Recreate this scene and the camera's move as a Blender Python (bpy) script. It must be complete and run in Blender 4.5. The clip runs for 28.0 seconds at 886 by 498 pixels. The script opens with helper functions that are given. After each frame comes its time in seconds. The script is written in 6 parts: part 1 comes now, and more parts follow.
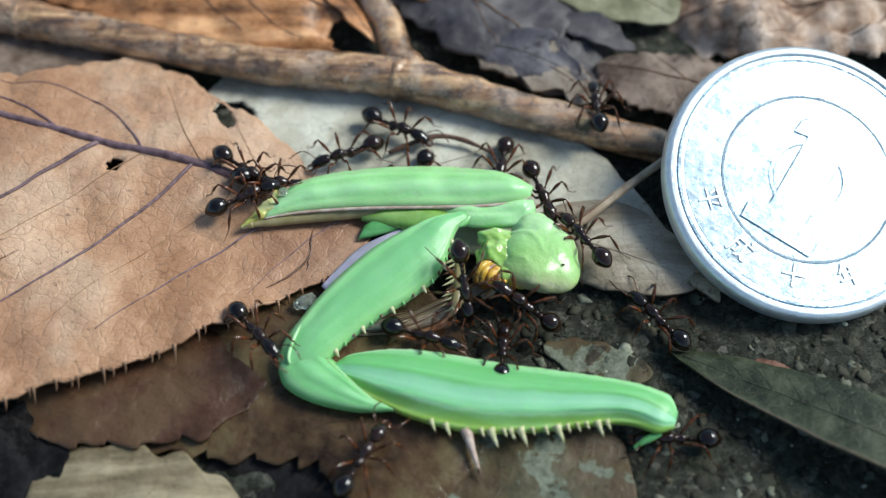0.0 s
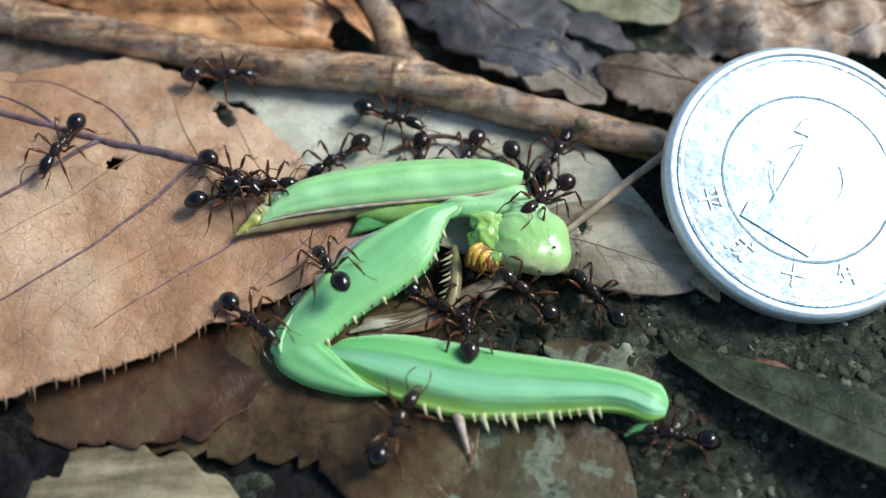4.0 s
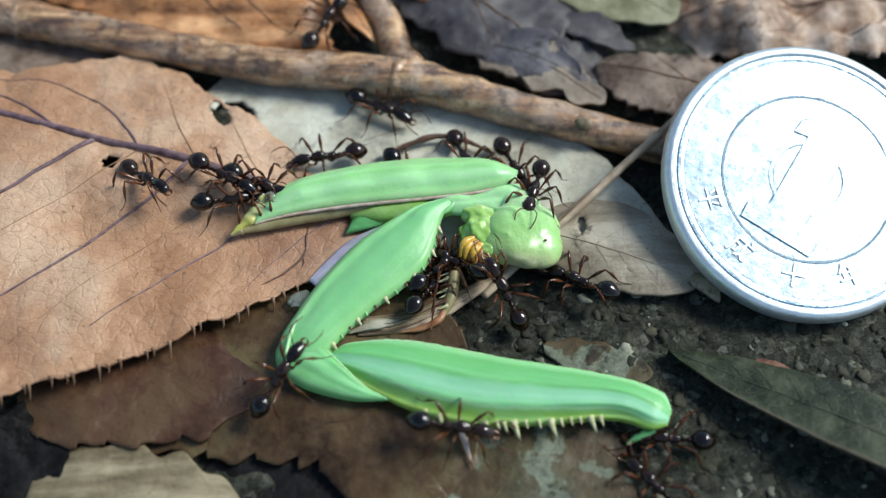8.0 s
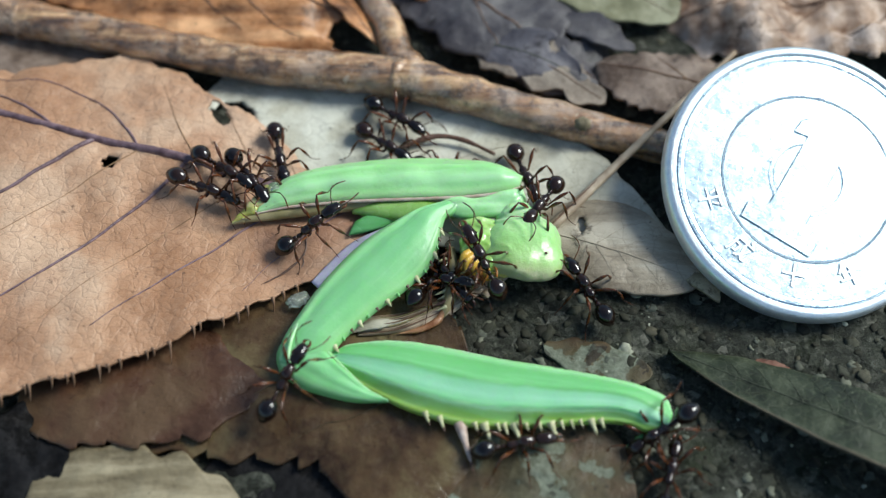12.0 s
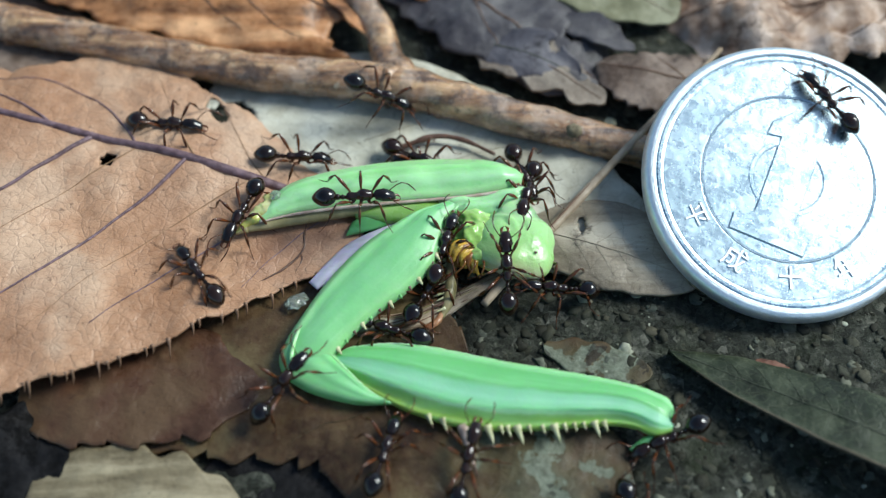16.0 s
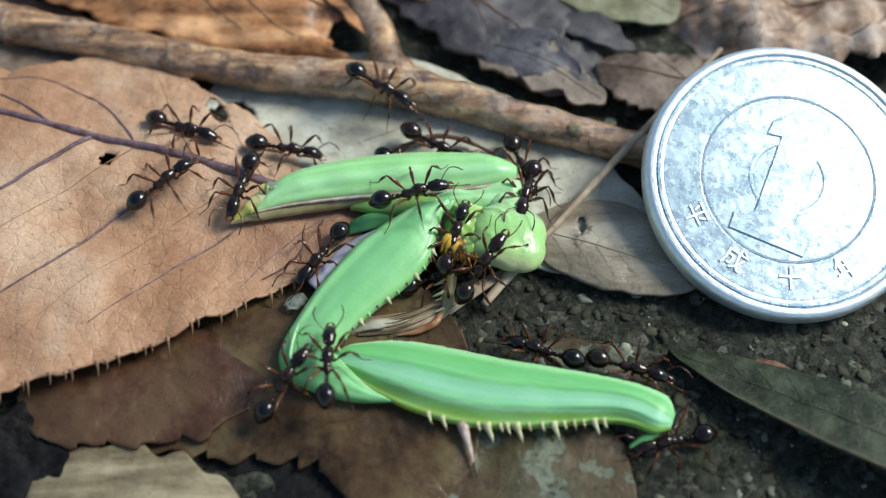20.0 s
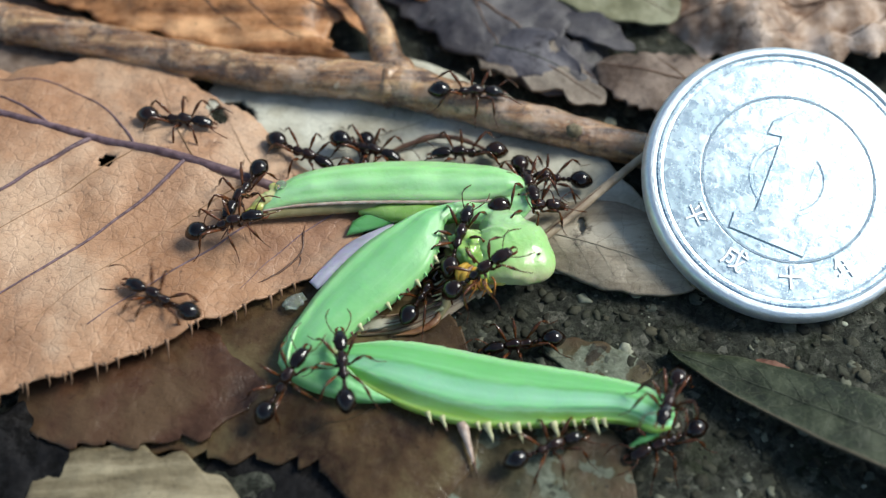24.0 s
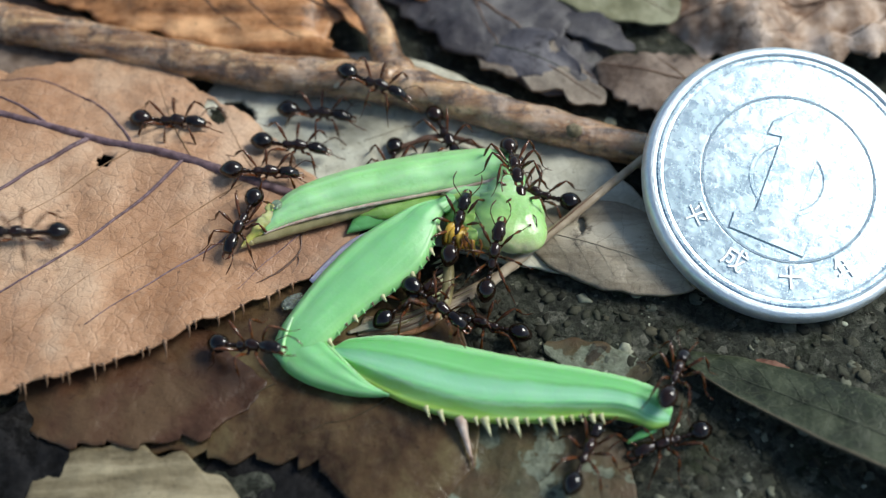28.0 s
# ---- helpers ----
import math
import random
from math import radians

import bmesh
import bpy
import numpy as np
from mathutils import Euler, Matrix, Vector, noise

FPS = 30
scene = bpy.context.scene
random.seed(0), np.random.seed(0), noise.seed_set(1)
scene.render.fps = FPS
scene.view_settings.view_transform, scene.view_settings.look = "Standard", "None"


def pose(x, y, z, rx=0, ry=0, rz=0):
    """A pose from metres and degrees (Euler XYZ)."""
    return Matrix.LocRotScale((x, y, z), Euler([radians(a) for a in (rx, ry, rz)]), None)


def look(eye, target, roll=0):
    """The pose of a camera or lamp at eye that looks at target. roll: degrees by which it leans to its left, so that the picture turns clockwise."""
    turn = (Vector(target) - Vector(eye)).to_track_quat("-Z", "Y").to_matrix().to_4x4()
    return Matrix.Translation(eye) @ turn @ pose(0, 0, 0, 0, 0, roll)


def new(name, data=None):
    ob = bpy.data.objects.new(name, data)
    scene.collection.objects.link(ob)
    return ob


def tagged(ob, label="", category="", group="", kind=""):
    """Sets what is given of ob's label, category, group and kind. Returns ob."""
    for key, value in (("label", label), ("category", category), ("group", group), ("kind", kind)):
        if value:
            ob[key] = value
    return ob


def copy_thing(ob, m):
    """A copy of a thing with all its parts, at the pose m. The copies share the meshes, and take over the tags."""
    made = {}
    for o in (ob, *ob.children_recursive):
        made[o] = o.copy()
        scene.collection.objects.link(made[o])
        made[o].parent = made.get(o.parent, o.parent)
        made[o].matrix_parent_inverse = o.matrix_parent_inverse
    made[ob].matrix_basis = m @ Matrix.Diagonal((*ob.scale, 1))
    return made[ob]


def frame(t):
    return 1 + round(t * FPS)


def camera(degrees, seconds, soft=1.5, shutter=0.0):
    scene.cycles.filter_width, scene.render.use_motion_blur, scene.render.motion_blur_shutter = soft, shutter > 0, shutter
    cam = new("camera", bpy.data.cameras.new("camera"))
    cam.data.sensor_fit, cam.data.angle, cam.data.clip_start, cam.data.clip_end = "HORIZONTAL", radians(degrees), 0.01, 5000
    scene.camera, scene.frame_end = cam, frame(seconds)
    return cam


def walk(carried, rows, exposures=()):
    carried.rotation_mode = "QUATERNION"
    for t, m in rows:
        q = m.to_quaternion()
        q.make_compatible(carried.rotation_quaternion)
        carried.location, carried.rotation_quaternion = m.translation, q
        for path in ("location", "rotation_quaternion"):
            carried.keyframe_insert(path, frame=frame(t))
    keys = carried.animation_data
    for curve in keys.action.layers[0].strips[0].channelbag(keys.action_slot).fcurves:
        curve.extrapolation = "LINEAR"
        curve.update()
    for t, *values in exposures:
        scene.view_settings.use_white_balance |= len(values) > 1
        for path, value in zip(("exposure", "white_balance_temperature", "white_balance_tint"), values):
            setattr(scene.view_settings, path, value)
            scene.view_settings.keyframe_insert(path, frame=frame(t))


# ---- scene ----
# The plan is drawn in units of 1.02 mm; MM turns them into metres.
MM = 0.00102
cam = camera(40, 28.0, soft=1.3, shutter=0.5)
EYE = (0, -44.5 * MM, 71.2 * MM)
walk(cam, [(0, look(EYE, (0, 0, 0))), (28, look(EYE, (0, 0, 0)))], exposures=[(0, 0.71, 6200, 0), (8, 0.69, 6200, 0), (14, 0.73, 6150, -1), (16, 0.73, 6000, -2), (18, 0.71, 6200, -1), (20, 0.69, 6300, 0), (21, 0.73, 6500, 2), (26, 0.71, 6400, 1), (28, 0.65, 6400, 1)])
cam.data.dof.use_dof = True
cam.data.dof.focus_distance = 81 * MM
cam.data.dof.aperture_fstop = 21

# ---- light: a bright overcast sky over a shaded forest floor ----
world = bpy.data.worlds.new("sky")
scene.world = world
world.use_nodes = True
sky = world.node_tree.nodes.new("ShaderNodeTexSky")
sky.sky_type, sky.sun_disc = "NISHITA", False
sky.sun_elevation, sky.sun_rotation = radians(44.9), radians(70.3)
world.node_tree.nodes["Background"].inputs["Strength"].default_value = 0.08
world.node_tree.links.new(sky.outputs[0], world.node_tree.nodes["Background"].inputs["Color"])
sun_data = bpy.data.lights.new("sun", "SUN")
sun_data.energy, sun_data.angle, sun_data.color = 2.3, radians(23), (1.0, 0.97, 0.93)
sun = new("sun", sun_data)
sun.matrix_world = look((0.67, 0.24, 0.71), (0, 0, 0))


# ---- materials ----
class Nodes:
    """A small shorthand for a node material with one Principled shader."""

    def __init__(self, name, rough=0.5, metal=0.0, spec=0.5):
        self.mat = bpy.data.materials.new(name)
        self.mat.use_nodes = True
        self.tree = self.mat.node_tree
        self.shader = self.tree.nodes["Principled BSDF"]
        self.put("Roughness", rough), self.put("Metallic", metal), self.put("Specular IOR Level", spec)
        self.coord = self.add("ShaderNodeTexCoord").outputs["Object"]

    def add(self, kind):
        return self.tree.nodes.new(kind)

    def put(self, socket, value):
        if isinstance(value, bpy.types.NodeSocket):
            self.tree.links.new(value, self.shader.inputs[socket])
        else:
            self.shader.inputs[socket].default_value = value

    def wire(self, a, b):
        self.tree.links.new(a, b)

    def stretch(self, x, y, z, rz=0.0):
        m = self.add("ShaderNodeMapping")
        m.inputs["Scale"].default_value = (x, y, z)
        m.inputs["Rotation"].default_value = (0, 0, radians(rz))
        self.wire(self.coord, m.inputs["Vector"])
        return m.outputs[0]

    def noise(self, size, detail=6.0, rough=0.6, vector=None):
        """Noise whose blobs are about size mm across, 0 to 1."""
        n = self.add("ShaderNodeTexNoise")
        n.inputs["Scale"].default_value = 931.0 / size
        n.inputs["Detail"].default_value, n.inputs["Roughness"].default_value = detail, rough
        self.wire(vector or self.coord, n.inputs["Vector"])
        return n.outputs["Fac"]

    def cells(self, size, vector=None, edge=True):
        n = self.add("ShaderNodeTexVoronoi")
        n.feature = "DISTANCE_TO_EDGE" if edge else "F1"
        n.inputs["Scale"].default_value = 931.0 / size
        self.wire(vector or self.coord, n.inputs["Vector"])
        return n.outputs["Distance"] if edge else n.outputs["Color"]

    def ramp(self, fac, *stops):
        r = self.add("ShaderNodeValToRGB")
        e = r.color_ramp.elements
        while len(e) < len(stops):
            e.new(0.5)
        for el, (at, colour) in zip(e, stops):
            el.position = at
            el.color = (*colour, 1) if len(colour) == 3 else colour
        self.wire(fac, r.inputs[0])
        return r.outputs[0]

    def mix(self, fac, a, b, mode="MIX"):
        m = self.add("ShaderNodeMix")
        m.data_type, m.blend_type = "RGBA", mode
        for key, value in ((0, fac), (6, a), (7, b)):
            if isinstance(value, bpy.types.NodeSocket):
                self.wire(value, m.inputs[key])
            else:
                m.inputs[key].default_value = (*value, 1) if isinstance(value, tuple) else value
        return m.outputs[2]

    def bump(self, *layers):
        """Relief from (height socket, depth in mm), the first on top."""
        last = None
        for height, depth in layers:
            b = self.add("ShaderNodeBump")
            b.inputs["Strength"].default_value = 1.0
            b.inputs["Distance"].default_value = depth * MM
            self.wire(height, b.inputs["Height"])
            if last:
                self.wire(last, b.inputs["Normal"])
            last = b.outputs[0]
        self.put("Normal", last)

    def random(self):
        return self.add("ShaderNodeObjectInfo").outputs["Random"]


def g(v):
    return (v, v, v)


def leaf_matter(name, dark, mid, light, rough=0.55, net=0.9, blotch=5.0, stain=(0.03, 0.02, 0.015), stained=0.62, lines=0.35, streak=None, spec=0.32, crack=0.0):
    """Dead leaf: mottled, with a fine net of veins, brown stains and small wrinkles; streak: the way in degrees along which its colour runs."""
    n = Nodes(name, rough, 0.0, spec)
    big, fine = n.noise(blotch, 7, 0.62, n.stretch(0.22, 1.4, 1.0, streak) if streak is not None else None), n.noise(0.5, 5, 0.65)
    base = n.ramp(big, (0.38, dark), (0.5, mid), (0.61, light))
    base = n.mix(n.ramp(fine, (0.42, g(0.0)), (0.66, g(0.4))), base, n.mix(0.5, base, light))
    base = n.mix(n.ramp(n.noise(1.2, 6, 0.7), (0.5, g(0.0)), (0.66, g(0.4))), base, n.mix(0.55, base, dark))
    base = n.mix(n.ramp(n.noise(2.6, 9, 0.72), (stained, g(0.0)), (stained + 0.07, g(0.85))), base, stain)
    base = n.mix(n.ramp(n.noise(0.45, 3, 0.5), (0.68, g(0.0)), (0.72, g(0.6))), base, stain)
    wob = n.add("ShaderNodeVectorMath")
    wob.operation = "ADD"
    warp = n.add("ShaderNodeVectorMath")
    warp.operation = "SCALE"
    warp.inputs["Scale"].default_value = 0.0006
    nz = n.add("ShaderNodeTexNoise")
    nz.inputs["Scale"].default_value = 838
    n.wire(n.coord, nz.inputs["Vector"])
    n.wire(nz.outputs["Color"], warp.inputs[0])
    n.wire(n.coord, wob.inputs[0])
    n.wire(warp.outputs[0], wob.inputs[1])
    veins = n.cells(net, wob.outputs[0])
    line = n.ramp(veins, (0.0, g(1.0)), (0.035, g(0.0)))
    base = n.mix(n.mix(1.0, line, g(lines), "MULTIPLY"), base, n.mix(0.65, base, stain))
    relief = [(n.noise(3.0, 5), 0.22), (n.noise(0.4, 5, 0.65), 0.045), (n.ramp(veins, (0.0, g(0.0)), (0.12, g(1.0))), 0.01)]
    if crack:
        far = n.add("ShaderNodeVectorMath")
        far.operation = "MULTIPLY_ADD"
        far.inputs[1].default_value = g(0.0008)
        n.wire(nz.outputs["Color"], far.inputs[0])
        n.wire(n.coord, far.inputs[2])
        split = n.cells(1.15, far.outputs[0])
        where = n.ramp(n.noise(6.0, 4), (0.42, g(0.1)), (0.58, g(1.0)))
        base = n.mix(n.mix(1.0, n.ramp(split, (0.0, g(crack)), (0.02, g(0.0))), where, "MULTIPLY"), base, stain)
        base = n.mix(n.ramp(n.noise(11.0, 3), (0.45, g(0.0)), (0.7, g(0.55))), base, n.mix(0.35, base, (0.36, 0.23, 0.17)))
        # pinkish brown towards the base, darkened further to paint the mantis's shade
        away = n.add("ShaderNodeVectorMath")
        away.operation = "LENGTH"
        n.wire(far.outputs[0], away.inputs[0])
        span = n.add("ShaderNodeMath")
        span.operation = "MULTIPLY_ADD"
        span.inputs[1].default_value = 1 / (20 * MM)
        n.wire(away.outputs["Value"], span.inputs[0])
        n.wire(n.noise(5.0, 4), span.inputs[2])
        base = n.mix(n.ramp(span.outputs[0], (0.5, g(0.9)), (1.05, g(0.0))), base, n.mix(0.6, base, (0.2, 0.1, 0.075)))
        relief.append((n.noise(0.22, 4, 0.7), 0.035))
        relief.append((n.ramp(split, (0.0, g(0.0)), (0.08, g(1.0))), 0.018))
    n.put("Base Color", base)
    n.put("Roughness", n.ramp(n.noise(1.5, 6), (0.3, g(rough - 0.13)), (0.7, g(rough + 0.15))))
    n.bump(*relief)
    return n.mat


def mottled_matter():
    """Rotting leaf: brown and olive, with sharp-edged pale green-grey patches where the skin has lifted."""
    n = Nodes("mottled_olive_leaf", 0.4, 0.0, 0.25)
    base = n.ramp(n.noise(7.0, 4), (0.4, (0.085, 0.052, 0.027)), (0.5, (0.09, 0.07, 0.034)), (0.62, (0.1, 0.098, 0.058)))
    base = n.mix(n.ramp(n.noise(1.0, 7, 0.7), (0.45, g(0.0)), (0.62, g(0.6))), base, (0.045, 0.036, 0.02))
    base = n.mix(n.ramp(n.noise(3.4, 5, 0.55), (0.52, g(0.0)), (0.537, g(0.85))), base, n.ramp(n.noise(0.6, 6, 0.7), (0.35, (0.085, 0.092, 0.062)), (0.65, (0.22, 0.245, 0.18))))
    base = n.mix(n.ramp(n.noise(2.2, 6, 0.6), (0.6, g(0.0)), (0.615, g(0.7))), base, (0.012, 0.009, 0.006))
    n.put("Base Color", base)
    n.put("Roughness", n.ramp(n.noise(1.1, 6), (0.35, g(0.25)), (0.65, g(0.6))))
    n.bump((n.noise(3.0, 5), 0.3), (n.noise(0.5, 6, 0.7), 0.08))
    return n.mat


def plain_matter(name, a, b, size=1.0, rough=0.4, metal=0.0, relief=0.03, spec=0.5):
    n = Nodes(name, rough, metal, spec)
    n.put("Base Color", n.ramp(n.noise(size), (0.32, a), (0.68, b)))
    n.put("Roughness", n.ramp(n.noise(size * 0.6, 5), (0.3, g(max(0.02, rough - 0.08))), (0.7, g(rough + 0.1))))
    n.bump((n.noise(size * 0.4, 5), relief))
    return n.mat


def soil_matter():
    n = Nodes("soil", 0.85, 0.0, 0.12)
    base = n.ramp(n.noise(0.9, 10, 0.8), (0.36, (0.017, 0.017, 0.013)), (0.48, (0.049, 0.051, 0.038)), (0.58, (0.093, 0.095, 0.073)), (0.7, (0.230, 0.230, 0.187)))
    tone = n.add("ShaderNodeSeparateColor")
    n.wire(n.cells(0.7, None, False), tone.inputs[0])
    grain = n.ramp(tone.outputs[0], (0.0, (0.007, 0.007, 0.006)), (0.55, (0.043, 0.044, 0.035)), (0.85, (0.093, 0.092, 0.073)), (0.98, (0.230, 0.221, 0.178)))
    base = n.mix(n.ramp(n.noise(0.5, 4), (0.42, g(0.0)), (0.58, g(0.75))), base, grain)
    base = n.mix(n.ramp(n.noise(4, 6), (0.54, g(0.0)), (0.66, g(0.4))), base, (0.019, 0.030, 0.007))
    n.put("Base Color", base)
    n.put("Roughness", n.ramp(n.noise(0.8, 5), (0.35, g(0.45)), (0.65, g(0.95))))
    n.bump((n.noise(0.9, 10, 0.75), 0.6), (n.cells(0.7), 0.15))
    return n.mat


def bark_matter():
    n = Nodes("wet_bark", 0.4, 0.0, 0.65)
    along = n.stretch(0.22, 1.6, 1.6, 12)
    base = n.ramp(n.noise(1.4, 8, 0.7, along), (0.38, (0.098, 0.046, 0.022)), (0.5, (0.390, 0.195, 0.085)), (0.62, (0.708, 0.439, 0.220)))
    base = n.mix(n.ramp(n.noise(3.0, 6), (0.5, g(0.0)), (0.6, g(0.35))), base, (0.610, 0.488, 0.390))
    base = n.mix(n.ramp(n.noise(0.5, 4), (0.62, g(0.0)), (0.68, g(0.6))), base, (0.610, 0.488, 0.342))
    base = n.mix(n.ramp(n.noise(1.8, 9, 0.75), (0.51, g(0.0)), (0.6, g(0.85))), base, (0.075, 0.037, 0.017))
    n.put("Base Color", base)
    n.put("Roughness", n.ramp(n.noise(0.7, 5), (0.35, g(0.14)), (0.65, g(0.38))))
    n.put("Coat Weight", 1.0)
    n.put("Coat Roughness", 0.28)
    n.bump((n.noise(1.0, 8, 0.7, along), 0.22), (n.noise(0.3, 4), 0.05))
    return n.mat


def green_matter(name, deep, mid, pale, rough=0.3, bands=None, axis=1, coat=0.1, lumpy=1.0, across=False, hold=0.8, slant=0.0):
    """Waxy green cuticle with paler streaks along the limb and faint pores; bands run across it, by the limb's own edges or by an axis."""
    n = Nodes(name, rough, 0.0, 0.5)
    streak = n.noise(1.4, 4, 0.5, n.stretch(0.2, 1.3, 1.3))
    base = n.ramp(streak, (0.22, deep), (0.5, mid), (0.8, pale))
    base = n.mix(n.ramp(n.noise(4, 4), (0.5, g(0.0)), (0.75, g(0.45))), base, pale)
    base = n.mix(n.ramp(n.noise(0.25, 3), (0.6, g(0.0)), (0.75, g(0.25))), base, deep)
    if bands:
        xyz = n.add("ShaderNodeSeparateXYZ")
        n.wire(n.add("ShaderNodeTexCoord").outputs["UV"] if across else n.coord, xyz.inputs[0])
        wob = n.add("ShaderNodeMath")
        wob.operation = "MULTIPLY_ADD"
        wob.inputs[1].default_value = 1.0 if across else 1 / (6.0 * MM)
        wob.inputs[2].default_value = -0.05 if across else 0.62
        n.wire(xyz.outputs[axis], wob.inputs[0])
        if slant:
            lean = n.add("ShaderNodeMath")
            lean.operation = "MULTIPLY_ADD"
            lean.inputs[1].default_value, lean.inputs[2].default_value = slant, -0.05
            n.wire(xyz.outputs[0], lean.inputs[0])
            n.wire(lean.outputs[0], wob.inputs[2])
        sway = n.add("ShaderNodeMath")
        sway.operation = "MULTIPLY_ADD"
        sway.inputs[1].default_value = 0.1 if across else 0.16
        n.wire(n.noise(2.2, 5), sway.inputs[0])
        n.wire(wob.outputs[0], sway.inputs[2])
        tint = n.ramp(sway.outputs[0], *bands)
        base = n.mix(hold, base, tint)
    if across:
        along = n.stretch(0.08, 1.0, 1.0)
        base = n.mix(n.ramp(n.noise(0.5, 4, 0.6, along), (0.5, g(0.0)), (0.62, g(0.22))), base, pale)
        base = n.mix(n.ramp(n.noise(0.8, 6, 0.7), (0.62, g(0.0)), (0.72, g(0.25))), base, (0.3, 0.42, 0.1))
    n.put("Base Color", base)
    n.put("Coat Weight", coat)
    n.put("Coat Roughness", 0.12)
    n.put("Subsurface Weight", 0.4)
    n.put("Subsurface Radius", (0.5, 1.0, 0.3))
    n.put("Subsurface Scale", 0.0006)
    n.put("Roughness", n.ramp(n.noise(0.9, 5), (0.3, g(max(0.05, rough - 0.1))), (0.7, g(rough + 0.14))))
    n.bump((n.noise(2.2, 3), 0.06 * lumpy), (n.noise(0.7, 4), 0.03 * lumpy), (n.noise(0.2, 3), 0.01))
    return n.mat


def droplet_matter():
    """Clear body fluid."""
    n = Nodes("clear_fluid", 0.06, 0.0, 0.5)
    n.put("Base Color", n.ramp(n.noise(0.6, 5), (0.35, (0.5, 0.55, 0.42)), (0.7, (0.85, 0.88, 0.8))))
    n.put("Transmission Weight", 0.8)
    n.put("IOR", 1.36)
    n.bump((n.noise(0.5, 4), 0.05))
    return n.mat


def ant_matter(name, a, b, rough=0.08):
    n = Nodes(name, rough, 0.0, 0.35)
    base = n.ramp(n.noise(0.5, 4), (0.35, a), (0.7, b))
    n.put("Base Color", n.mix(n.ramp(n.random(), (0.6, g(0.0)), (1.0, g(0.4))), base, (0.04, 0.014, 0.005)))
    n.put("Roughness", n.ramp(n.noise(0.3, 4), (0.3, g(rough - 0.05)), (0.7, g(rough + 0.06))))
    n.put("Coat Weight", 0.42)
    n.put("Coat Roughness", 0.03)
    n.bump((n.noise(0.12, 3), 0.005))
    return n.mat


def coin_matter():
    n = Nodes("worn_aluminium", 0.35, 1.0)
    base = n.ramp(n.noise(2.2, 8, 0.7), (0.32, (0.45, 0.57, 0.64)), (0.5, (0.6, 0.73, 0.79)), (0.66, (0.76, 0.86, 0.9)))
    base = n.mix(n.ramp(n.noise(0.35, 6, 0.7), (0.56, g(0.0)), (0.7, g(0.36))), base, (0.3, 0.39, 0.5))
    n.put("Base Color", base)
    n.put("Roughness", n.ramp(n.noise(0.8, 7, 0.7), (0.3, g(0.2)), (0.7, g(0.36))))
    scratch = n.noise(0.5, 3, 0.6, n.stretch(0.15, 3.0, 1.0, 35))
    n.bump((n.noise(0.5, 7, 0.7), 0.016), (scratch, 0.006), (n.noise(4, 3), 0.05))
    return n.mat


SOIL = soil_matter()
BARK = bark_matter()
BIG_LEAF = leaf_matter("tan_leaf", (0.3498, 0.1749, 0.0880), (0.4876, 0.2703, 0.1516), (0.6042, 0.3975, 0.2597), 0.42, 0.6, 9.0, (0.1060, 0.0530, 0.0297), 0.665, 0.5, None, 0.4, 0.5)
VEIN = plain_matter("purple_vein", (0.085, 0.045, 0.05), (0.25, 0.16, 0.175), 0.7, 0.4, 0.0, 0.08)
VEIN_TAN = plain_matter("brown_vein", (0.1, 0.05, 0.025), (0.19, 0.1, 0.055), 1.0, 0.5)
RUSSET_LEAF = leaf_matter("russet_leaf", (0.0397, 0.0175, 0.0096), (0.0796, 0.0366, 0.0199), (0.1074, 0.0620, 0.0318), 0.34, 1.6, 6.0, (0.0265, 0.0133, 0.0080), 0.64, 0.15, None, 0.35)
WET_LEAF = leaf_matter("wet_brown_leaf", (0.0298, 0.0150, 0.0085), (0.0836, 0.0489, 0.0245), (0.15, 0.115, 0.055), 0.24, 2.4, 7.0, (0.0138, 0.0077, 0.0046), 0.6, 0.1, None, 0.25)
OLIVE_LEAF = mottled_matter()
PALE_LEAF = leaf_matter("pale_leaf", (0.3360, 0.3024, 0.2296), (0.5040, 0.4704, 0.3696), (0.6496, 0.6272, 0.5264), 0.55, 1.6, 6.0, (0.1008, 0.0784, 0.0560), 0.68, 0.3)
STRAW_LEAF = leaf_matter("straw_leaf", (0.065, 0.046, 0.022), (0.2, 0.158, 0.092), (0.35, 0.29, 0.185), 0.6, 1.8, 3.0, (0.0465, 0.0316, 0.0170), 0.58, 0.2, 35)
GREY_LEAF = leaf_matter("grey_leaf", (0.0315, 0.027, 0.0315), (0.0585, 0.0513, 0.0567), (0.117, 0.1035, 0.1035), 0.5, 1.5, 5.0, (0.018, 0.0144, 0.0144), 0.58, 0.3)
LILAC_LEAF = leaf_matter("lilac_grey_leaf", (0.0455, 0.039, 0.0455), (0.091, 0.0813, 0.091), (0.143, 0.13, 0.1398), 0.45, 1.5, 4.0, (0.0195, 0.0163, 0.0182), 0.6, 0.2)
CRUMPLED_LEAF = leaf_matter("crumpled_tan_leaf", (0.15, 0.076, 0.042), (0.41, 0.275, 0.19), (0.62, 0.48, 0.39), 0.5, 1.6, 4.0, (0.07, 0.04, 0.025), 0.58, 0.2)
LITTER_AND_SHADE = leaf_matter("dark_litter_and_shade", (0.0050, 0.0048, 0.0050), (0.0140, 0.0132, 0.0136), (0.0300, 0.0270, 0.0262), 0.6, 1.2, 2.5, (0.0045, 0.0040, 0.0034), 0.5, 0.2, None, 0.08)
GREEN_VEIN = plain_matter("dull_green_vein", (0.05, 0.055, 0.032), (0.1, 0.105, 0.065), 0.8, 0.6)
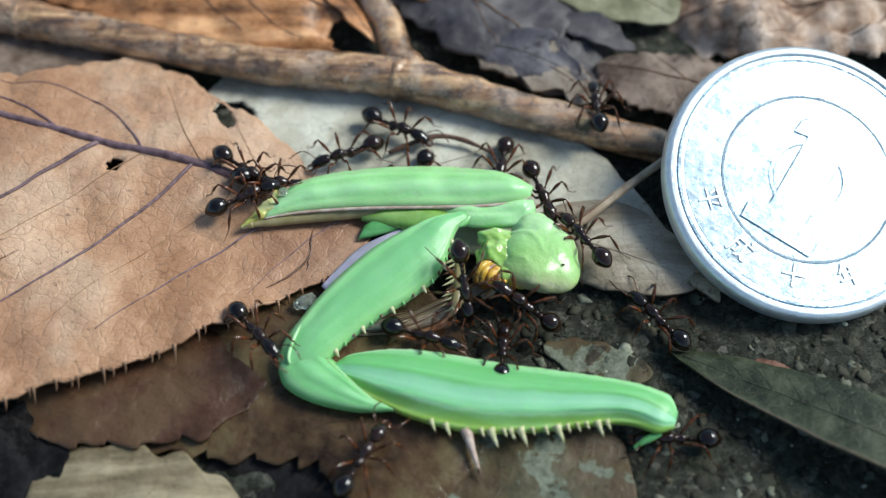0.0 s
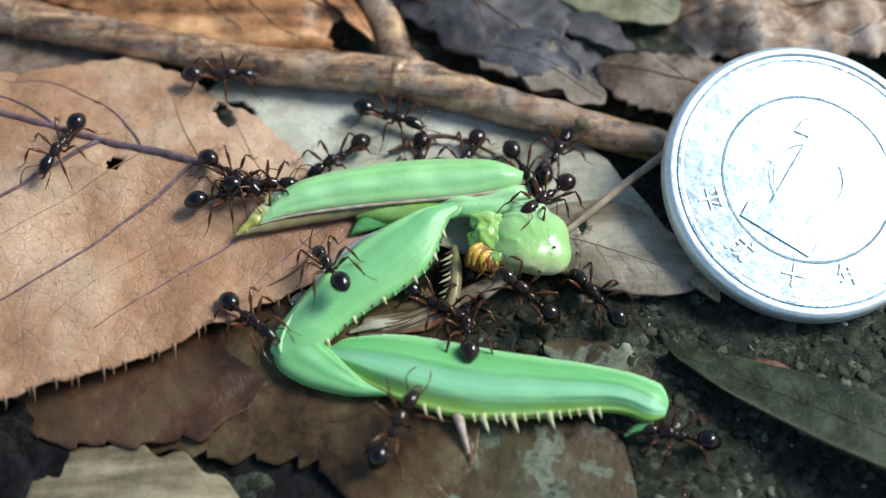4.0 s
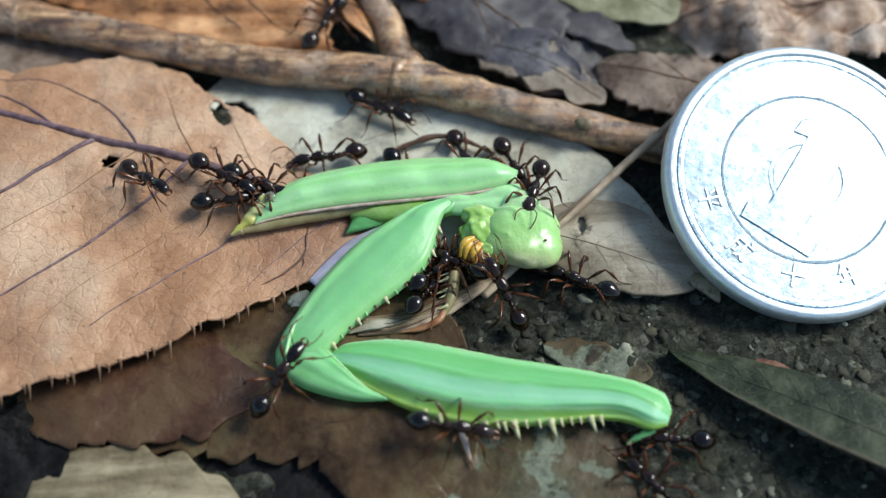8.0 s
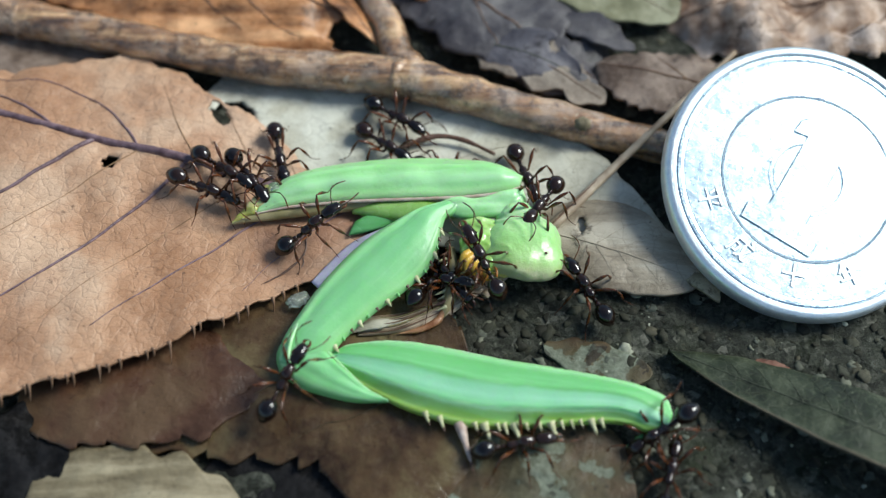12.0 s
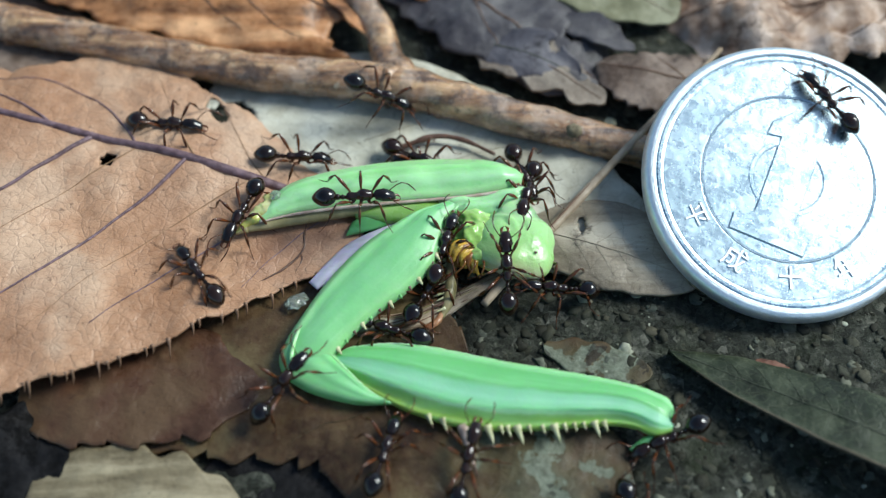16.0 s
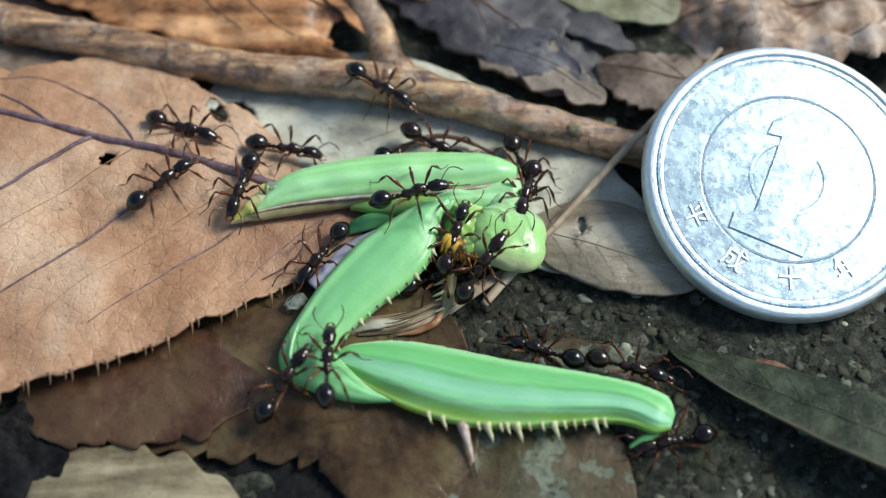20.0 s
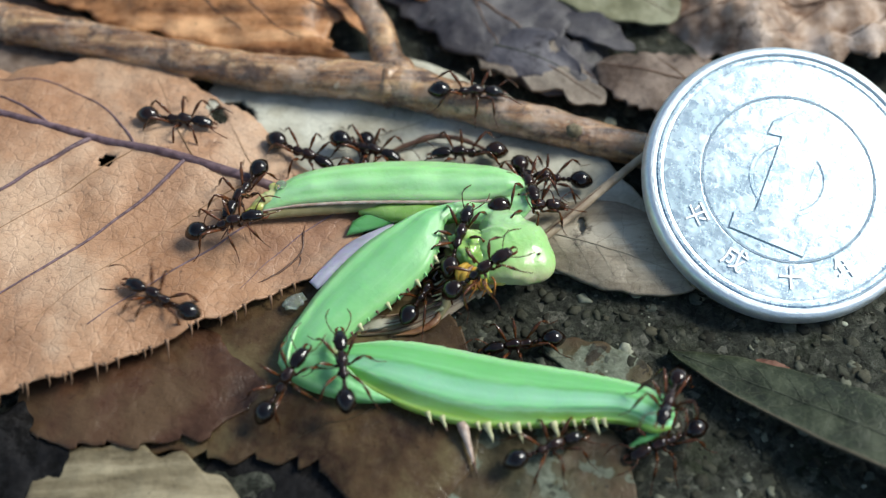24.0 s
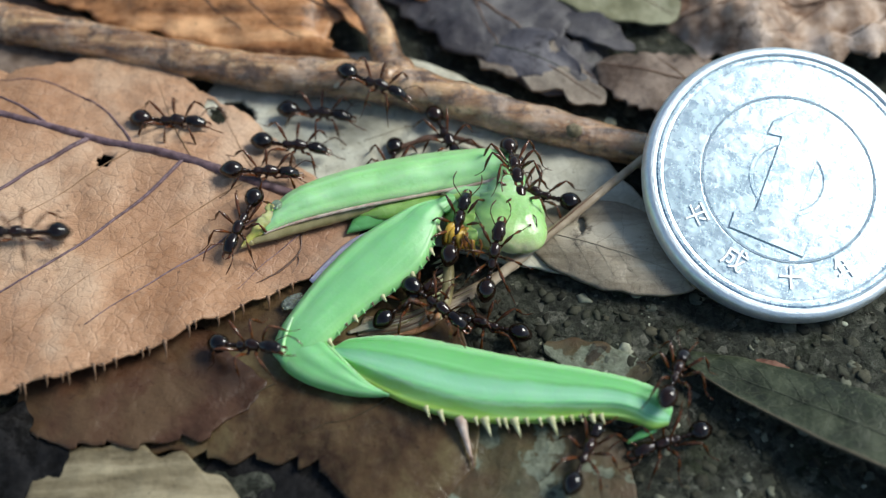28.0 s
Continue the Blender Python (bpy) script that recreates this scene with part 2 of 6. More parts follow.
BROWN_LEAF = leaf_matter("brown_leaf", (0.08, 0.05, 0.034), (0.175, 0.122, 0.09), (0.3, 0.225, 0.175), 0.42, 1.6, 4.0, (0.03, 0.018, 0.012), 0.58, 0.25)
ASH_LEAF = leaf_matter("ash_leaf", (0.2, 0.158, 0.11), (0.32, 0.266, 0.195), (0.46, 0.4, 0.31), 0.5, 1.4, 3.0, (0.06, 0.045, 0.035), 0.6, 0.35, -22)
WET_MARGIN = plain_matter("olive_leaf_margin", (0.03, 0.02, 0.008), (0.08, 0.055, 0.022), 1.2, 0.4)
PALE_VEIN = plain_matter("pale_vein", (0.25, 0.22, 0.16), (0.36, 0.32, 0.25), 1.2, 0.5)
TAUPE_LEAF = leaf_matter("taupe_leaf", (0.12, 0.09, 0.066), (0.2, 0.155, 0.118), (0.3, 0.245, 0.19), 0.55, 1.4, 4.0, (0.05, 0.033, 0.024), 0.6, 0.35)
RUST_LEAF = leaf_matter("rust_leaf", (0.0792, 0.0290, 0.0132), (0.4488, 0.1980, 0.0792), (0.8500, 0.4884, 0.2508), 0.32, 2.2, 4.0, (0.0660, 0.0317, 0.0158), 0.6, 0.15, 19)
DARK_GREEN_LEAF = leaf_matter("dark_green_leaf", (0.0119, 0.0153, 0.0076), (0.0289, 0.0357, 0.0187), (0.0638, 0.0723, 0.0425), 0.45, 0.6, 2.2, (0.1190, 0.1275, 0.0765), 0.62, 0.75, None, 0.25)
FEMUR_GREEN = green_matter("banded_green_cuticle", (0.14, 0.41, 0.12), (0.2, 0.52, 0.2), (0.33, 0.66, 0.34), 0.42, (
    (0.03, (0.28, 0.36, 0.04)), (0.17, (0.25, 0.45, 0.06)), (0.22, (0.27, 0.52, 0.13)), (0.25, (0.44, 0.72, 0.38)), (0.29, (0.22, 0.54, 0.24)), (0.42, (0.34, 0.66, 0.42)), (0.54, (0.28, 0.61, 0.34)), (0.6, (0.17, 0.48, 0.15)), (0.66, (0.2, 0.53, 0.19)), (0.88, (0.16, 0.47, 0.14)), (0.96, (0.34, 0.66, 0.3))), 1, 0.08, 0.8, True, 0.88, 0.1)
COXA_GREEN = green_matter("coxa_cuticle", (0.161, 0.441, 0.130), (0.222, 0.549, 0.205), (0.363, 0.666, 0.336), 0.44, (
    (0.03, (0.202, 0.490, 0.158)), (0.12, (0.363, 0.666, 0.298)), (0.2, (0.232, 0.549, 0.215)), (0.5, (0.262, 0.588, 0.261)), (0.8, (0.212, 0.528, 0.196)), (0.95, (0.302, 0.588, 0.224))), 1, 0.1, 0.8, True)
THORAX_GREEN = green_matter("shield_cuticle", (0.282, 0.588, 0.187), (0.363, 0.685, 0.280), (0.504, 0.783, 0.448), 0.34, (
    (0.02, (0.464, 0.685, 0.317)), (0.14, (0.363, 0.685, 0.280)), (0.3, (0.423, 0.724, 0.373)), (0.55, (0.343, 0.675, 0.261)), (0.8, (0.403, 0.734, 0.317)), (0.96, (0.464, 0.745, 0.280))), 1, 0.12, 1.4, True)
TROCHANTER_GREEN = green_matter("joint_cuticle", (0.083, 0.269, 0.073), (0.124, 0.351, 0.121), (0.193, 0.441, 0.218), 0.22)
HEAD_MASS = green_matter("head_cuticle_fade", (0.28, 0.5, 0.12), (0.36, 0.6, 0.2), (0.52, 0.74, 0.42), 0.3, (
    (0.14, (0.5, 0.34, 0.17)), (0.27, (0.54, 0.5, 0.28)), (0.38, (0.42, 0.6, 0.22)), (0.6, (0.34, 0.6, 0.2)), (0.82, (0.4, 0.66, 0.27)), (1.0, (0.46, 0.7, 0.36))), 1, 0.2, 2.2)
NECK_GREEN = green_matter("neck_membrane", (0.26, 0.47, 0.07), (0.38, 0.6, 0.15), (0.54, 0.74, 0.34), 0.16, None, 1, 0.6, 2.0)
DROPLET = droplet_matter()
LIME = green_matter("lime_cuticle", (0.262, 0.579, 0.188), (0.374, 0.699, 0.301), (0.524, 0.799, 0.451), 0.25)
FLESH = green_matter("torn_flesh", (0.3, 0.3, 0.04), (0.5, 0.48, 0.12), (0.6, 0.62, 0.36), 0.2)
YELLOW_GREEN = green_matter("yellow_green_cuticle", (0.136, 0.306, 0.0425), (0.2125, 0.391, 0.068), (0.323, 0.493, 0.17), 0.25)
LILAC = green_matter("lilac_membrane", (0.3, 0.27, 0.34), (0.42, 0.4, 0.5), (0.58, 0.56, 0.64), 0.35)
MARGIN = plain_matter("pink_margin", (0.4, 0.25, 0.19), (0.66, 0.54, 0.46), 0.6, 0.25)
CHEEK = plain_matter("tan_cheek", (0.42, 0.24, 0.1), (0.56, 0.46, 0.22), 0.8, 0.25)
UNDERSIDE = plain_matter("tan_underside", (0.2, 0.17, 0.06), (0.38, 0.31, 0.16), 1.2, 0.35)
SPINE = plain_matter("ivory_spine", (0.42, 0.42, 0.2), (0.62, 0.58, 0.36), 0.4, 0.35)
SPINE_DARK = plain_matter("brown_spine_tip", (0.06, 0.03, 0.02), (0.16, 0.08, 0.05), 0.3, 0.35)
AMBER = plain_matter("amber_mouth", (0.5, 0.24, 0.02), (0.75, 0.5, 0.08), 0.4, 0.2)
RUSTY = plain_matter("rusty_mouth", (0.14, 0.045, 0.01), (0.4, 0.16, 0.03), 0.4, 0.25)
HOOK = plain_matter("horn_claw", (0.2, 0.07, 0.025), (0.5, 0.28, 0.15), 1.0, 0.2)
ANT_BLACK = ant_matter("ant_black", (0.003, 0.002, 0.0015), (0.014, 0.006, 0.003))
ANT_BROWN = ant_matter("ant_brown", (0.007, 0.003, 0.002), (0.032, 0.011, 0.005), 0.15)
ANT_LEG = ant_matter("ant_leg", (0.016, 0.006, 0.003), (0.15, 0.045, 0.013), 0.16)
ALU = coin_matter()
# dull blue-grey that paints the shade along the coin's relief
EDGE_SHADE = plain_matter("relief_edge_shade", (0.19, 0.26, 0.35), (0.5, 0.59, 0.66), 0.9, 0.6, 0.2)
BRIGHT_ALU = plain_matter("rubbed_aluminium", (0.78, 0.84, 0.87), (0.92, 0.95, 0.96), 0.4, 0.42, 0.85)
REDDISH = leaf_matter("reddish_scrap", (0.08, 0.034, 0.022), (0.16, 0.07, 0.045), (0.24, 0.12, 0.08), 0.6, 1.2, 1.0)
RIM_TAN = plain_matter("tan_leaf_rim", (0.056, 0.0434, 0.025), (0.14, 0.1116, 0.065), 0.8, 0.5)
OLIVE_PALE = leaf_matter("pale_olive_leaf", (0.12, 0.112, 0.056), (0.2, 0.188, 0.104), (0.288, 0.276, 0.176), 0.5, 1.6, 4.0, (0.04, 0.032, 0.016), 0.62, 0.2)
STRAW = plain_matter("dry_straw", (0.25, 0.175, 0.11), (0.48, 0.38, 0.27), 1.2, 0.55)
ASH_VEIN = plain_matter("ash_vein", (0.22, 0.175, 0.125), (0.34, 0.285, 0.21), 1.0, 0.5)
VEIN_FINE = plain_matter("fine_tan_vein", (0.2, 0.11, 0.055), (0.34, 0.2, 0.1), 1.0, 0.5)
HAIR = plain_matter("leaf_tooth", (0.14, 0.075, 0.04), (0.26, 0.15, 0.09), 0.8, 0.5)


def pebble_matter():
    n = Nodes("grit", 0.7, 0.0, 0.2)
    r = n.add("ShaderNodeNewGeometry").outputs["Random Per Island"]
    base = n.ramp(r, (0.0, (0.020, 0.019, 0.013)), (0.35, (0.036, 0.035, 0.022)), (0.65, (0.056, 0.057, 0.039)), (0.8, (0.081, 0.072, 0.045)), (0.9, (0.105, 0.113, 0.087)), (0.97, (0.196, 0.196, 0.140)), (1.0, (0.504, 0.507, 0.392)))
    n.put("Base Color", n.mix(n.ramp(n.noise(0.25, 5), (0.4, g(0.0)), (0.7, g(0.6))), base, n.mix(0.6, base, (0.01, 0.01, 0.01))))
    n.bump((n.noise(0.2, 5), 0.06))
    return n.mat


PEBBLE = pebble_matter()


# ---- building blocks ----
def smooth(bm):
    for f in bm.faces:
        f.smooth = True


def mesh_of(name, bm, material):
    bmesh.ops.scale(bm, vec=(MM, MM, MM), verts=bm.verts)
    me = bpy.data.meshes.new(name)
    bm.to_mesh(me)
    bm.free()
    me.materials.append(material)
    return me


def part(name, bm, material, parent, label=""):
    ob = new(name, mesh_of(name, bm, material))
    ob.parent = parent
    return tagged(ob, label)


def thing(name, label, category, at=(0, 0, 0), group="", kind=""):
    ob = new(name)
    ob.location = [v * MM for v in at]
    ob.empty_display_size = 0.002
    return tagged(ob, label, category, group, kind)


def solid(name, bm, material, label, category, at=(0, 0, 0), group="", kind=""):
    ob = new(name, mesh_of(name, bm, material))
    ob.location = [v * MM for v in at]
    return tagged(ob, label, category, group, kind)


def spline(points, count):
    """Points along a smooth curve through the given points."""
    p = [Vector(q) for q in points]
    p = [p[0] * 2 - p[1]] + p + [p[-1] * 2 - p[-2]]
    out = []
    for i in range(count):
        s = i / (count - 1) * (len(p) - 3)
        k = min(int(s), len(p) - 4)
        t = s - k
        a, b, c, d = p[k:k + 4]
        out.append(0.5 * (2 * b + (c - a) * t + (2 * a - 5 * b + 4 * c - d) * t * t + (3 * b - a - 3 * c + d) * t ** 3))
    return out


def lerp_list(values, s):
    x = s * (len(values) - 1)
    k = min(int(x), len(values) - 2)
    t = x - k
    t = t * t * (3 - 2 * t) if len(values) > 2 else t
    return values[k] + (values[k + 1] - values[k]) * t


def loft(bm, points, widths, thicks=None, rings=24, segs=14, up=(0, 0, 1), rough=0.0, grain=1.0, square=1.0, keel=0.0):
    """A limb along a curve: elliptic sections, widths across and thicks along up (half sizes); keel lifts a ridge along the top."""
    pts = spline(points, rings)
    up = Vector(up)
    loops = []
    for i, p in enumerate(pts):
        s = i / (rings - 1)
        d = (pts[min(i + 1, rings - 1)] - pts[max(i - 1, 0)]).normalized()
        side = d.cross(up).normalized()
        top = side.cross(d)
        w = lerp_list(widths, s)
        h = lerp_list(thicks, s) if thicks else w
        loop = []
        for k in range(segs):
            a = 2 * math.pi * k / segs
            ca, sa = math.cos(a), math.sin(a)
            ca, sa = math.copysign(abs(ca) ** square, ca), math.copysign(abs(sa) ** square, sa)
            q = p + side * (w * ca) + top * (h * sa * (1 + keel * max(0, 1 - abs(ca) * 4) * (sa > 0)))
            if rough:
                q += (q - p) * (rough * noise.noise(q / grain) + 0.4 * rough * noise.noise(q * 3.1 / grain))
            loop.append(bm.verts.new(q))
        loops.append(loop)
    for a, b in zip(loops, loops[1:]):
        for k in range(segs):
            bm.faces.new((a[k], a[(k + 1) % segs], b[(k + 1) % segs], b[k]))
    bm.faces.new(reversed(loops[0]))
    bm.faces.new(loops[-1])
    smooth(bm)
    bmesh.ops.recalc_face_normals(bm, faces=bm.faces)
    return bm


def tube(points, radii, rings=12, segs=6, **more):
    return loft(bmesh.new(), points, radii, None, rings, segs, **more)


def blob(radii, at=(0, 0, 0), lumps=0.0, grain=1.0, turn=None, detail=3, seed=0.0):
    """A rounded lump with uneven surface."""
    bm = bmesh.new()
    bmesh.ops.create_icosphere(bm, subdivisions=detail, radius=1)
    for v in bm.verts:
        q = v.co.copy()
        k = 1 + lumps * noise.noise(q * (1.2 / grain) + Vector((seed, 0, 0))) + 0.4 * lumps * noise.noise(q * (3.0 / grain) + Vector((0, seed, 0)))
        v.co = Vector((q.x * radii[0], q.y * radii[1], q.z * radii[2])) * k
    if turn:
        bmesh.ops.rotate(bm, cent=(0, 0, 0), matrix=Euler([radians(a) for a in turn]).to_matrix(), verts=bm.verts)
    bmesh.ops.translate(bm, vec=at, verts=bm.verts)
    smooth(bm)
    return bm


def joined(*bms):
    """Several pieces of one part in one mesh."""
    out = bms[0]
    for other in bms[1:]:
        me = bpy.data.meshes.new("piece")
        other.to_mesh(me)
        other.free()
        out.from_mesh(me)
        bpy.data.meshes.remove(me)
    return out


def fused(ob, voxel, rounds=6):
    """Grow the overlapping lumps of a part into one skin."""
    skin = ob.modifiers.new("skin", "REMESH")
    skin.mode, skin.voxel_size, skin.use_smooth_shade = "VOXEL", voxel * MM, True
    soft = ob.modifiers.new("soften", "SMOOTH")
    soft.factor, soft.iterations = 0.5, rounds
    return ob


class Limb:
    """A flattened limb between two edge curves: lo and hi run side by side, crown swells between them along the limb; ridges (across, width, height) are folds along it."""

    def __init__(self, lo, hi, crown, ridges=(), round_=0.5, belly=0.6, lumps=0.0, seed=0.0):
        self.lo, self.hi, self.crown, self.ridges = [(*p, 0)[:3] for p in lo], [(*p, 0)[:3] for p in hi], crown, ridges
        self.round, self.belly, self.lumps, self.seed = round_, belly, lumps, seed
        self.count = 0

    def edges(self, rings):
        if self.count != rings:
            self.count, self.a, self.b = rings, spline(self.lo, rings), spline(self.hi, rings)
        return self.a, self.b

    def at(self, s, v, lift=0.0, under=False, rings=60):
        a, b = self.edges(rings)
        x = max(0.0, min(0.99999, s)) * (rings - 1)
        k = int(x)
        p, q = a[k].lerp(a[k + 1], x - k), b[k].lerp(b[k + 1], x - k)
        ends = min(1.0, 5 * s, 5 * (1 - s)) ** 0.5
        z = lerp_list(self.crown, s) * max(0.0, math.sin(math.pi * v)) ** self.round * (0.35 + 0.65 * ends)
        if under:
            z *= -self.belly
        else:
            z += sum(h * math.exp(-((v - m) / w) ** 2) for m, w, h in self.ridges) * ends * min(1.0, 3.2 * (1 - s)) * min(1, 12 * min(v, 1 - v) + 0.1)
        c = p.lerp(q, v) + Vector((0, 0, z + lift))
        if self.lumps:
            c.z += self.lumps * noise.noise(Vector((c.x * 0.55, c.y * 0.9, self.seed))) * min(1, 6 * min(v, 1 - v))
        return c

    def seek(self, x):
        """How far along the limb its lower edge passes x."""
        return min((k / 200 for k in range(201)), key=lambda s: abs(self.at(s, 0.0).x - x))

    def mesh(self, rings=60, across=30):
        bm = bmesh.new()
        uv = bm.loops.layers.uv.new("along_across")
        loops, where = [], {}
        for i in range(rings):
            s, loop = i / (rings - 1), []
            for k in range(2 * across):
                v, under = (k / across, False) if k <= across else (2 - k / across, True)
                vert = bm.verts.new(self.at(s, v, 0, under, rings))
                where[vert] = (s, v)
                loop.append(vert)
            loops.append(loop)
        n = 2 * across
        for a, b in zip(loops, loops[1:]):
            for k in range(n):
                bm.faces.new((a[k], a[(k + 1) % n], b[(k + 1) % n], b[k]))
        bm.faces.new(reversed(loops[0]))
        bm.faces.new(loops[-1])
        for f in bm.faces:
            for corner in f.loops:
                corner[uv].uv = where[corner.vert]
        smooth(bm)
        bmesh.ops.recalc_face_normals(bm, faces=bm.faces)
        return bm

    def line(self, v, s0, s1, r, lift=0.0, count=14, rough=0.0, grain=1.0):
        """A thin cord laid on the limb at v across it."""
        return tube([self.at(s0 + (s1 - s0) * k / (count - 1), v, lift) for k in range(count)], r, count * 4, 7, rough=rough, grain=grain)


class Leaf:
    """A dead leaf: a blade about a bent midrib, with uneven margin, curl, wrinkles and real thickness. Local axes as the plan's."""

    def __init__(self, base, tip, left, right, bow=0.0, low=0.55, high=1.0, arch=0.0, cup=(0.0, 0.0), twist=0.0,
                 wrinkle=0.35, seed=0.0, teeth=0.0, tooth=1.6, ragged=0.12, start=0.0, end=1.0, holes=(), slim=0.0, low_right=None, outline=None):
        self.base, self.tip = Vector(base), Vector(tip)
        self.axis = self.tip - self.base
        self.flat = Vector((self.axis.x, self.axis.y, 0))
        self.length = self.flat.length
        self.side = Vector((-self.flat.y, self.flat.x, 0)).normalized()
        self.left, self.right, self.bow = left, right, bow
        self.low, self.high, self.arch, self.cup, self.twist = low, high, arch, cup, twist
        self.wrinkle, self.seed, self.teeth, self.tooth, self.ragged = wrinkle, seed, teeth, tooth, ragged
        self.start, self.end, self.holes, self.slim = start, end, holes, slim
        self.low_right = low_right or low
        self.outline = outline

    def half(self, u, sign):
        w = (self.left if sign > 0 else self.right) * max(0.0, math.sin(math.pi * u ** (self.low if sign > 0 else self.low_right))) ** self.high
        if self.outline:
            side = self.outline[0 if sign > 0 else 1]
            x = max(0.0, min(0.9999, u)) * (len(side) - 1)
            k = int(x)
            w = side[k] + (side[k + 1] - side[k]) * (x - k)
        if sign < 0 and self.slim:
            w *= max(0.1, 1 - self.slim * max(0.0, u - 0.28))
        edge = u * self.length
        w += self.ragged * noise.noise(Vector((edge * 0.7, sign * 5, self.seed))) * min(1, w)
        return max(w, 0.02)

    def saw(self, u, sign):
        edge = u * self.length
        step = (edge / self.tooth + 0.5 * noise.noise(Vector((edge * 0.4, sign, 3)))) % 1.0
        return self.teeth * (step - 0.4) * (0.65 + 0.6 * noise.noise(Vector((edge * 0.23, sign, 8))))

    def at(self, u, v, lift=0.0):
        """The place on the blade at u along the midrib and v from -1 to 1 across it, from the base."""
        w = self.half(u, 1 if v >= 0 else -1)
        if self.teeth:
            w += self.saw(u, 1 if v >= 0 else -1) * abs(v) ** 9 * min(1, w)
        p = self.axis * u + self.side * (self.bow * 4 * u * (1 - u) + v * w)
        cup = self.cup[0] if v >= 0 else self.cup[1]
        z = self.arch * 4 * u * (1 - u) + cup * v * v + self.twist * v * (u - 0.5) * 2
        q = Vector((p.x * 0.16, p.y * 0.16, self.seed))
        z += self.wrinkle * (noise.noise(q) * 1.2 + 0.45 * noise.noise(q * 2.7) + 0.16 * noise.noise(q * 7))
        return Vector((p.x, p.y, p.z + z + lift))

    def blade(self, nu=90, nv=32, thick=0.22):
        bm = bmesh.new()
        top, under = [], []
        for i in range(nu + 1):
            u = self.start + (self.end - self.start) * i / nu
            rt, ru = [], []
            for j in range(nv + 1):
                v = -1 + 2 * j / nv
                if 0 < self.end < 1 and i == nu:
                    uu = u + 0.035 * noise.noise(Vector((v * 4, self.seed, 9)))
                else:
                    uu = u
                q = self.at(uu, v)
                rt.append(bm.verts.new(q))
                ru.append(bm.verts.new(q - Vector((0, 0, thick))))
            top.append(rt), under.append(ru)
        for i in range(nu):
            for j in range(nv):
                c = (top[i][j].co + top[i + 1][j + 1].co) / 2
                if any(((c.x - hx) / ha) ** 2 + ((c.y - hy) / hb) ** 2 < 1 + 0.3 * noise.noise(c * 1.7) for hx, hy, ha, hb in self.holes):
                    continue
                bm.faces.new((top[i][j], top[i][j + 1], top[i + 1][j + 1], top[i + 1][j]))
                bm.faces.new((under[i][j], under[i + 1][j], under[i + 1][j + 1], under[i][j + 1]))
        pairs = {}
        for i in range(nu + 1):
            for j in range(nv + 1):
                pairs[top[i][j]] = under[i][j]
        for e in [e for e in bm.edges if len(e.link_faces) == 1 and e.verts[0] in pairs and e.verts[1] in pairs]:
            a, b = e.verts
            bm.faces.new((a, b, pairs[b], pairs[a]))
        bmesh.ops.delete(bm, geom=[v for v in bm.verts if not v.link_faces], context="VERTS")
        bmesh.ops.recalc_face_normals(bm, faces=bm.faces)
        smooth(bm)
        return bm

    def rib(self, u0, u1, v0, v1, r0, r1, bend=0.0, lift=0.02, count=16):
        pts = []
        for i in range(count):
            s = i / (count - 1)
            pts.append(self.at(u0 + (u1 - u0) * s + bend * s * (1 - s), v0 + (v1 - v0) * s, lift))
        return tube(pts, [r0, (r0 + r1) / 2, r1], count * 2, 6)

    def build(self, name, material, label, vein=None, veins=(), midrib=0.0, nu=90, nv=32, group="dead leaves on the ground", thick=0.22, fine=None):
        ob = thing(name, label, "leaf", self.base, group)
        part("blade", self.blade(nu, nv, thick), material, ob)
        if midrib:
            part("midrib", self.rib(max(self.start, 0.0), min(self.end, 0.97), 0, 0, midrib, midrib * 0.35, count=30), vein, ob)
        for u0, u1, v1, r, bend in veins:
            part("vein", self.rib(u0, u1, 0, v1, r, r * 0.3, bend), vein if r > 0.065 else (fine or VEIN_FINE), ob)
        return ob


# ---- the ground ----
def rise(x, y):
    q = Vector((x * 0.11, y * 0.11, 4.2))
    near = 1 / (1 + (max(abs(x), abs(y)) / 60) ** 4)
    return (0.5 * noise.noise(q) + 0.28 * noise.noise(q * 3.3) + 0.16 * noise.noise(q * 9)) * near - 0.25


def ground_sheet():
    lines = [-20000, -2000, -400, -120] + [-66 + i * 0.55 for i in range(241)] + [120, 400, 2000, 20000]
    bm = bmesh.new()
    grid = [[bm.verts.new((x, y, rise(x, y))) for x in lines] for y in lines]
    for a, b in zip(grid, grid[1:]):
        for i in range(len(lines) - 1):
            bm.faces.new((a[i], a[i + 1], b[i + 1], b[i]))
    smooth(bm)
    return bm


solid("ground", ground_sheet(), SOIL, "dark damp forest soil with fine grit", "ground", kind="structure")


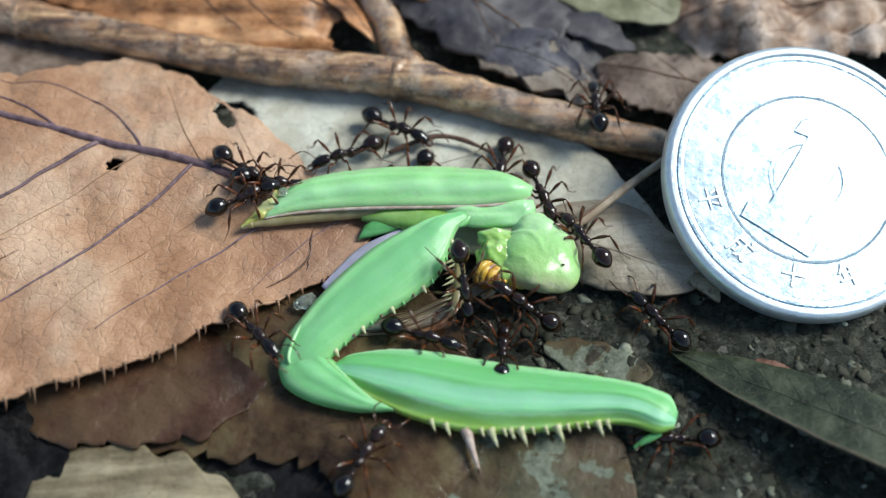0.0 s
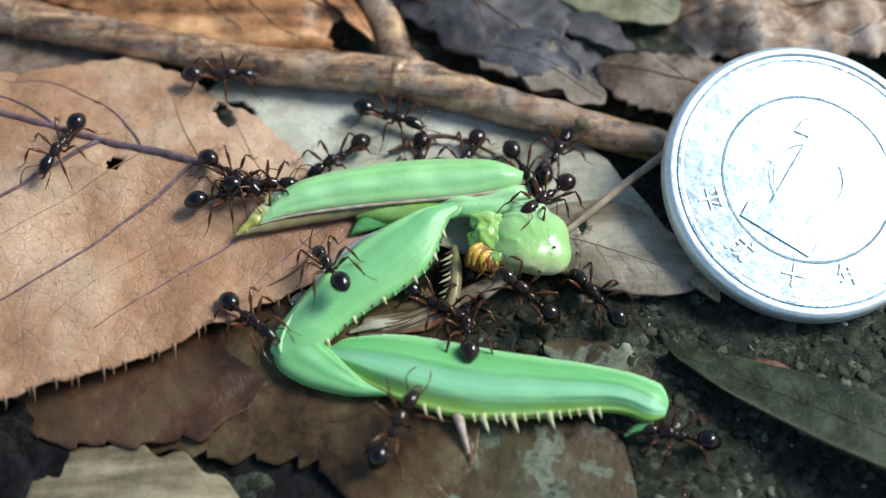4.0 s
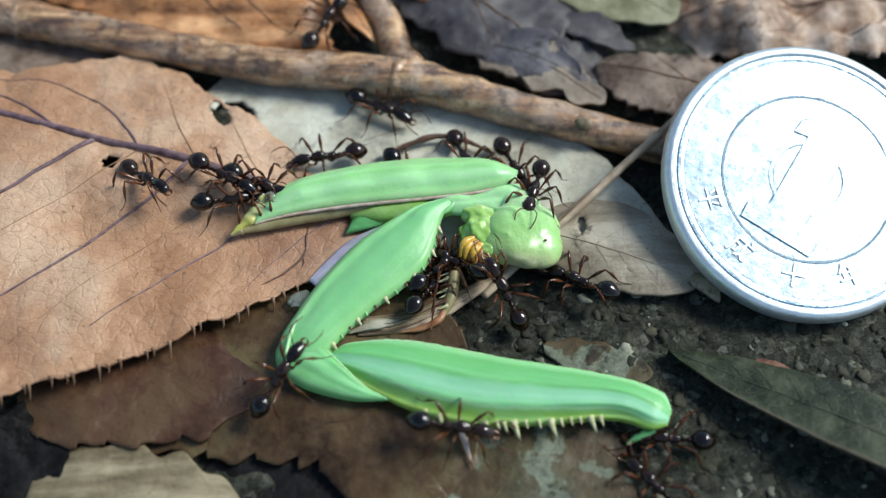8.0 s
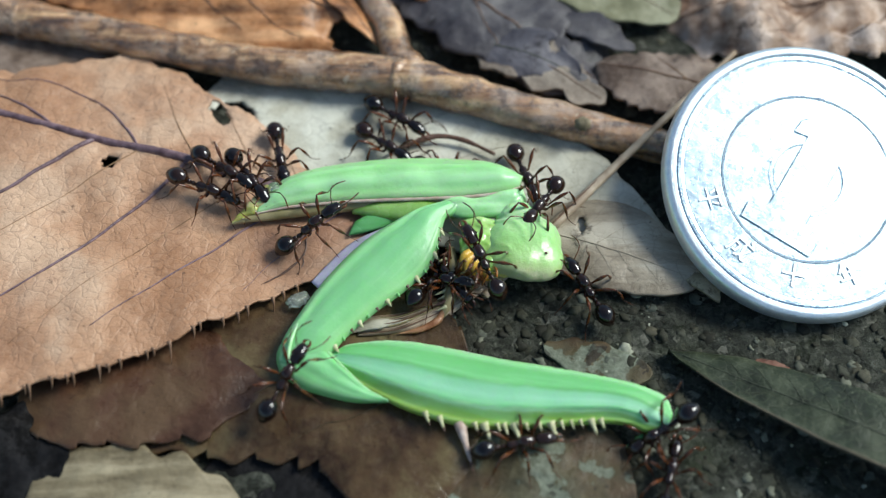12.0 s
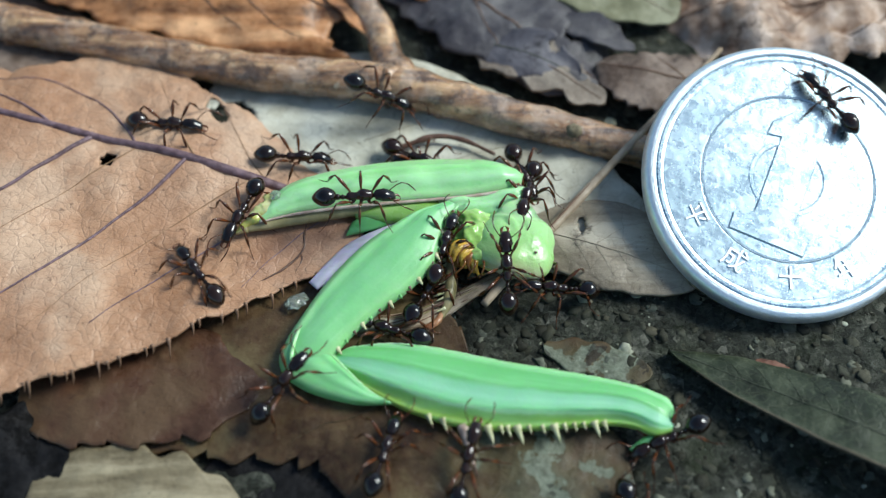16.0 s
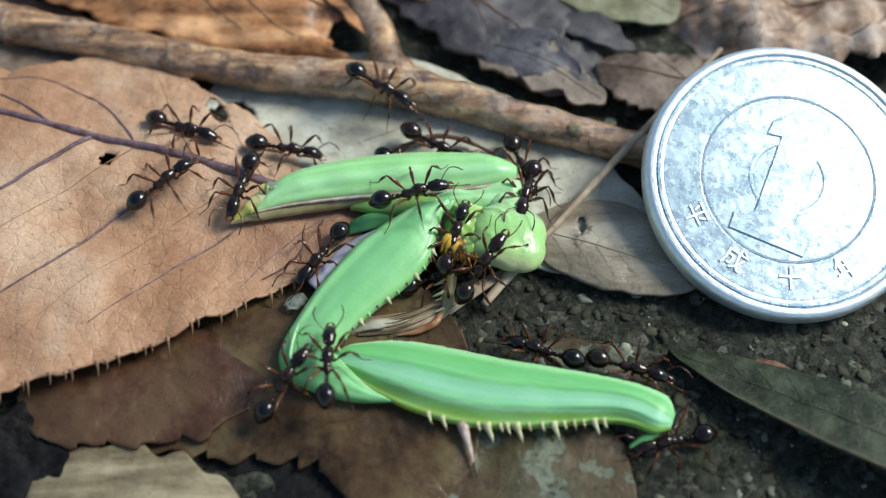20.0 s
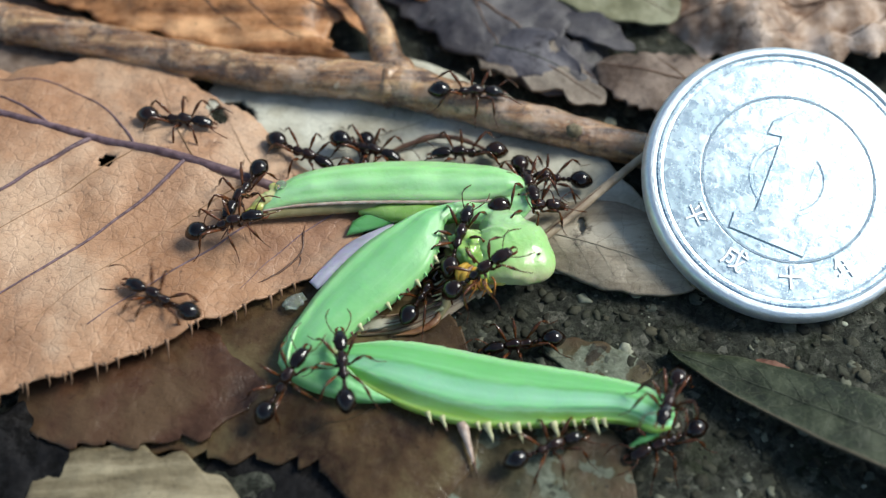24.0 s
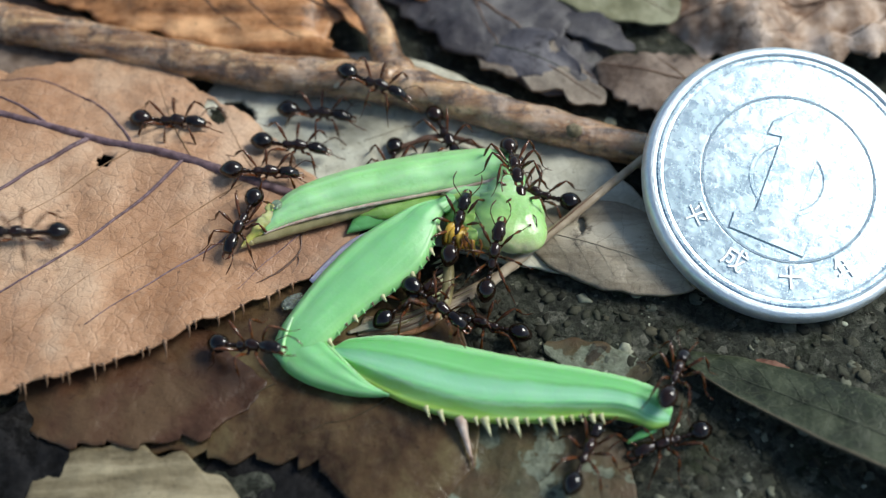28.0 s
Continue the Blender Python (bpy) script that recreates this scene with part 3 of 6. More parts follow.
def grit():
    """Worn stones, sand grains and crumbs bedded in the soil."""
    rnd = random.Random(5)
    forms = []
    for level in (1, 2):
        form = bmesh.new()
        bmesh.ops.create_icosphere(form, subdivisions=level, radius=1)
        form.verts.index_update()
        forms.append((np.array([v.co[:] for v in form.verts]), [[v.index for v in f.verts] for f in form.faces]))
        form.free()
    places, faces, total = [], [], 0
    for i in range(3600):
        x, y = rnd.uniform(-2, 34), rnd.uniform(-20, 4)
        if i % 4 == 0:
            x, y = rnd.uniform(-34, 36), rnd.uniform(-20, 26)
        r = 0.08 + 0.62 * rnd.random() ** 5
        ball, sides = forms[r > 0.17]
        turn = np.array(Euler([radians(rnd.uniform(-20, 20)), radians(rnd.uniform(-20, 20)), rnd.uniform(0, 6.28)]).to_matrix())
        lump = 1 + np.array([0.75 * noise.noise(Vector(v) * 1.5 + Vector((i * 3.7, 0, 0))) for v in ball])[:, None]
        places.append((ball * lump * np.array([1, rnd.uniform(0.55, 1), rnd.uniform(0.25, 0.45)])) @ turn.T * r + np.array([x, y, rise(x, y) - 0.14 * r]))
        faces += [[k + total for k in f] for f in sides]
        total += len(ball)
    me = bpy.data.meshes.new("grit")
    me.from_pydata(np.concatenate(places).tolist(), [], faces)
    bm = bmesh.new()
    bm.from_mesh(me)
    bpy.data.meshes.remove(me)
    smooth(bm)
    return bm


solid("grit", grit(), PEBBLE, "scattered sand grains and soil crumbs", "grit", kind="stuff")

# ---- dead leaves ----
big = Leaf((-4.4, 1.9, 1.1), (-60, 17.5, 2.2), 21, 10, bow=0.0, arch=1.2, cup=(0.55, -0.9), wrinkle=0.5, seed=1.3, ragged=0.45, teeth=0.2, tooth=1.25,
           outline=((3.5, 7.0, 9.9, 12.9, 15.5, 17.6, 19.7, 21.3, 22.2, 22.2, 21.5, 20.5, 19.5, 17.5, 15.5, 13.5, 11.5, 9, 6, 3, 0.2),
                    (0.4, 0.9, 2.7, 4.4, 5.7, 6.5, 7.6, 8.2, 7.8, 6.3, 4.2, 3.8, 3.6, 3.4, 3.2, 3, 2.6, 2.2, 1.6, 1, 0.2)),
           holes=((-11.85, 9.0, 0.5, 0.6), (-11.4, 8.4, 0.55, 0.7), (-11.0, 7.8, 0.45, 0.6), (-18.5, 3.5, 0.55, 0.6)))
big_leaf = big.build("dead_leaf", BIG_LEAF, "large tan dead leaf with purple midrib and small holes", VEIN, (
    (0.355, 0.5, 0.55, 0.2, 0.0), (0.232, 0.42, 0.8, 0.16, -0.1), (0.07, 0.25, 0.8, 0.12, -0.03), (0.02, 0.11, 0.8, 0.07, 0.0), (0.295, 0.45, 0.6, 0.04, 0.0), (0.15, 0.33, 0.8, 0.045, -0.03),
    (0.22, 0.32, -0.85, 0.06, 0.0), (0.3, 0.52, -0.75, 0.1, -0.15), (0.13, 0.22, -0.85, 0.05, 0.0), (0.05, 0.13, -0.8, 0.05, 0.0), (0.41, 0.56, -0.6, 0.12, 0.0), (0.5, 0.75, 0.7, 0.1, 0.04)), 0.4, nu=260, nv=110)
for i in range(24):
    u = 0.012 + i * 0.0135 + 0.005 * math.sin(i * 2.3)
    a = big.at(u, 0.99)
    d = 0.55 + 0.8 * (0.5 + 0.5 * math.sin(i * 4.1)) * (0.5 + 0.5 * math.sin(i * 1.3))
    part("tooth", tube([a, a + Vector((0.1, -0.45 * d, -0.3)), a + Vector((0.02, -0.8 * d, -0.95 * d))], [0.16, 0.07, 0.02], 6, 5), HAIR, big_leaf)

part("crack", joined(tube([big.at(u, v, 0.0) for u, v in ((0.068, 0.31), (0.065, 0.44), (0.06, 0.62), (0.071, 0.74), (0.085, 0.8), (0.094, 0.82))], [0.03, 0.09, 0.08, 0.1, 0.07, 0.02], 40, 5, rough=0.5, grain=0.4),
                     tube([big.at(u, v, 0.0) for u, v in ((0.062, 0.64), (0.057, 0.74), (0.059, 0.86))], [0.06, 0.05, 0.02], 14, 5, rough=0.5, grain=0.4)), SPINE_DARK, big_leaf, "dark crooked crack in the leaf")

wet = Leaf((2.5, -12.3, 0.75), (-26.5, -8.6, 0.55), 4.9, 8.4, low=0.72, high=0.34, arch=0.3, cup=(-0.35, 0.2), wrinkle=0.25, seed=2.1, ragged=0.5, teeth=0.85, tooth=2.3,
           outline=((4.0, 7.4, 9.3, 7.2, 5.0, 5.0, 5.3, 5.2, 5.3, 5.4, 5.3, 4.5, 2.0), (1.0, 6.0, 8.0, 8.4, 8.4, 8.4, 8.4, 8.4, 8.0, 7.5, 6.5, 4.5, 2.0)))
wet_leaf = wet.build("dead_leaf", WET_LEAF, "wet dark brown dead leaf with a toothed margin", WET_MARGIN, ((0.2, 0.4, 0.8, 0.05, 0.03), (0.45, 0.62, 0.8, 0.05, 0.03)), 0.0, nu=240, nv=40, fine=WET_MARGIN)
flap = Leaf((-27.0, -10.6, 0.75), (-11.2, -10.6, 1.0), 5.6, 4.0, low=0.9, high=0.4, arch=0.4, cup=(-0.5, -0.1), wrinkle=0.4, seed=2.9, ragged=0.5, teeth=0.45, tooth=2.1,
            outline=((1.0, 3.0, 4.8, 5.6, 5.2, 4.4, 3.4, 2.2, 0.3), (2.0, 4.0, 4.5, 4.3, 4.4, 4.0, 3.9, 2.7, 0.3)))
flap.build("dead_leaf", RUSSET_LEAF, "damp russet dead leaf with a ridged edge", WET_MARGIN, (), 0.0, nu=200, nv=36)
Leaf((-5.5, -19.2, 0.3), (11.8, -17.6, 0.5), 5.6, 6, low=0.9, high=0.2, arch=0.2, wrinkle=0.35, seed=3.7, ragged=0.7).build(
    "dead_leaf", OLIVE_LEAF, "mottled olive and grey decaying leaf piece", VEIN_TAN, (), 0.0)
Leaf((-25.5, -19.4, 0.4), (-11.6, -20.2, 0.45), 4.9, 5, low=0.8, high=0.45, arch=0.5, wrinkle=0.45, seed=4.4, ragged=1.1).build(
    "dead_leaf", STRAW_LEAF, "grey-brown streaked dead leaf piece", VEIN_TAN, (), 0.0, nu=60)
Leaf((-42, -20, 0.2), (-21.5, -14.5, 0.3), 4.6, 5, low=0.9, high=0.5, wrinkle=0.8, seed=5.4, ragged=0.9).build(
    "dead_leaf", LITTER_AND_SHADE, "blackish rotten leaf litter, torn and damp", VEIN_TAN, (), 0.0, nu=60)
# added black sheet: paints the deep shade of the hollow beside the wet leaf
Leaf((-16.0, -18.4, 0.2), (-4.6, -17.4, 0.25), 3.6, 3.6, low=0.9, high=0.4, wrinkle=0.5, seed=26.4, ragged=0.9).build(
    "leaf_scrap", LITTER_AND_SHADE, "black sheet standing in for the shade in a hollow", nu=40, nv=16)
Leaf((-17.5, 13.6, 0.5), (15.5, -1.5, 0.5), 8.5, 6.2, bow=0.6, low=0.85, high=0.55, arch=0.1, wrinkle=0.22, seed=6.2, ragged=0.3, holes=((1.9, -2.7, 1.7, 1.7),)).build(
    "dead_leaf", PALE_LEAF, "pale grey-beige dead leaf lying flat", PALE_VEIN, ((0.35, 0.5, 0.7, 0.04, 0.0), (0.5, 0.66, 0.7, 0.04, 0.0)), 0.0, fine=PALE_VEIN, nu=110, nv=40)
tip_leaf = Leaf((5.5, 1.4, 0.9), (17.2, -3.2, 1.0), 4.1, 2.9, low=0.95, high=0.55, arch=0.4, cup=(-0.2, -0.3), wrinkle=0.3, seed=7.7, ragged=0.25, holes=((4.0, -0.2, 0.3, 0.8),))
tip_leaf.build("dead_leaf", ASH_LEAF, "small grey-brown dead leaf with a curled tip", ASH_VEIN,
               tuple((0.15 + 0.13 * k, 0.35 + 0.13 * k, s * 0.85, 0.012, 0.01) for k in range(5) for s in (1, -1)), 0.05, nu=70, fine=ASH_VEIN)
Leaf((16.2, -2.6, 0.9), (18.4, -4.6, 0.8), 0.7, 0.5, low=0.8, high=0.5, arch=0.5, wrinkle=0.3, seed=8.1).build(
    "leaf_scrap", STRAW_LEAF, "curled grey-brown leaf scrap", nu=20, nv=10)
green_blade = Leaf((42.5, -23.8, 3.4), (14.7, -8.0, 0.35), 2.3, 2.9, low=1.0, high=0.62, arch=0.9, cup=(0.35, -0.6), wrinkle=0.22, seed=9.3, ragged=0.12)
green_leaf = green_blade.build("fallen_leaf", DARK_GREEN_LEAF, "long narrow dark green leaf on the soil", GREEN_VEIN, tuple((0.3 + 0.06 * k, 0.37 + 0.06 * k, s * 0.9, 0.02, 0.0) for k in range(10) for s in (1, -1)), 0.07, nu=110, fine=GREEN_VEIN)
part("rim", tube([green_blade.at(0.3 + 0.07 * k, 1.0, -0.05) for k in range(10)], [0.16, 0.14, 0.07], 50, 7, rough=0.2), RIM_TAN, green_leaf, "pale tan leaf rim")
Leaf((20.3, -8.7, 0.5), (22.6, -9.9, 0.55), 0.35, 0.5, low=0.8, high=0.5, arch=0.2, wrinkle=0.6, seed=10.2, ragged=0.7, teeth=0.3, tooth=0.6).build(
    "leaf_scrap", REDDISH, "tiny reddish leaf scrap on the soil", nu=20, nv=10)

Leaf((6.6, -7.4, 0.05), (13.6, -9.6, 0.1), 1.1, 1.3, low=0.9, high=0.4, wrinkle=0.25, seed=21.2, ragged=0.6).build(
    "leaf_scrap", OLIVE_LEAF, "mottled flat leaf scrap bedded in soil", nu=40, nv=12)

# beyond the branch
Leaf((-42, 31.5, 2.6), (-4.6, 18.6, 1.6), 9, 6.2, low=1.1, high=0.5, arch=1.6, cup=(-1, -1.6), wrinkle=1.0, seed=11.4, ragged=0.7, end=0.95, holes=((34.6, -13.4, 1.3, 1.1), (35.8, -12.3, 1.0, 1.2))).build(
    "dead_leaf", RUST_LEAF, "rust-brown glossy dead leaf with a torn end", VEIN_TAN, ((0.5, 0.75, -0.7, 0.1, 0.0), (0.65, 0.86, -0.7, 0.08, 0.0)), 0.2)
Leaf((-10.8, 25.5, 2.6), (-5.0, 17.0, 2.0), 1.0, 1.3, low=0.7, high=0.6, arch=0.3, cup=(-0.3, 0.2), seed=24.4, wrinkle=0.4, ragged=0.3).build(
    "leaf_scrap", RUST_LEAF, "pointed light brown leaf flap by the fork", VEIN_TAN, (), 0.06, nu=40, nv=16)
Leaf((-5.5, 27, 1.6), (1.2, 22.2, 1.2), 2.4, 2.2, low=0.8, high=0.5, arch=0.4, seed=12.4, wrinkle=0.4, ragged=0.4).build(
    "dead_leaf", RUST_LEAF, "light brown dead leaf piece beside the fork", nu=30, nv=16)
Leaf((-4, 27, 0.7), (11.8, 13.8, 0.7), 7.5, 4.6, low=0.8, high=0.45, arch=0.9, cup=(-0.5, -0.5), wrinkle=0.9, seed=13.7, ragged=0.9, holes=((14.1, -8.2, 0.8, 0.9),)).build(
    "dead_leaf", GREY_LEAF, "purplish grey crumpled dead leaf", VEIN_TAN, ((0.2, 0.5, 0.7, 0.07, 0.0), (0.4, 0.65, -0.7, 0.07, 0.0)), 0.14)
Leaf((1.5, 19.2, 1.0), (12.0, 12.2, 1.0), 1.9, 2.2, low=0.8, high=0.5, arch=0.6, wrinkle=0.6, seed=14.9, ragged=0.9, teeth=0.4).build(
    "dead_leaf", TAUPE_LEAF, "grey-tan ragged leaf scrap", VEIN_TAN, (), 0.08, nu=50)
Leaf((5.5, 28, 0.6), (18.2, 20.6, 0.9), 4.2, 3.6, low=0.9, high=0.5, arch=0.8, wrinkle=0.4, seed=15.3, ragged=0.4).build(
    "dead_leaf", OLIVE_PALE, "olive-beige dead leaf lying flat", VEIN_TAN, (), 0.1, nu=50)
Leaf((9.4, 20.4, 1.2), (14.6, 17.4, 0.7), 1.3, 1.6, low=0.8, high=0.6, arch=0.6, wrinkle=0.6, seed=16.1, ragged=0.7).build(
    "leaf_scrap", GREY_LEAF, "blackish curled leaf scrap", nu=30, nv=12)
Leaf((3.0, 17.6, 1.2), (10.2, 14.2, 1.5), 2.0, 1.8, low=0.8, high=0.5, arch=0.7, cup=(0.3, -0.3), wrinkle=0.5, seed=23.4, ragged=0.7, holes=((5.4, -0.9, 0.5, 0.6),)).build(
    "leaf_scrap", LILAC_LEAF, "grey-lilac leaf scrap with a hole", GREEN_VEIN, (), 0.06, nu=44, nv=24)
Leaf((24.5, 11.5, 1.0), (11.4, 15.6, 1.2), 3.4, 2.8, low=0.9, high=0.45, arch=0.7, cup=(-0.3, -0.5), wrinkle=0.5, seed=17.5, teeth=0.5, tooth=1.2, ragged=0.4).build(
    "dead_leaf", BROWN_LEAF, "brown dead leaf with a jagged edge", VEIN_TAN, ((0.3, 0.5, 0.8, 0.05, 0.0), (0.5, 0.7, -0.8, 0.05, 0.0)), 0.1, nu=60)
Leaf((48, 22.5, 1.8), (17.4, 20.8, 1.0), 6.2, 4.8, low=1.0, high=0.4, arch=0.8, cup=(-0.6, -0.6), wrinkle=2.1, seed=18.8, ragged=1.4, teeth=0.6, tooth=3.0).build(
    "dead_leaf", CRUMPLED_LEAF, "tan crumpled dead leaf", VEIN_TAN, ((0.4, 0.6, 0.8, 0.09, 0.0), (0.6, 0.8, 0.8, 0.08, 0.0)), 0.2)
Leaf((46, 29, 3.2), (24.5, 24.6, 2.4), 3.6, 3.4, low=1.0, high=0.5, arch=0.8, wrinkle=0.6, seed=19.6, ragged=0.6).build(
    "dead_leaf", RUST_LEAF, "light rust-brown dead leaf edge", VEIN_TAN, (), 0.15, nu=40)

Leaf((-50, 22, 0.8), (-22, 16.5, 0.6), 4, 5, low=0.9, high=0.5, arch=0.3, wrinkle=0.5, seed=20.3, ragged=0.5).build(
    "dead_leaf", BROWN_LEAF, "dark brown dead leaf under the twig", VEIN_TAN, (), 0.12, nu=50)

# ---- the branch with its fork ----
branch = thing("branch", "wet brown forked twig lying across the leaves", "branch")
stem = tube([(-48, 23.2, 2.0), (-33.8, 19.9, 2.0), (-24.9, 17.7, 1.95), (-14, 15.0, 1.9), (-3, 13.6, 1.9), (6.8, 10.6, 1.4), (16.3, 8.0, 0.8), (24, 5.6, 0.6)],
            [1.55, 1.5, 1.35, 1.4, 1.55, 1.35, 1.25, 1.1], 150, 22, rough=0.14, grain=1.6)
part("stem", stem, BARK, branch)
part("side_shoot", tube([(-2.4, 13.9, 1.9), (-3.4, 16.0, 2.0), (-4.3, 19.0, 2.1), (-6.2, 22.6, 2.2), (-8.5, 27, 2.4)], [1.5, 1.15, 1.1, 1.2, 1.2], 60, 18, rough=0.16, grain=1.4), BARK, branch)
for x, y, w in ((-31.9, 19.4, 1.56), (-3.2, 13.6, 1.64)):
    part("node", blob((0.95, w, w), (x, y, 1.9), 0.25, 0.5, (0, 0, -14)), BARK, branch)
part("lichen", blob((0.55, 0.5, 0.2), (9.9, 8.7, 2.75), 0.3, 0.5, (35, 0, -15)), STRAW_LEAF, branch, "pale lichen patch")

straw = thing("dry_stalk", "thin dry straw-coloured stalk", "stalk")
part("stalk", loft(bmesh.new(), [(-0.6, -0.25, 0.05), (3, -0.1, 0.2), (8, 0.0, 0.35), (16, 0.0, 0.6), (27.5, 0.35, 0.0)], [0.3, 0.38, 0.36, 0.3, 0.2], [0.25, 0.28, 0.28, 0.25, 0.18], 60, 8, rough=0.12), STRAW, straw)
part("fibre", tube([(2.4, -0.1, 0.4), (8, 0.05, 0.64), (18, 0.15, 0.78)], [0.03, 0.06, 0.03], 20, 5), VEIN_TAN, straw)

sheath = thing("dry_sheath", "split dry straw-coloured sheath with frayed fibres", "stalk", (-1.0, -5.4, 0.95))
blade = Limb([(-4.6, -1.9), (-2.2, -1.7), (0.6, -0.9), (3.0, 0.9), (6.2, 3.4)], [(-4.2, -0.4), (-1.6, -0.1), (1.4, 1.1), (4.2, 2.8), (6.0, 3.7)], [0.16, 0.26, 0.28, 0.2, 0.1], tuple((0.1 + 0.16 * k, 0.03, 0.06) for k in range(6)), 0.5, 0.4, 0.12, 4.0)
part("blade", blade.mesh(40, 26), STRAW, sheath)
for k in range(7):
    part("fibre", tube([blade.at(0.02 + 0.05 * (k % 3), 0.06 + 0.14 * k, 0.1 + 0.1 * (k % 2)), blade.at(0.3, 0.1 + 0.12 * k, 0.12), blade.at(0.7 + 0.06 * (k % 4), 0.14 + 0.11 * k, 0.06)], [0.02, 0.045, 0.02], 16, 5), (VEIN_TAN, STRAW, UNDERSIDE)[k % 3], sheath)
part("frayed_end", loft(bmesh.new(), [(-5.2, -1.7, 0.1), (-3.4, -1.2, 0.35), (-1.2, -0.9, 0.3)], [0.12, 0.42, 0.1], [0.05, 0.1, 0.05], 16, 7, rough=0.2), PALE_LEAF, sheath, "pale curled splinter")

rootlet = thing("rootlet", "thin black rootlet on the pale leaf", "root", (-3.5, 8.3, 1.0))
part("strand", tube([(-0.4, -0.8, 0), (1.2, -0.1, 0.15), (3.2, 0.5, 0.25), (5.2, 0.1, 0.15), (7.2, -1.0, 0.1)], [0.16, 0.24, 0.2, 0.14], 30, 6, rough=0.3), SPINE_DARK, rootlet)

# ---- the coin ----
def coin_disc():
    """A struck blank: raised rounded rim, sunk field, fine ring."""
    profile = [(0, 0.62), (5.9, 0.62), (5.97, 0.56), (6.05, 0.56), (6.12, 0.62), (8.68, 0.62), (8.84, 0.69), (9.06, 0.69), (9.14, 0.6), (9.2, 0.62), (9.2, -0.5), (9.1, -0.7), (0, -0.7)]
    return turned(profile)


def coin_rim():
    """The rounded raised rim."""
    return turned([(9.16, 0.3), (9.17, 0.64), (9.24, 0.72), (9.36, 0.76), (9.55, 0.74), (9.75, 0.66), (9.9, 0.5), (9.98, 0.25), (10, 0), (10, -0.35), (9.93, -0.65), (9.7, -0.76), (9.2, -0.74), (9.16, 0.3)])


def turned(profile):
    bm = bmesh.new()
    segs = 180
    rows = []
    for r, z in profile:
        rows.append([bm.verts.new((r * math.cos(2 * math.pi * k / segs), r * math.sin(2 * math.pi * k / segs), z)) for k in range(segs)] if r else [bm.verts.new((0, 0, z))])
    for a, b in zip(rows, rows[1:]):
        for k in range(segs):
            j = (k + 1) % segs
            bm.faces.new([v for v in ((a[k], a[j]) if len(a) > 1 else (a[0],)) + ((b[j], b[k]) if len(b) > 1 else (b[0],))])
    bmesh.ops.recalc_face_normals(bm, faces=bm.faces)
    for f in bm.faces:
        f.smooth = abs(f.normal.z) < 0.98
    return bm


def slab(outline, z0, z1):
    bm = bmesh.new()
    face = bm.faces.new([bm.verts.new((x, y, z0)) for x, y in outline])
    made = bmesh.ops.extrude_face_region(bm, geom=[face])
    bmesh.ops.translate(bm, vec=(0, 0, z1 - z0), verts=[v for v in made["geom"] if isinstance(v, bmesh.types.BMVert)])
    bmesh.ops.recalc_face_normals(bm, faces=bm.faces)
    bmesh.ops.bevel(bm, geom=[e for e in bm.edges if all(v.co.z > (z0 + z1) / 2 for v in e.verts)], offset=0.03, segments=1, affect="EDGES")
    return bm


def letters(text, size, depth, bold=0.0):
    cu = bpy.data.curves.new("letters", "FONT")
    cu.body, cu.size, cu.align_x, cu.align_y, cu.extrude = text, size, "CENTER", "CENTER", depth
    cu.offset = bold
    ob = bpy.data.objects.new("letters", cu)
    scene.collection.objects.link(ob)
    me = bpy.data.meshes.new_from_object(ob.evaluated_get(bpy.context.evaluated_depsgraph_get()))
    bm = bmesh.new()
    bm.from_mesh(me)
    bpy.data.objects.remove(ob)
    bpy.data.meshes.remove(me)
    return bm


def arc_band(r0, r1, a0, a1, z0, z1, steps=40):
    out = [(r1 * math.cos(radians(a0 + (a1 - a0) * k / steps)), r1 * math.sin(radians(a0 + (a1 - a0) * k / steps))) for k in range(steps + 1)]
    out += [(r0 * math.cos(radians(a1 + (a0 - a1) * k / steps)), r0 * math.sin(radians(a1 + (a0 - a1) * k / steps))) for k in range(steps + 1)]
    return slab(out, z0, z1)


COIN = 0.98


def struck(bm):
    """The coin is 20 mm across."""
    bmesh.ops.scale(bm, vec=(COIN, COIN, COIN), verts=bm.verts)
    return bm


coin = thing("coin", "worn silvery aluminium coin with a struck number one", "coin")
part("disc", struck(coin_disc()), ALU, coin)
part("rim", struck(coin_rim()), BRIGHT_ALU, coin, "rubbed bright raised rim")
one = [(-2.65, -5.0), (2.65, -5.0), (2.7, -3.8), (1.8, -3.6), (1.4, -3.1), (1.4, 4.7), (-1.2, 4.7), (-2.3, 3.5), (-2.4, 2.5), (-1.4, 2.7), (-1.4, -3.1), (-1.8, -3.65), (-2.7, -3.8)]
wide = [(x + math.copysign(0.08, x), y + math.copysign(0.07, y)) for x, y in one]
# a slightly wider dark slab under the numeral paints its edge shade
part("numeral_groove", struck(slab(wide, 0.55, 0.635)), EDGE_SHADE, coin, "dark outline standing in for shade round the numeral")
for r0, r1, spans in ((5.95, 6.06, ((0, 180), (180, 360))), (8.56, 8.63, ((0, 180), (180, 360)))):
    part("groove", struck(joined(*[arc_band(r0, r1, a0, a1, 0.54, 0.632) for a0, a1 in spans])), EDGE_SHADE, coin, "circular groove with its shade put into the colour")
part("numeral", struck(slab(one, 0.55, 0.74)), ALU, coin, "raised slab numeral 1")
part("ring_groove", struck(joined(arc_band(2.35, 2.45, -56, 56, 0.55, 0.632), arc_band(2.35, 2.45, 124, 236, 0.55, 0.632))), EDGE_SHADE, coin, "dark line standing in for shade at the small ring")
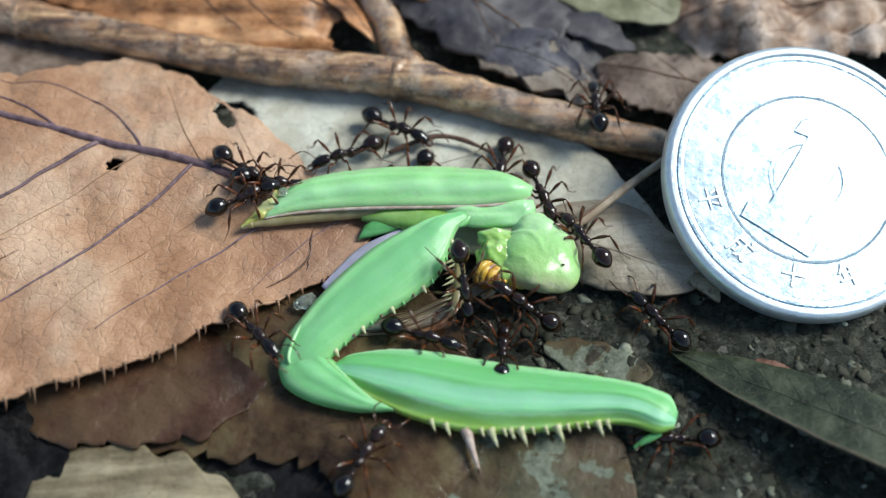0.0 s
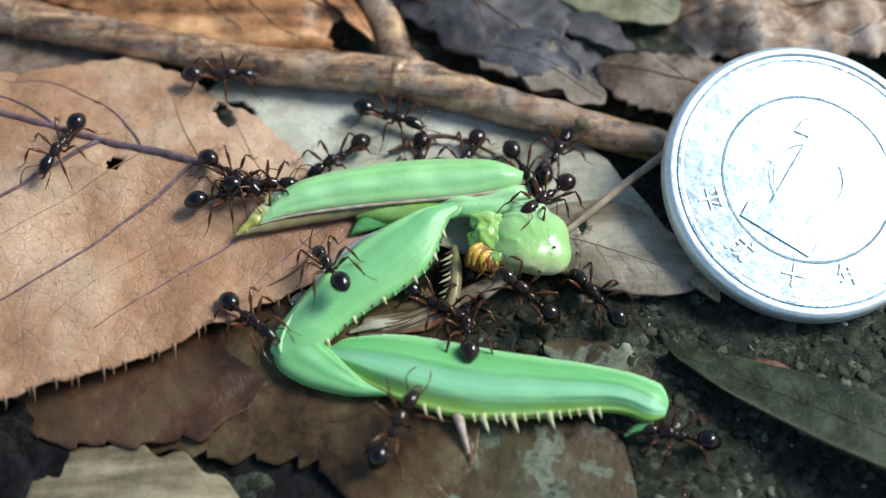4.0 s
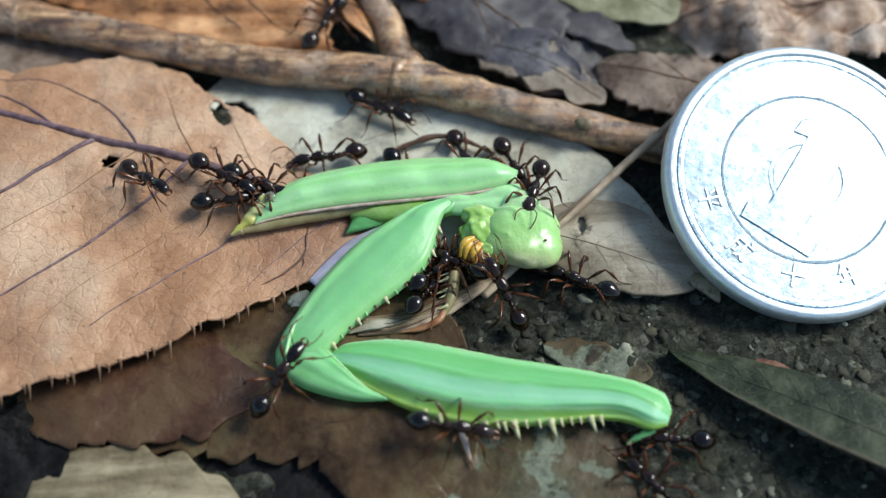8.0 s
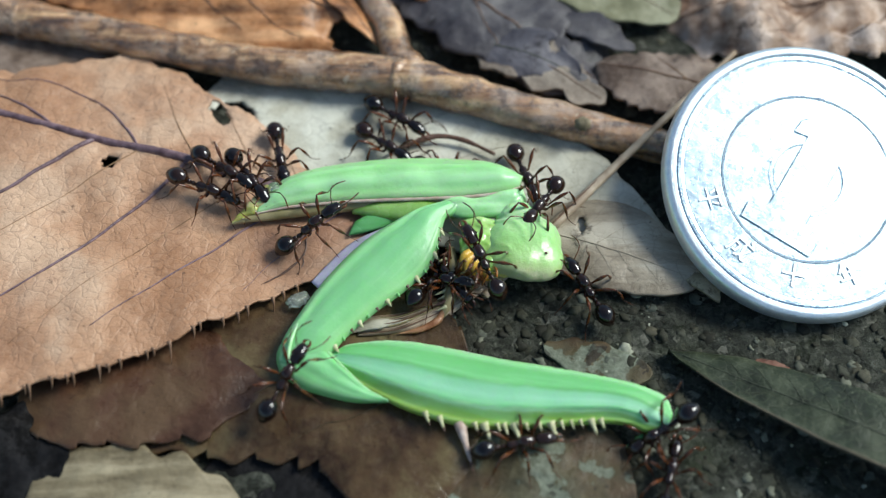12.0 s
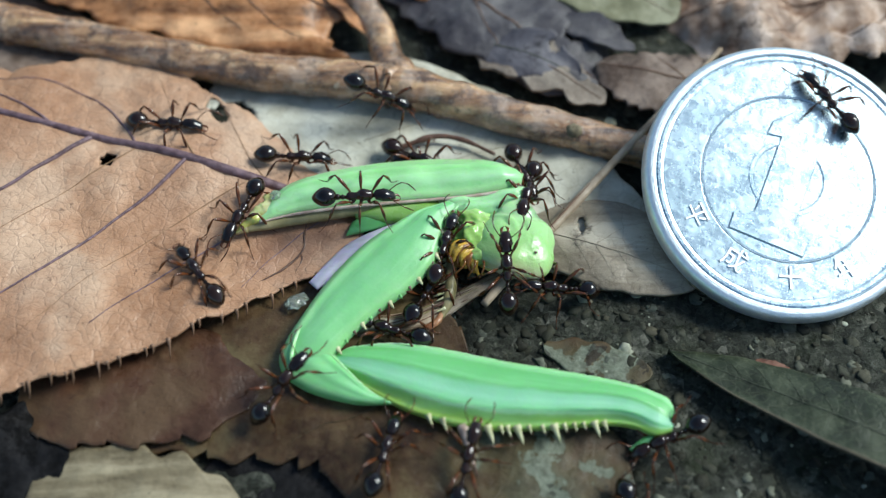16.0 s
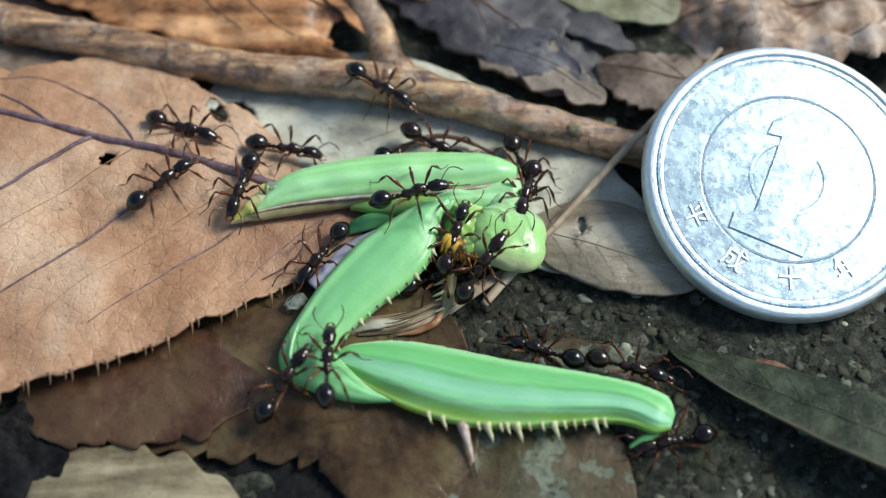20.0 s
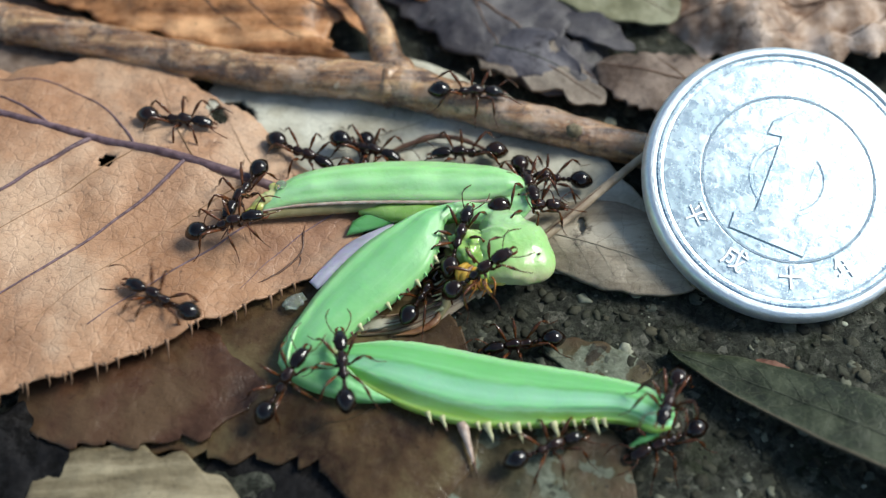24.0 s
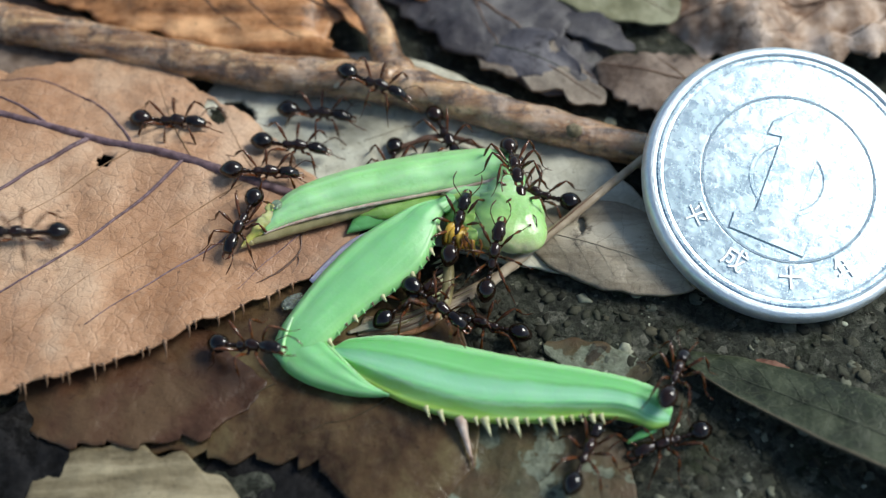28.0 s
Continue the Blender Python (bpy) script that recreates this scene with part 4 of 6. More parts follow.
part("ring", struck(joined(arc_band(2.45, 2.75, -60, 60, 0.55, 0.68), arc_band(2.45, 2.75, 120, 240, 0.55, 0.68))), ALU, coin, "small raised ring behind the numeral")
# each character lies on a bolder dark copy, its painted edge shadow
for k, ch in enumerate("平成十年"):
    a = 44.6 - k * 32.0
    for name, bold, z, material in (("character_groove", 0.05, 0.566, EDGE_SHADE), ("character", 0.0, 0.66, BRIGHT_ALU)):
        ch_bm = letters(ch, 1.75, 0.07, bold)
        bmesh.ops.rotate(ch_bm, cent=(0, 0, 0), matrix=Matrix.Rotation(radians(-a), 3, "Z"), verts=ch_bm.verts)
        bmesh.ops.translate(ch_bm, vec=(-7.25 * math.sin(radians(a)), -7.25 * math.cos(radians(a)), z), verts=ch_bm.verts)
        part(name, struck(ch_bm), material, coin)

# ---- the mantis remains ----
mantis = thing("mantis_remains", "dismembered green mantis thorax, head and folded spiny foreleg", "insect")


def spike(at, way, r, length, tip_bend=(0, 0, 0)):
    a, w = Vector(at), Vector(way).normalized()
    return tube([a - w * 0.15, a + w * length * 0.5, a + w * length + Vector(tip_bend)], [r * 1.1, r * 0.52, 0.01], 8, 7)


# thorax: from its torn tip along x; a shield with a pink keel along its near edge
shield = Limb([(1.5, 0.15, 0.25), (3.6, 0.28, 0.32), (6.3, 0.22, 0.35), (9.2, 0.0, 0.35), (12.9, -0.4, 0.35), (16.0, -0.68, 0.35), (18.2, -0.62, 0.3), (19.5, -0.3, 0.2)],
              [(2.2, 1.75, 0), (3.9, 2.95, 0), (6.7, 3.4, 0), (9.8, 3.45, 0), (13.3, 3.15, 0), (16.6, 2.5, 0), (18.5, 1.7, 0), (19.9, 0.6, 0.1)],
              [0.6, 0.8, 0.95, 1.05, 1.1, 1.12, 1.12, 1.08, 0.95, 0.9, 1.05, 1.1, 1.0, 0.8], ((0.62, 0.1, 0.1), (0.16, 0.07, -0.1), (0.36, 0.08, 0.05)), 0.55, 0.6, 0.14, 2.0)
thorax = part("thorax", shield.mesh(90, 34), THORAX_GREEN, mantis)
part("margin", tube([shield.at(0.0 + k / 15, 0.0, 0.02) for k in range(16)], [0.06, 0.11, 0.13, 0.13, 0.12, 0.05], 90, 8, rough=0.25, grain=0.3), MARGIN, thorax, "pinkish keel line")
part("underside", loft(bmesh.new(), [(0.1, 0.0, -0.1), (2.5, 0.3, -0.18), (6, 0.45, -0.28), (9, 0.4, -0.3), (11, 0.3, -0.3)], [0.2, 0.5, 0.6, 0.6, 0.35], [0.18, 0.42, 0.5, 0.5, 0.3], 34, 14, rough=0.08), UNDERSIDE, thorax, "tan underside of the thorax")
torn = part("torn_flesh", joined(loft(bmesh.new(), [(-0.2, -0.2, 0), (0.7, 0.3, 0.1), (1.7, 0.85, 0.15), (3.0, 1.3, 0.2)], [0.08, 0.28, 0.62, 1.0], [0.1, 0.3, 0.45, 0.5], 26, 16, rough=0.3, grain=0.6),
                                 *[blob((0.36, 0.3, 0.16), (1.3 + 0.36 * k, 0.55 + 0.36 * k + 0.2 * (k % 2), 0.42 + 0.07 * k), 0.4, 0.5, None, 3, k * 3.0) for k in range(4)]), FLESH, thorax, "wet yellowish torn flesh")
fused(torn, 0.07, 3)
part("droplet", blob((0.4, 0.38, 0.2), (2.9, 1.75, 0.82), 0.08), DROPLET, thorax, "clear droplet on the torn end")
part("shoulder", loft(bmesh.new(), [(8.0, 0.0, -0.5), (10, -0.35, -0.45), (12.5, -0.95, -0.35), (15, -1.3, -0.3)], [0.3, 0.75, 0.95, 0.5], [0.3, 0.6, 0.7, 0.4], 26, 14, rough=0.12), YELLOW_GREEN, thorax, "soft translucent green shoulder")
part("front_lobe", Limb([(13.4, -1.0, -0.2), (15.0, -1.9, -0.2), (16.8, -2.2, -0.2), (18.6, -2.3, -0.2), (19.8, -1.3, -0.1)], [(13.4, -0.6, 0), (15.2, -0.4, 0), (17.0, -0.4, 0), (18.7, -0.3, 0), (19.7, -0.4, 0)],
                        [0.4, 0.6, 0.55, 0.75, 0.6, 0.5], ((0.5, 0.12, -0.12),), 0.5, 0.6, 0.3, 6.0).mesh(50, 24), LIME, thorax, "swollen pale green front lobes")
part("tip", spike((0.5, 0.0, -0.1), (-1, -0.25, -0.05), 0.25, 0.9), UNDERSIDE, thorax)

# coxa: a flat blade from the thorax along x to the elbow; teeth on its inner edge
upper = Limb([(-0.5, -0.35), (1.5, -1.4), (2.9, -1.85), (5.5, -2.4), (8.0, -2.45), (10.4, -2.2), (12.6, -1.75), (14.3, -1.3), (15.5, -0.5)],
             [(-0.4, 0.35), (0.8, 0.5), (2.4, 1.4), (4.1, 2.2), (6.5, 2.2), (9.0, 1.8), (11.2, 1.65), (13.6, 1.7), (15.6, 1.1)],
             [0.6, 0.85, 1.0, 1.0, 0.95, 0.85], ((0.14, 0.05, 0.12), (0.26, 0.07, -0.08), (0.93, 0.035, 0.08), (0.6, 0.12, 0.06)), 0.42, 0.8, 0.05, 5.0)
coxa = part("coxa", upper.mesh(80, 34), COXA_GREEN, mantis)
part("joint", blob((0.95, 0.55, 0.3), (0.0, 0.0, -0.02), 0.25, 0.7), COXA_GREEN, coxa)
part("elbow_fold", tube([(13.0, -1.1, 0.72), (14.0, -0.6, 0.8), (14.9, 0.0, 0.74), (15.2, 0.45, 0.6)], [0.06, 0.13, 0.13, 0.05], 20, 8, rough=0.1), LIME, coxa, "pale fold at the elbow")
for i in range(17):
    s = 0.2 + i * 0.041
    part("tooth", spike(upper.at(s, 0.99), (0.25, 1, 0.1), 0.2 if i % 3 == 0 else 0.13, 0.5 if i % 3 == 0 else 0.26), SPINE if i % 3 == 0 else (SPINE_DARK if i % 3 == 1 else COXA_GREEN), coxa)

# femur: from the elbow along x to its broken end; spines along its lower edge
lower = Limb([(-1.1, -0.9), (0.9, -1.9), (3.3, -2.95), (5.6, -3.55), (8.8, -3.8), (12.6, -3.15), (15.2, -2.45), (17.2, -1.95), (18.5, -1.9), (19.9, -2.15), (20.9, -1.7)],
             [(-0.6, -0.35), (0.4, 0.4), (3.1, 1.12), (6.1, 1.22), (9.5, 1.08), (13.2, 1.05), (15.6, 1.03), (17.6, 0.95), (19.3, 0.75), (20.6, 0.35), (21.1, -0.6)],
             [0.65, 1.0, 1.15, 1.2, 1.15, 1.05, 0.9, 0.65], ((0.24, 0.035, 0.1), (0.1, 0.09, -0.3), (0.93, 0.03, 0.1), (0.85, 0.05, -0.05), (0.58, 0.05, 0.07), (0.4, 0.1, -0.07)), 0.45, 0.8, 0.06, 8.0)
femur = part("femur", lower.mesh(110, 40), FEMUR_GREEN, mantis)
part("dorsal_rim", lower.line(0.985, 0.05, 0.9, [0.05, 0.09, 0.09, 0.06], 0.0, 24, 0.6, 0.25), LIME, femur, "pale granular upper edge")
part("tibia_stub", loft(bmesh.new(), [(20.2, -1.9, -0.4), (19.4, -2.4, -0.5), (18.6, -3.0, -0.75)], [0.2, 0.26, 0.12], [0.18, 0.2, 0.08], 14, 9, rough=0.15), TROCHANTER_GREEN, femur, "small bluish green stump of the shin")
hinge = Limb([(-3.6, 0.6), (-4.15, -0.9), (-3.5, -2.35), (-1.8, -3.15), (0, -3.4), (1.7, -3.4), (3.6, -3.05)], [(-2.9, 0.8), (-1.9, 0.5), (-0.9, 0.0), (0.1, -0.8), (1.0, -1.6), (2.1, -2.4), (3.6, -2.95)],
             [0.6, 0.85, 0.95, 0.9, 0.75, 0.4], ((0.78, 0.08, 0.15), (0.3, 0.1, -0.08)), 0.5, 0.8, 0.1, 3.0)
trochanter = part("trochanter", hinge.mesh(50, 24), COXA_GREEN, femur)
part("fold", hinge.line(0.86, 0.3, 0.95, [0.04, 0.1, 0.08, 0.03], 0.02, 10, 0.2, 0.5), LIME, trochanter, "pale shiny fold")
for x, size, r, dark in ((6.0, 0.75, 0.16, 1), (7.0, 0.85, 0.17, 1), (9.1, 0.5, 0.14, 1), (9.75, 1.15, 0.24, 0), (10.5, 0.5, 0.13, 1), (10.95, 0.75, 0.15, 1), (11.55, 1.15, 0.24, 0), (12.3, 0.45, 0.12, 1), (13.0, 0.5, 0.13, 1), (13.7, 1.1, 0.23, 0),
                          (14.4, 0.5, 0.12, 1), (15.0, 0.45, 0.12, 0), (15.5, 0.4, 0.11, 1), (16.15, 0.95, 0.2, 0), (16.8, 0.6, 0.16, 0)):
    foot = lower.at(lower.seek(x), 0.02)
    spine = part("spine", spike(foot, (0.62, -1, -0.3), r * 1.15, size), SPINE, femur)
    if dark:
        part("spine_tip", spike(foot + Vector((0.62, -1, -0.3)).normalized() * size * 0.62, (0.62, -1, -0.3), r * 0.56, size * 0.45), SPINE_DARK, spine)
big_spine = part("large_spine", spike((8.25, -3.7, 0.0), (0.5, -1, -0.3), 0.36, 2.9), MARGIN, femur, "long pale pink spine")
part("spine_tip", spike((9.35, -5.9, -0.66), (0.5, -1, -0.3), 0.11, 0.7), SPINE_DARK, big_spine)

# head, twisted under the front of the thorax; its origin is its middle
head = part("head", joined(blob((2.7, 2.6, 1.25), (0.95, -0.3, 0.3), 0.1, 0.9, (0, 8, 12), 5, 5.0), blob((1.5, 1.2, 1.0), (0.7, 1.9, 0.35), 0.14, 0.8, None, 4, 2.0), blob((1.75, 2.0, 1.1), (1.85, -0.85, 0.13), 0.03, 1.0, (0, 6, 20), 4),
                           tube([(-1.0, 1.4, 0.95), (0.4, 0.9, 1.3), (1.0, -0.4, 1.32), (0.7, -1.8, 1.0)], [0.12, 0.26, 0.26, 0.1], 24, 8), tube([(-1.2, -0.6, 1.2), (-0.2, -1.0, 1.42), (0.6, -1.9, 1.2)], [0.1, 0.22, 0.1], 18, 8)), HEAD_MASS, mantis, "glossy pale green head with a tan lower edge")
fused(head, 0.09, 14)
membrane = part("neck_membrane", joined(
    blob((1.0, 1.1, 0.8), (-1.9, -0.2, 0.45), 0.3, 0.6, (0, 0, 25), 4, 2.0), blob((1.3, 0.75, 0.7), (-1.9, 1.1, 0.4), 0.3, 0.6, (0, 0, -15), 4, 7.0), blob((1.0, 0.6, 0.6), (-1.4, -1.6, 0.35), 0.3, 0.6, (0, 0, 10), 4, 3.0), blob((0.6, 0.8, 0.5), (-2.8, -0.2, 0.1), 0.3, 0.6, None, 4, 3.5)), NECK_GREEN, head, "wet yellow-green neck membranes")
fused(membrane, 0.08, 7)
part("pupil", blob((0.11, 0.09, 0.05), (2.35, -1.35, 1.24), 0.1), SPINE_DARK, head)
part("blush", blob((0.4, 0.2, 0.12), (0.7, -2.35, 0.88), 0.2, 0.6), CHEEK, head, "reddish cheek patch")
for i in range(8):
    part("mouthpart", loft(bmesh.new(), [(-2.2 + 0.16 * i, -0.8 - 0.08 * i, 0.8 - 0.04 * i), (-3.0 + 0.2 * i, -1.35 - 0.1 * i - 0.2 * (i % 2), 0.95 - 0.07 * i), (-3.3 + 0.3 * i, -2.2 - 0.1 * i, 0.45 - 0.06 * i)],
                           [0.16, 0.28, 0.1], [0.16, 0.26, 0.1], 12, 8), AMBER if i % 3 != 2 else RUSTY, head)
part("jaw", blob((1.0, 0.8, 0.6), (-2.5, -1.5, -0.2), 0.3, 0.7, None, 3, 4.0), RUSTY, head, "rusty brown jaw")
part("lip", tube([(-1.2, -2.2, 0.1), (-0.4, -2.4, 0.2), (0.3, -2.4, 0.3)], [0.1, 0.2, 0.1], 20, 8, rough=0.2), FLESH, head)
for sx in (0, 0.7, 1.3):
    part("palp", tube([(-2.4 + sx, -1.7, 0.5), (-2.2 + sx, -2.6, 0.75), (-2.8 + sx * 1.3, -3.2, 0.2)], [0.09, 0.08, 0.05], 10, 6), RUSTY, head)

# the other foreleg, folded beneath
far_leg = part("far_coxa", Limb([(-4.4, -5.1), (-3.0, -4.0), (-1.0, -2.0), (0.6, -0.9)], [(-5.0, -4.5), (-3.9, -3.0), (-2.3, -1.3), (0.5, 0.2)], [0.16, 0.2, 0.2, 0.2], ((0.5, 0.2, 0.08),), 0.4, 0.6, 0.12).mesh(30, 14), LILAC, mantis, "lilac-white inner face of the far foreleg")
part("far_joint", Limb([(-2.7, -0.9), (-1.5, -0.6), (0.6, 0.1)], [(-2.3, 0.3), (-1.0, 0.95), (0.9, 1.2)], [0.35, 0.45, 0.3], (), 0.5, 0.6, 0.1).mesh(20, 12), TROCHANTER_GREEN, far_leg)
far_tibia = part("far_tibia", loft(bmesh.new(), [(0.6, 3.4, 0.3), (0.7, 1.4, 0.35), (0.5, -0.4, 0.3), (0.0, -1.7, 0.1)], [0.3, 0.42, 0.42, 0.2], [0.35, 0.45, 0.45, 0.2], 26, 10), UNDERSIDE, mantis, "olive far foreleg with brown spines")
for i in range(11):
    part("spine", spike((0.35 - 0.02 * i, 3.0 - 0.42 * i, 0.45), (-1, -0.55, 0.1), 0.17 if i % 2 else 0.13, 0.85 if i % 2 else 0.6), SPINE if i % 3 else SPINE_DARK, far_tibia)
part("hook", loft(bmesh.new(), [(0.1, -1.2, 0.2), (-0.3, -2.1, 0.3), (-1.4, -2.7, 0.2), (-2.9, -3.0, 0.1)], [0.16, 0.26, 0.22, 0.04], [0.12, 0.2, 0.16, 0.04], 20, 9), HOOK, far_tibia, "curved reddish brown claw")
part("membrane", blob((0.72, 0.5, 0.2), (-9.5, -0.7, 0.5), 0.4, 0.5, (0, 0, 30), 4), DROPLET, far_tibia, "shrivelled greyish membrane")


# ---- ants ----
def ant_body():
    """One worker: x forward, z up, its middle at the origin, feet 1.2 below."""
    ant = thing("ant", "glossy black worker ant with thin brown legs", "ant", group="ants round the mantis")
    head_bm = loft(bmesh.new(), [(1.5, 0, 0.04), (1.72, 0, 0.08), (2.3, 0, 0.03), (2.85, 0, -0.16), (3.1, 0, -0.28)], [0.14, 0.42, 0.52, 0.42, 0.22], [0.12, 0.36, 0.43, 0.32, 0.12], 18, 16)
    ant_head = part("head", head_bm, ANT_BLACK, ant)
    for s in (1, -1):
        part("eye", blob((0.1, 0.06, 0.09), (2.25, s * 0.49, 0.12), 0, 1, None, 2), ANT_BROWN, ant_head)
        part("mandible", loft(bmesh.new(), [(2.95, s * 0.22, -0.28), (3.3, s * 0.24, -0.38), (3.52, s * 0.04, -0.42)], [0.12, 0.11, 0.03], [0.07, 0.06, 0.02], 8, 6), ANT_LEG, ant_head)
        an = part("antenna", joined(tube([(0, 0, 0), (0.5, s * 0.45, 0.3), (0.95, s * 0.75, 0.42)], [0.045, 0.04, 0.045], 8, 6),
                                    tube([(0.95, s * 0.75, 0.42), (1.5, s * 0.8, 0.2), (2.1, s * 0.65, -0.25)], [0.035, 0.045, 0.055, 0.04], 12, 6)), ANT_LEG, ant)
        an.location = (2.55 * MM, s * 0.22 * MM, 0.08 * MM)
    part("mesosoma", loft(bmesh.new(), [(1.58, 0, -0.02), (1.2, 0, 0.08), (0.7, 0, 0.14), (0.2, 0, 0.02), (-0.3, 0, -0.04), (-0.62, 0, -0.14)], [0.14, 0.4, 0.46, 0.29, 0.34, 0.14], [0.14, 0.4, 0.5, 0.28, 0.36, 0.14], 24, 14, rough=0.06, grain=0.4), ANT_BROWN, ant)
    part("petiole", joined(blob((0.22, 0.18, 0.27), (-0.82, 0, -0.08), 0, 1, None, 2), blob((0.24, 0.23, 0.28), (-1.2, 0, -0.06), 0, 1, None, 2), tube([(-0.5, 0, -0.15), (-1.0, 0, -0.15), (-1.5, 0, -0.08)], [0.08, 0.07, 0.1], 8, 6)), ANT_BROWN, ant)
    gaster_bm = blob((0.95, 0.74, 0.7), (-2.2, 0, 0.04), 0, 1, None, 4)
    for v in gaster_bm.verts:
        back = max(0.0, (-2.1 - v.co.x) / 1.0) ** 2
        v.co.y *= 1 - 0.3 * back
        v.co.z = v.co.z * (1 - 0.3 * back) - 0.12 * back
    part("gaster", gaster_bm, ANT_BLACK, ant)
    ant.scale = (0.88, 0.88, 0.88)
    hips = ((1.05, 46, 0.9), (0.55, -4, 0.82), (0.1, -56, 1.05))
    for s in (1, -1):
        for x, turn, k in hips:
            knee, ankle, toe = Vector((0, 1.75 * k, 1.05)), Vector((0, 2.55 * k, -0.5)), Vector((0, 3.45 * k, -0.98))
            leg_bm = joined(tube([(0, 0, 0), (0, 0.25, -0.12), (0, 0.45, 0)], [0.13, 0.13, 0.08], 6, 6), tube([(0, 0.4, 0), knee * 0.6 + Vector((0, 0.1, 0.06)), knee], [0.07, 0.15, 0.065], 10, 7),
                            tube([knee, knee.lerp(ankle, 0.5) + Vector((0, 0.06, 0.04)), ankle], [0.055, 0.125, 0.05], 10, 7), tube([ankle, ankle.lerp(toe, 0.5) + Vector((0, 0.0, -0.08)), toe], [0.036, 0.032, 0.026], 6, 5))
            leg = part("leg", leg_bm, ANT_LEG, ant)
            bmesh_turn = radians(-turn) if s > 0 else radians(180 + turn)
            leg.rotation_euler = (0, 0, bmesh_turn)
            leg.location = (x * MM, s * 0.2 * MM, -0.16 * MM)
    return ant


first_ant = ant_body()
ants = [first_ant] + [copy_thing(first_ant, pose(0, 0, 0.002)) for _ in range(28)]


# ---- what moves ----
def at(x, y, z, pitch, yaw, roll=0):
    return pose(x * MM, y * MM, z * MM, roll, pitch, yaw)


def gait(ant, seed):
    """Legs swing in two alternating tripods as far as the body travels; feelers waver."""
    rnd = random.Random(seed)
    keys = ant.animation_data
    curves = [c for c in keys.action.layers[0].strips[0].channelbag(keys.action_slot).fcurves if c.data_path == "location"]
    legs = [o for o in ant.children if o.name.startswith("leg")]
    feelers = [o for o in ant.children if o.name.startswith("antenna")]
    step, phase, last, times = 0.12, rnd.random() * 6, None, []
    for i in range(int(28 / step) + 1):
        t = i * step
        here = Vector([c.evaluate(frame(t)) for c in curves])
        gone = (here - last).length / MM if last else 0
        last = here
        phase += min(gone, 1.1) * 1.9
        if gone > 0.12 or i % 7 == 0:
            times.append((t, phase, min(1, 0.25 + gone * 2)))
    if times[-1][0] < 28:
        times.append((28, phase, 0.3))
    for k, leg in enumerate(legs):
        base, place = leg.rotation_euler.copy(), leg.location.copy()
        off, fan = (0 if k in (0, 2, 4) else math.pi), rnd.uniform(-10, 10)
        rows = []
        for t, ph, size in times:
            a, b = 17 * size * math.sin(ph + off) + fan, 7 * size * max(0, math.cos(ph + off))
            rows.append((t, Matrix.Translation(place) @ Euler((0, 0, base.z + radians(a))).to_matrix().to_4x4() @ Matrix.Rotation(radians(b), 4, "X")))
        walk(leg, rows)
    for k, feeler in enumerate(feelers):
        place, a0 = feeler.location.copy(), rnd.random() * 6
        walk(feeler, [(t, Matrix.Translation(place) @ Matrix.Rotation(radians(14 * math.sin(t * 2.3 + a0 + k) + 5 * math.sin(ph)), 4, "Z") @ Matrix.Rotation(radians(10 * math.sin(t * 1.7 + a0)), 4, "Y")) for t, ph, _ in times])


def coin_at(x, y, turn, tilt=16, lean=2.9):
    """The coin leans on the twig beneath its far half."""
    return pose(x * MM, y * MM, 3.6 * MM, tilt, lean, 0) @ pose(0, 0, 0, 0, 0, turn)


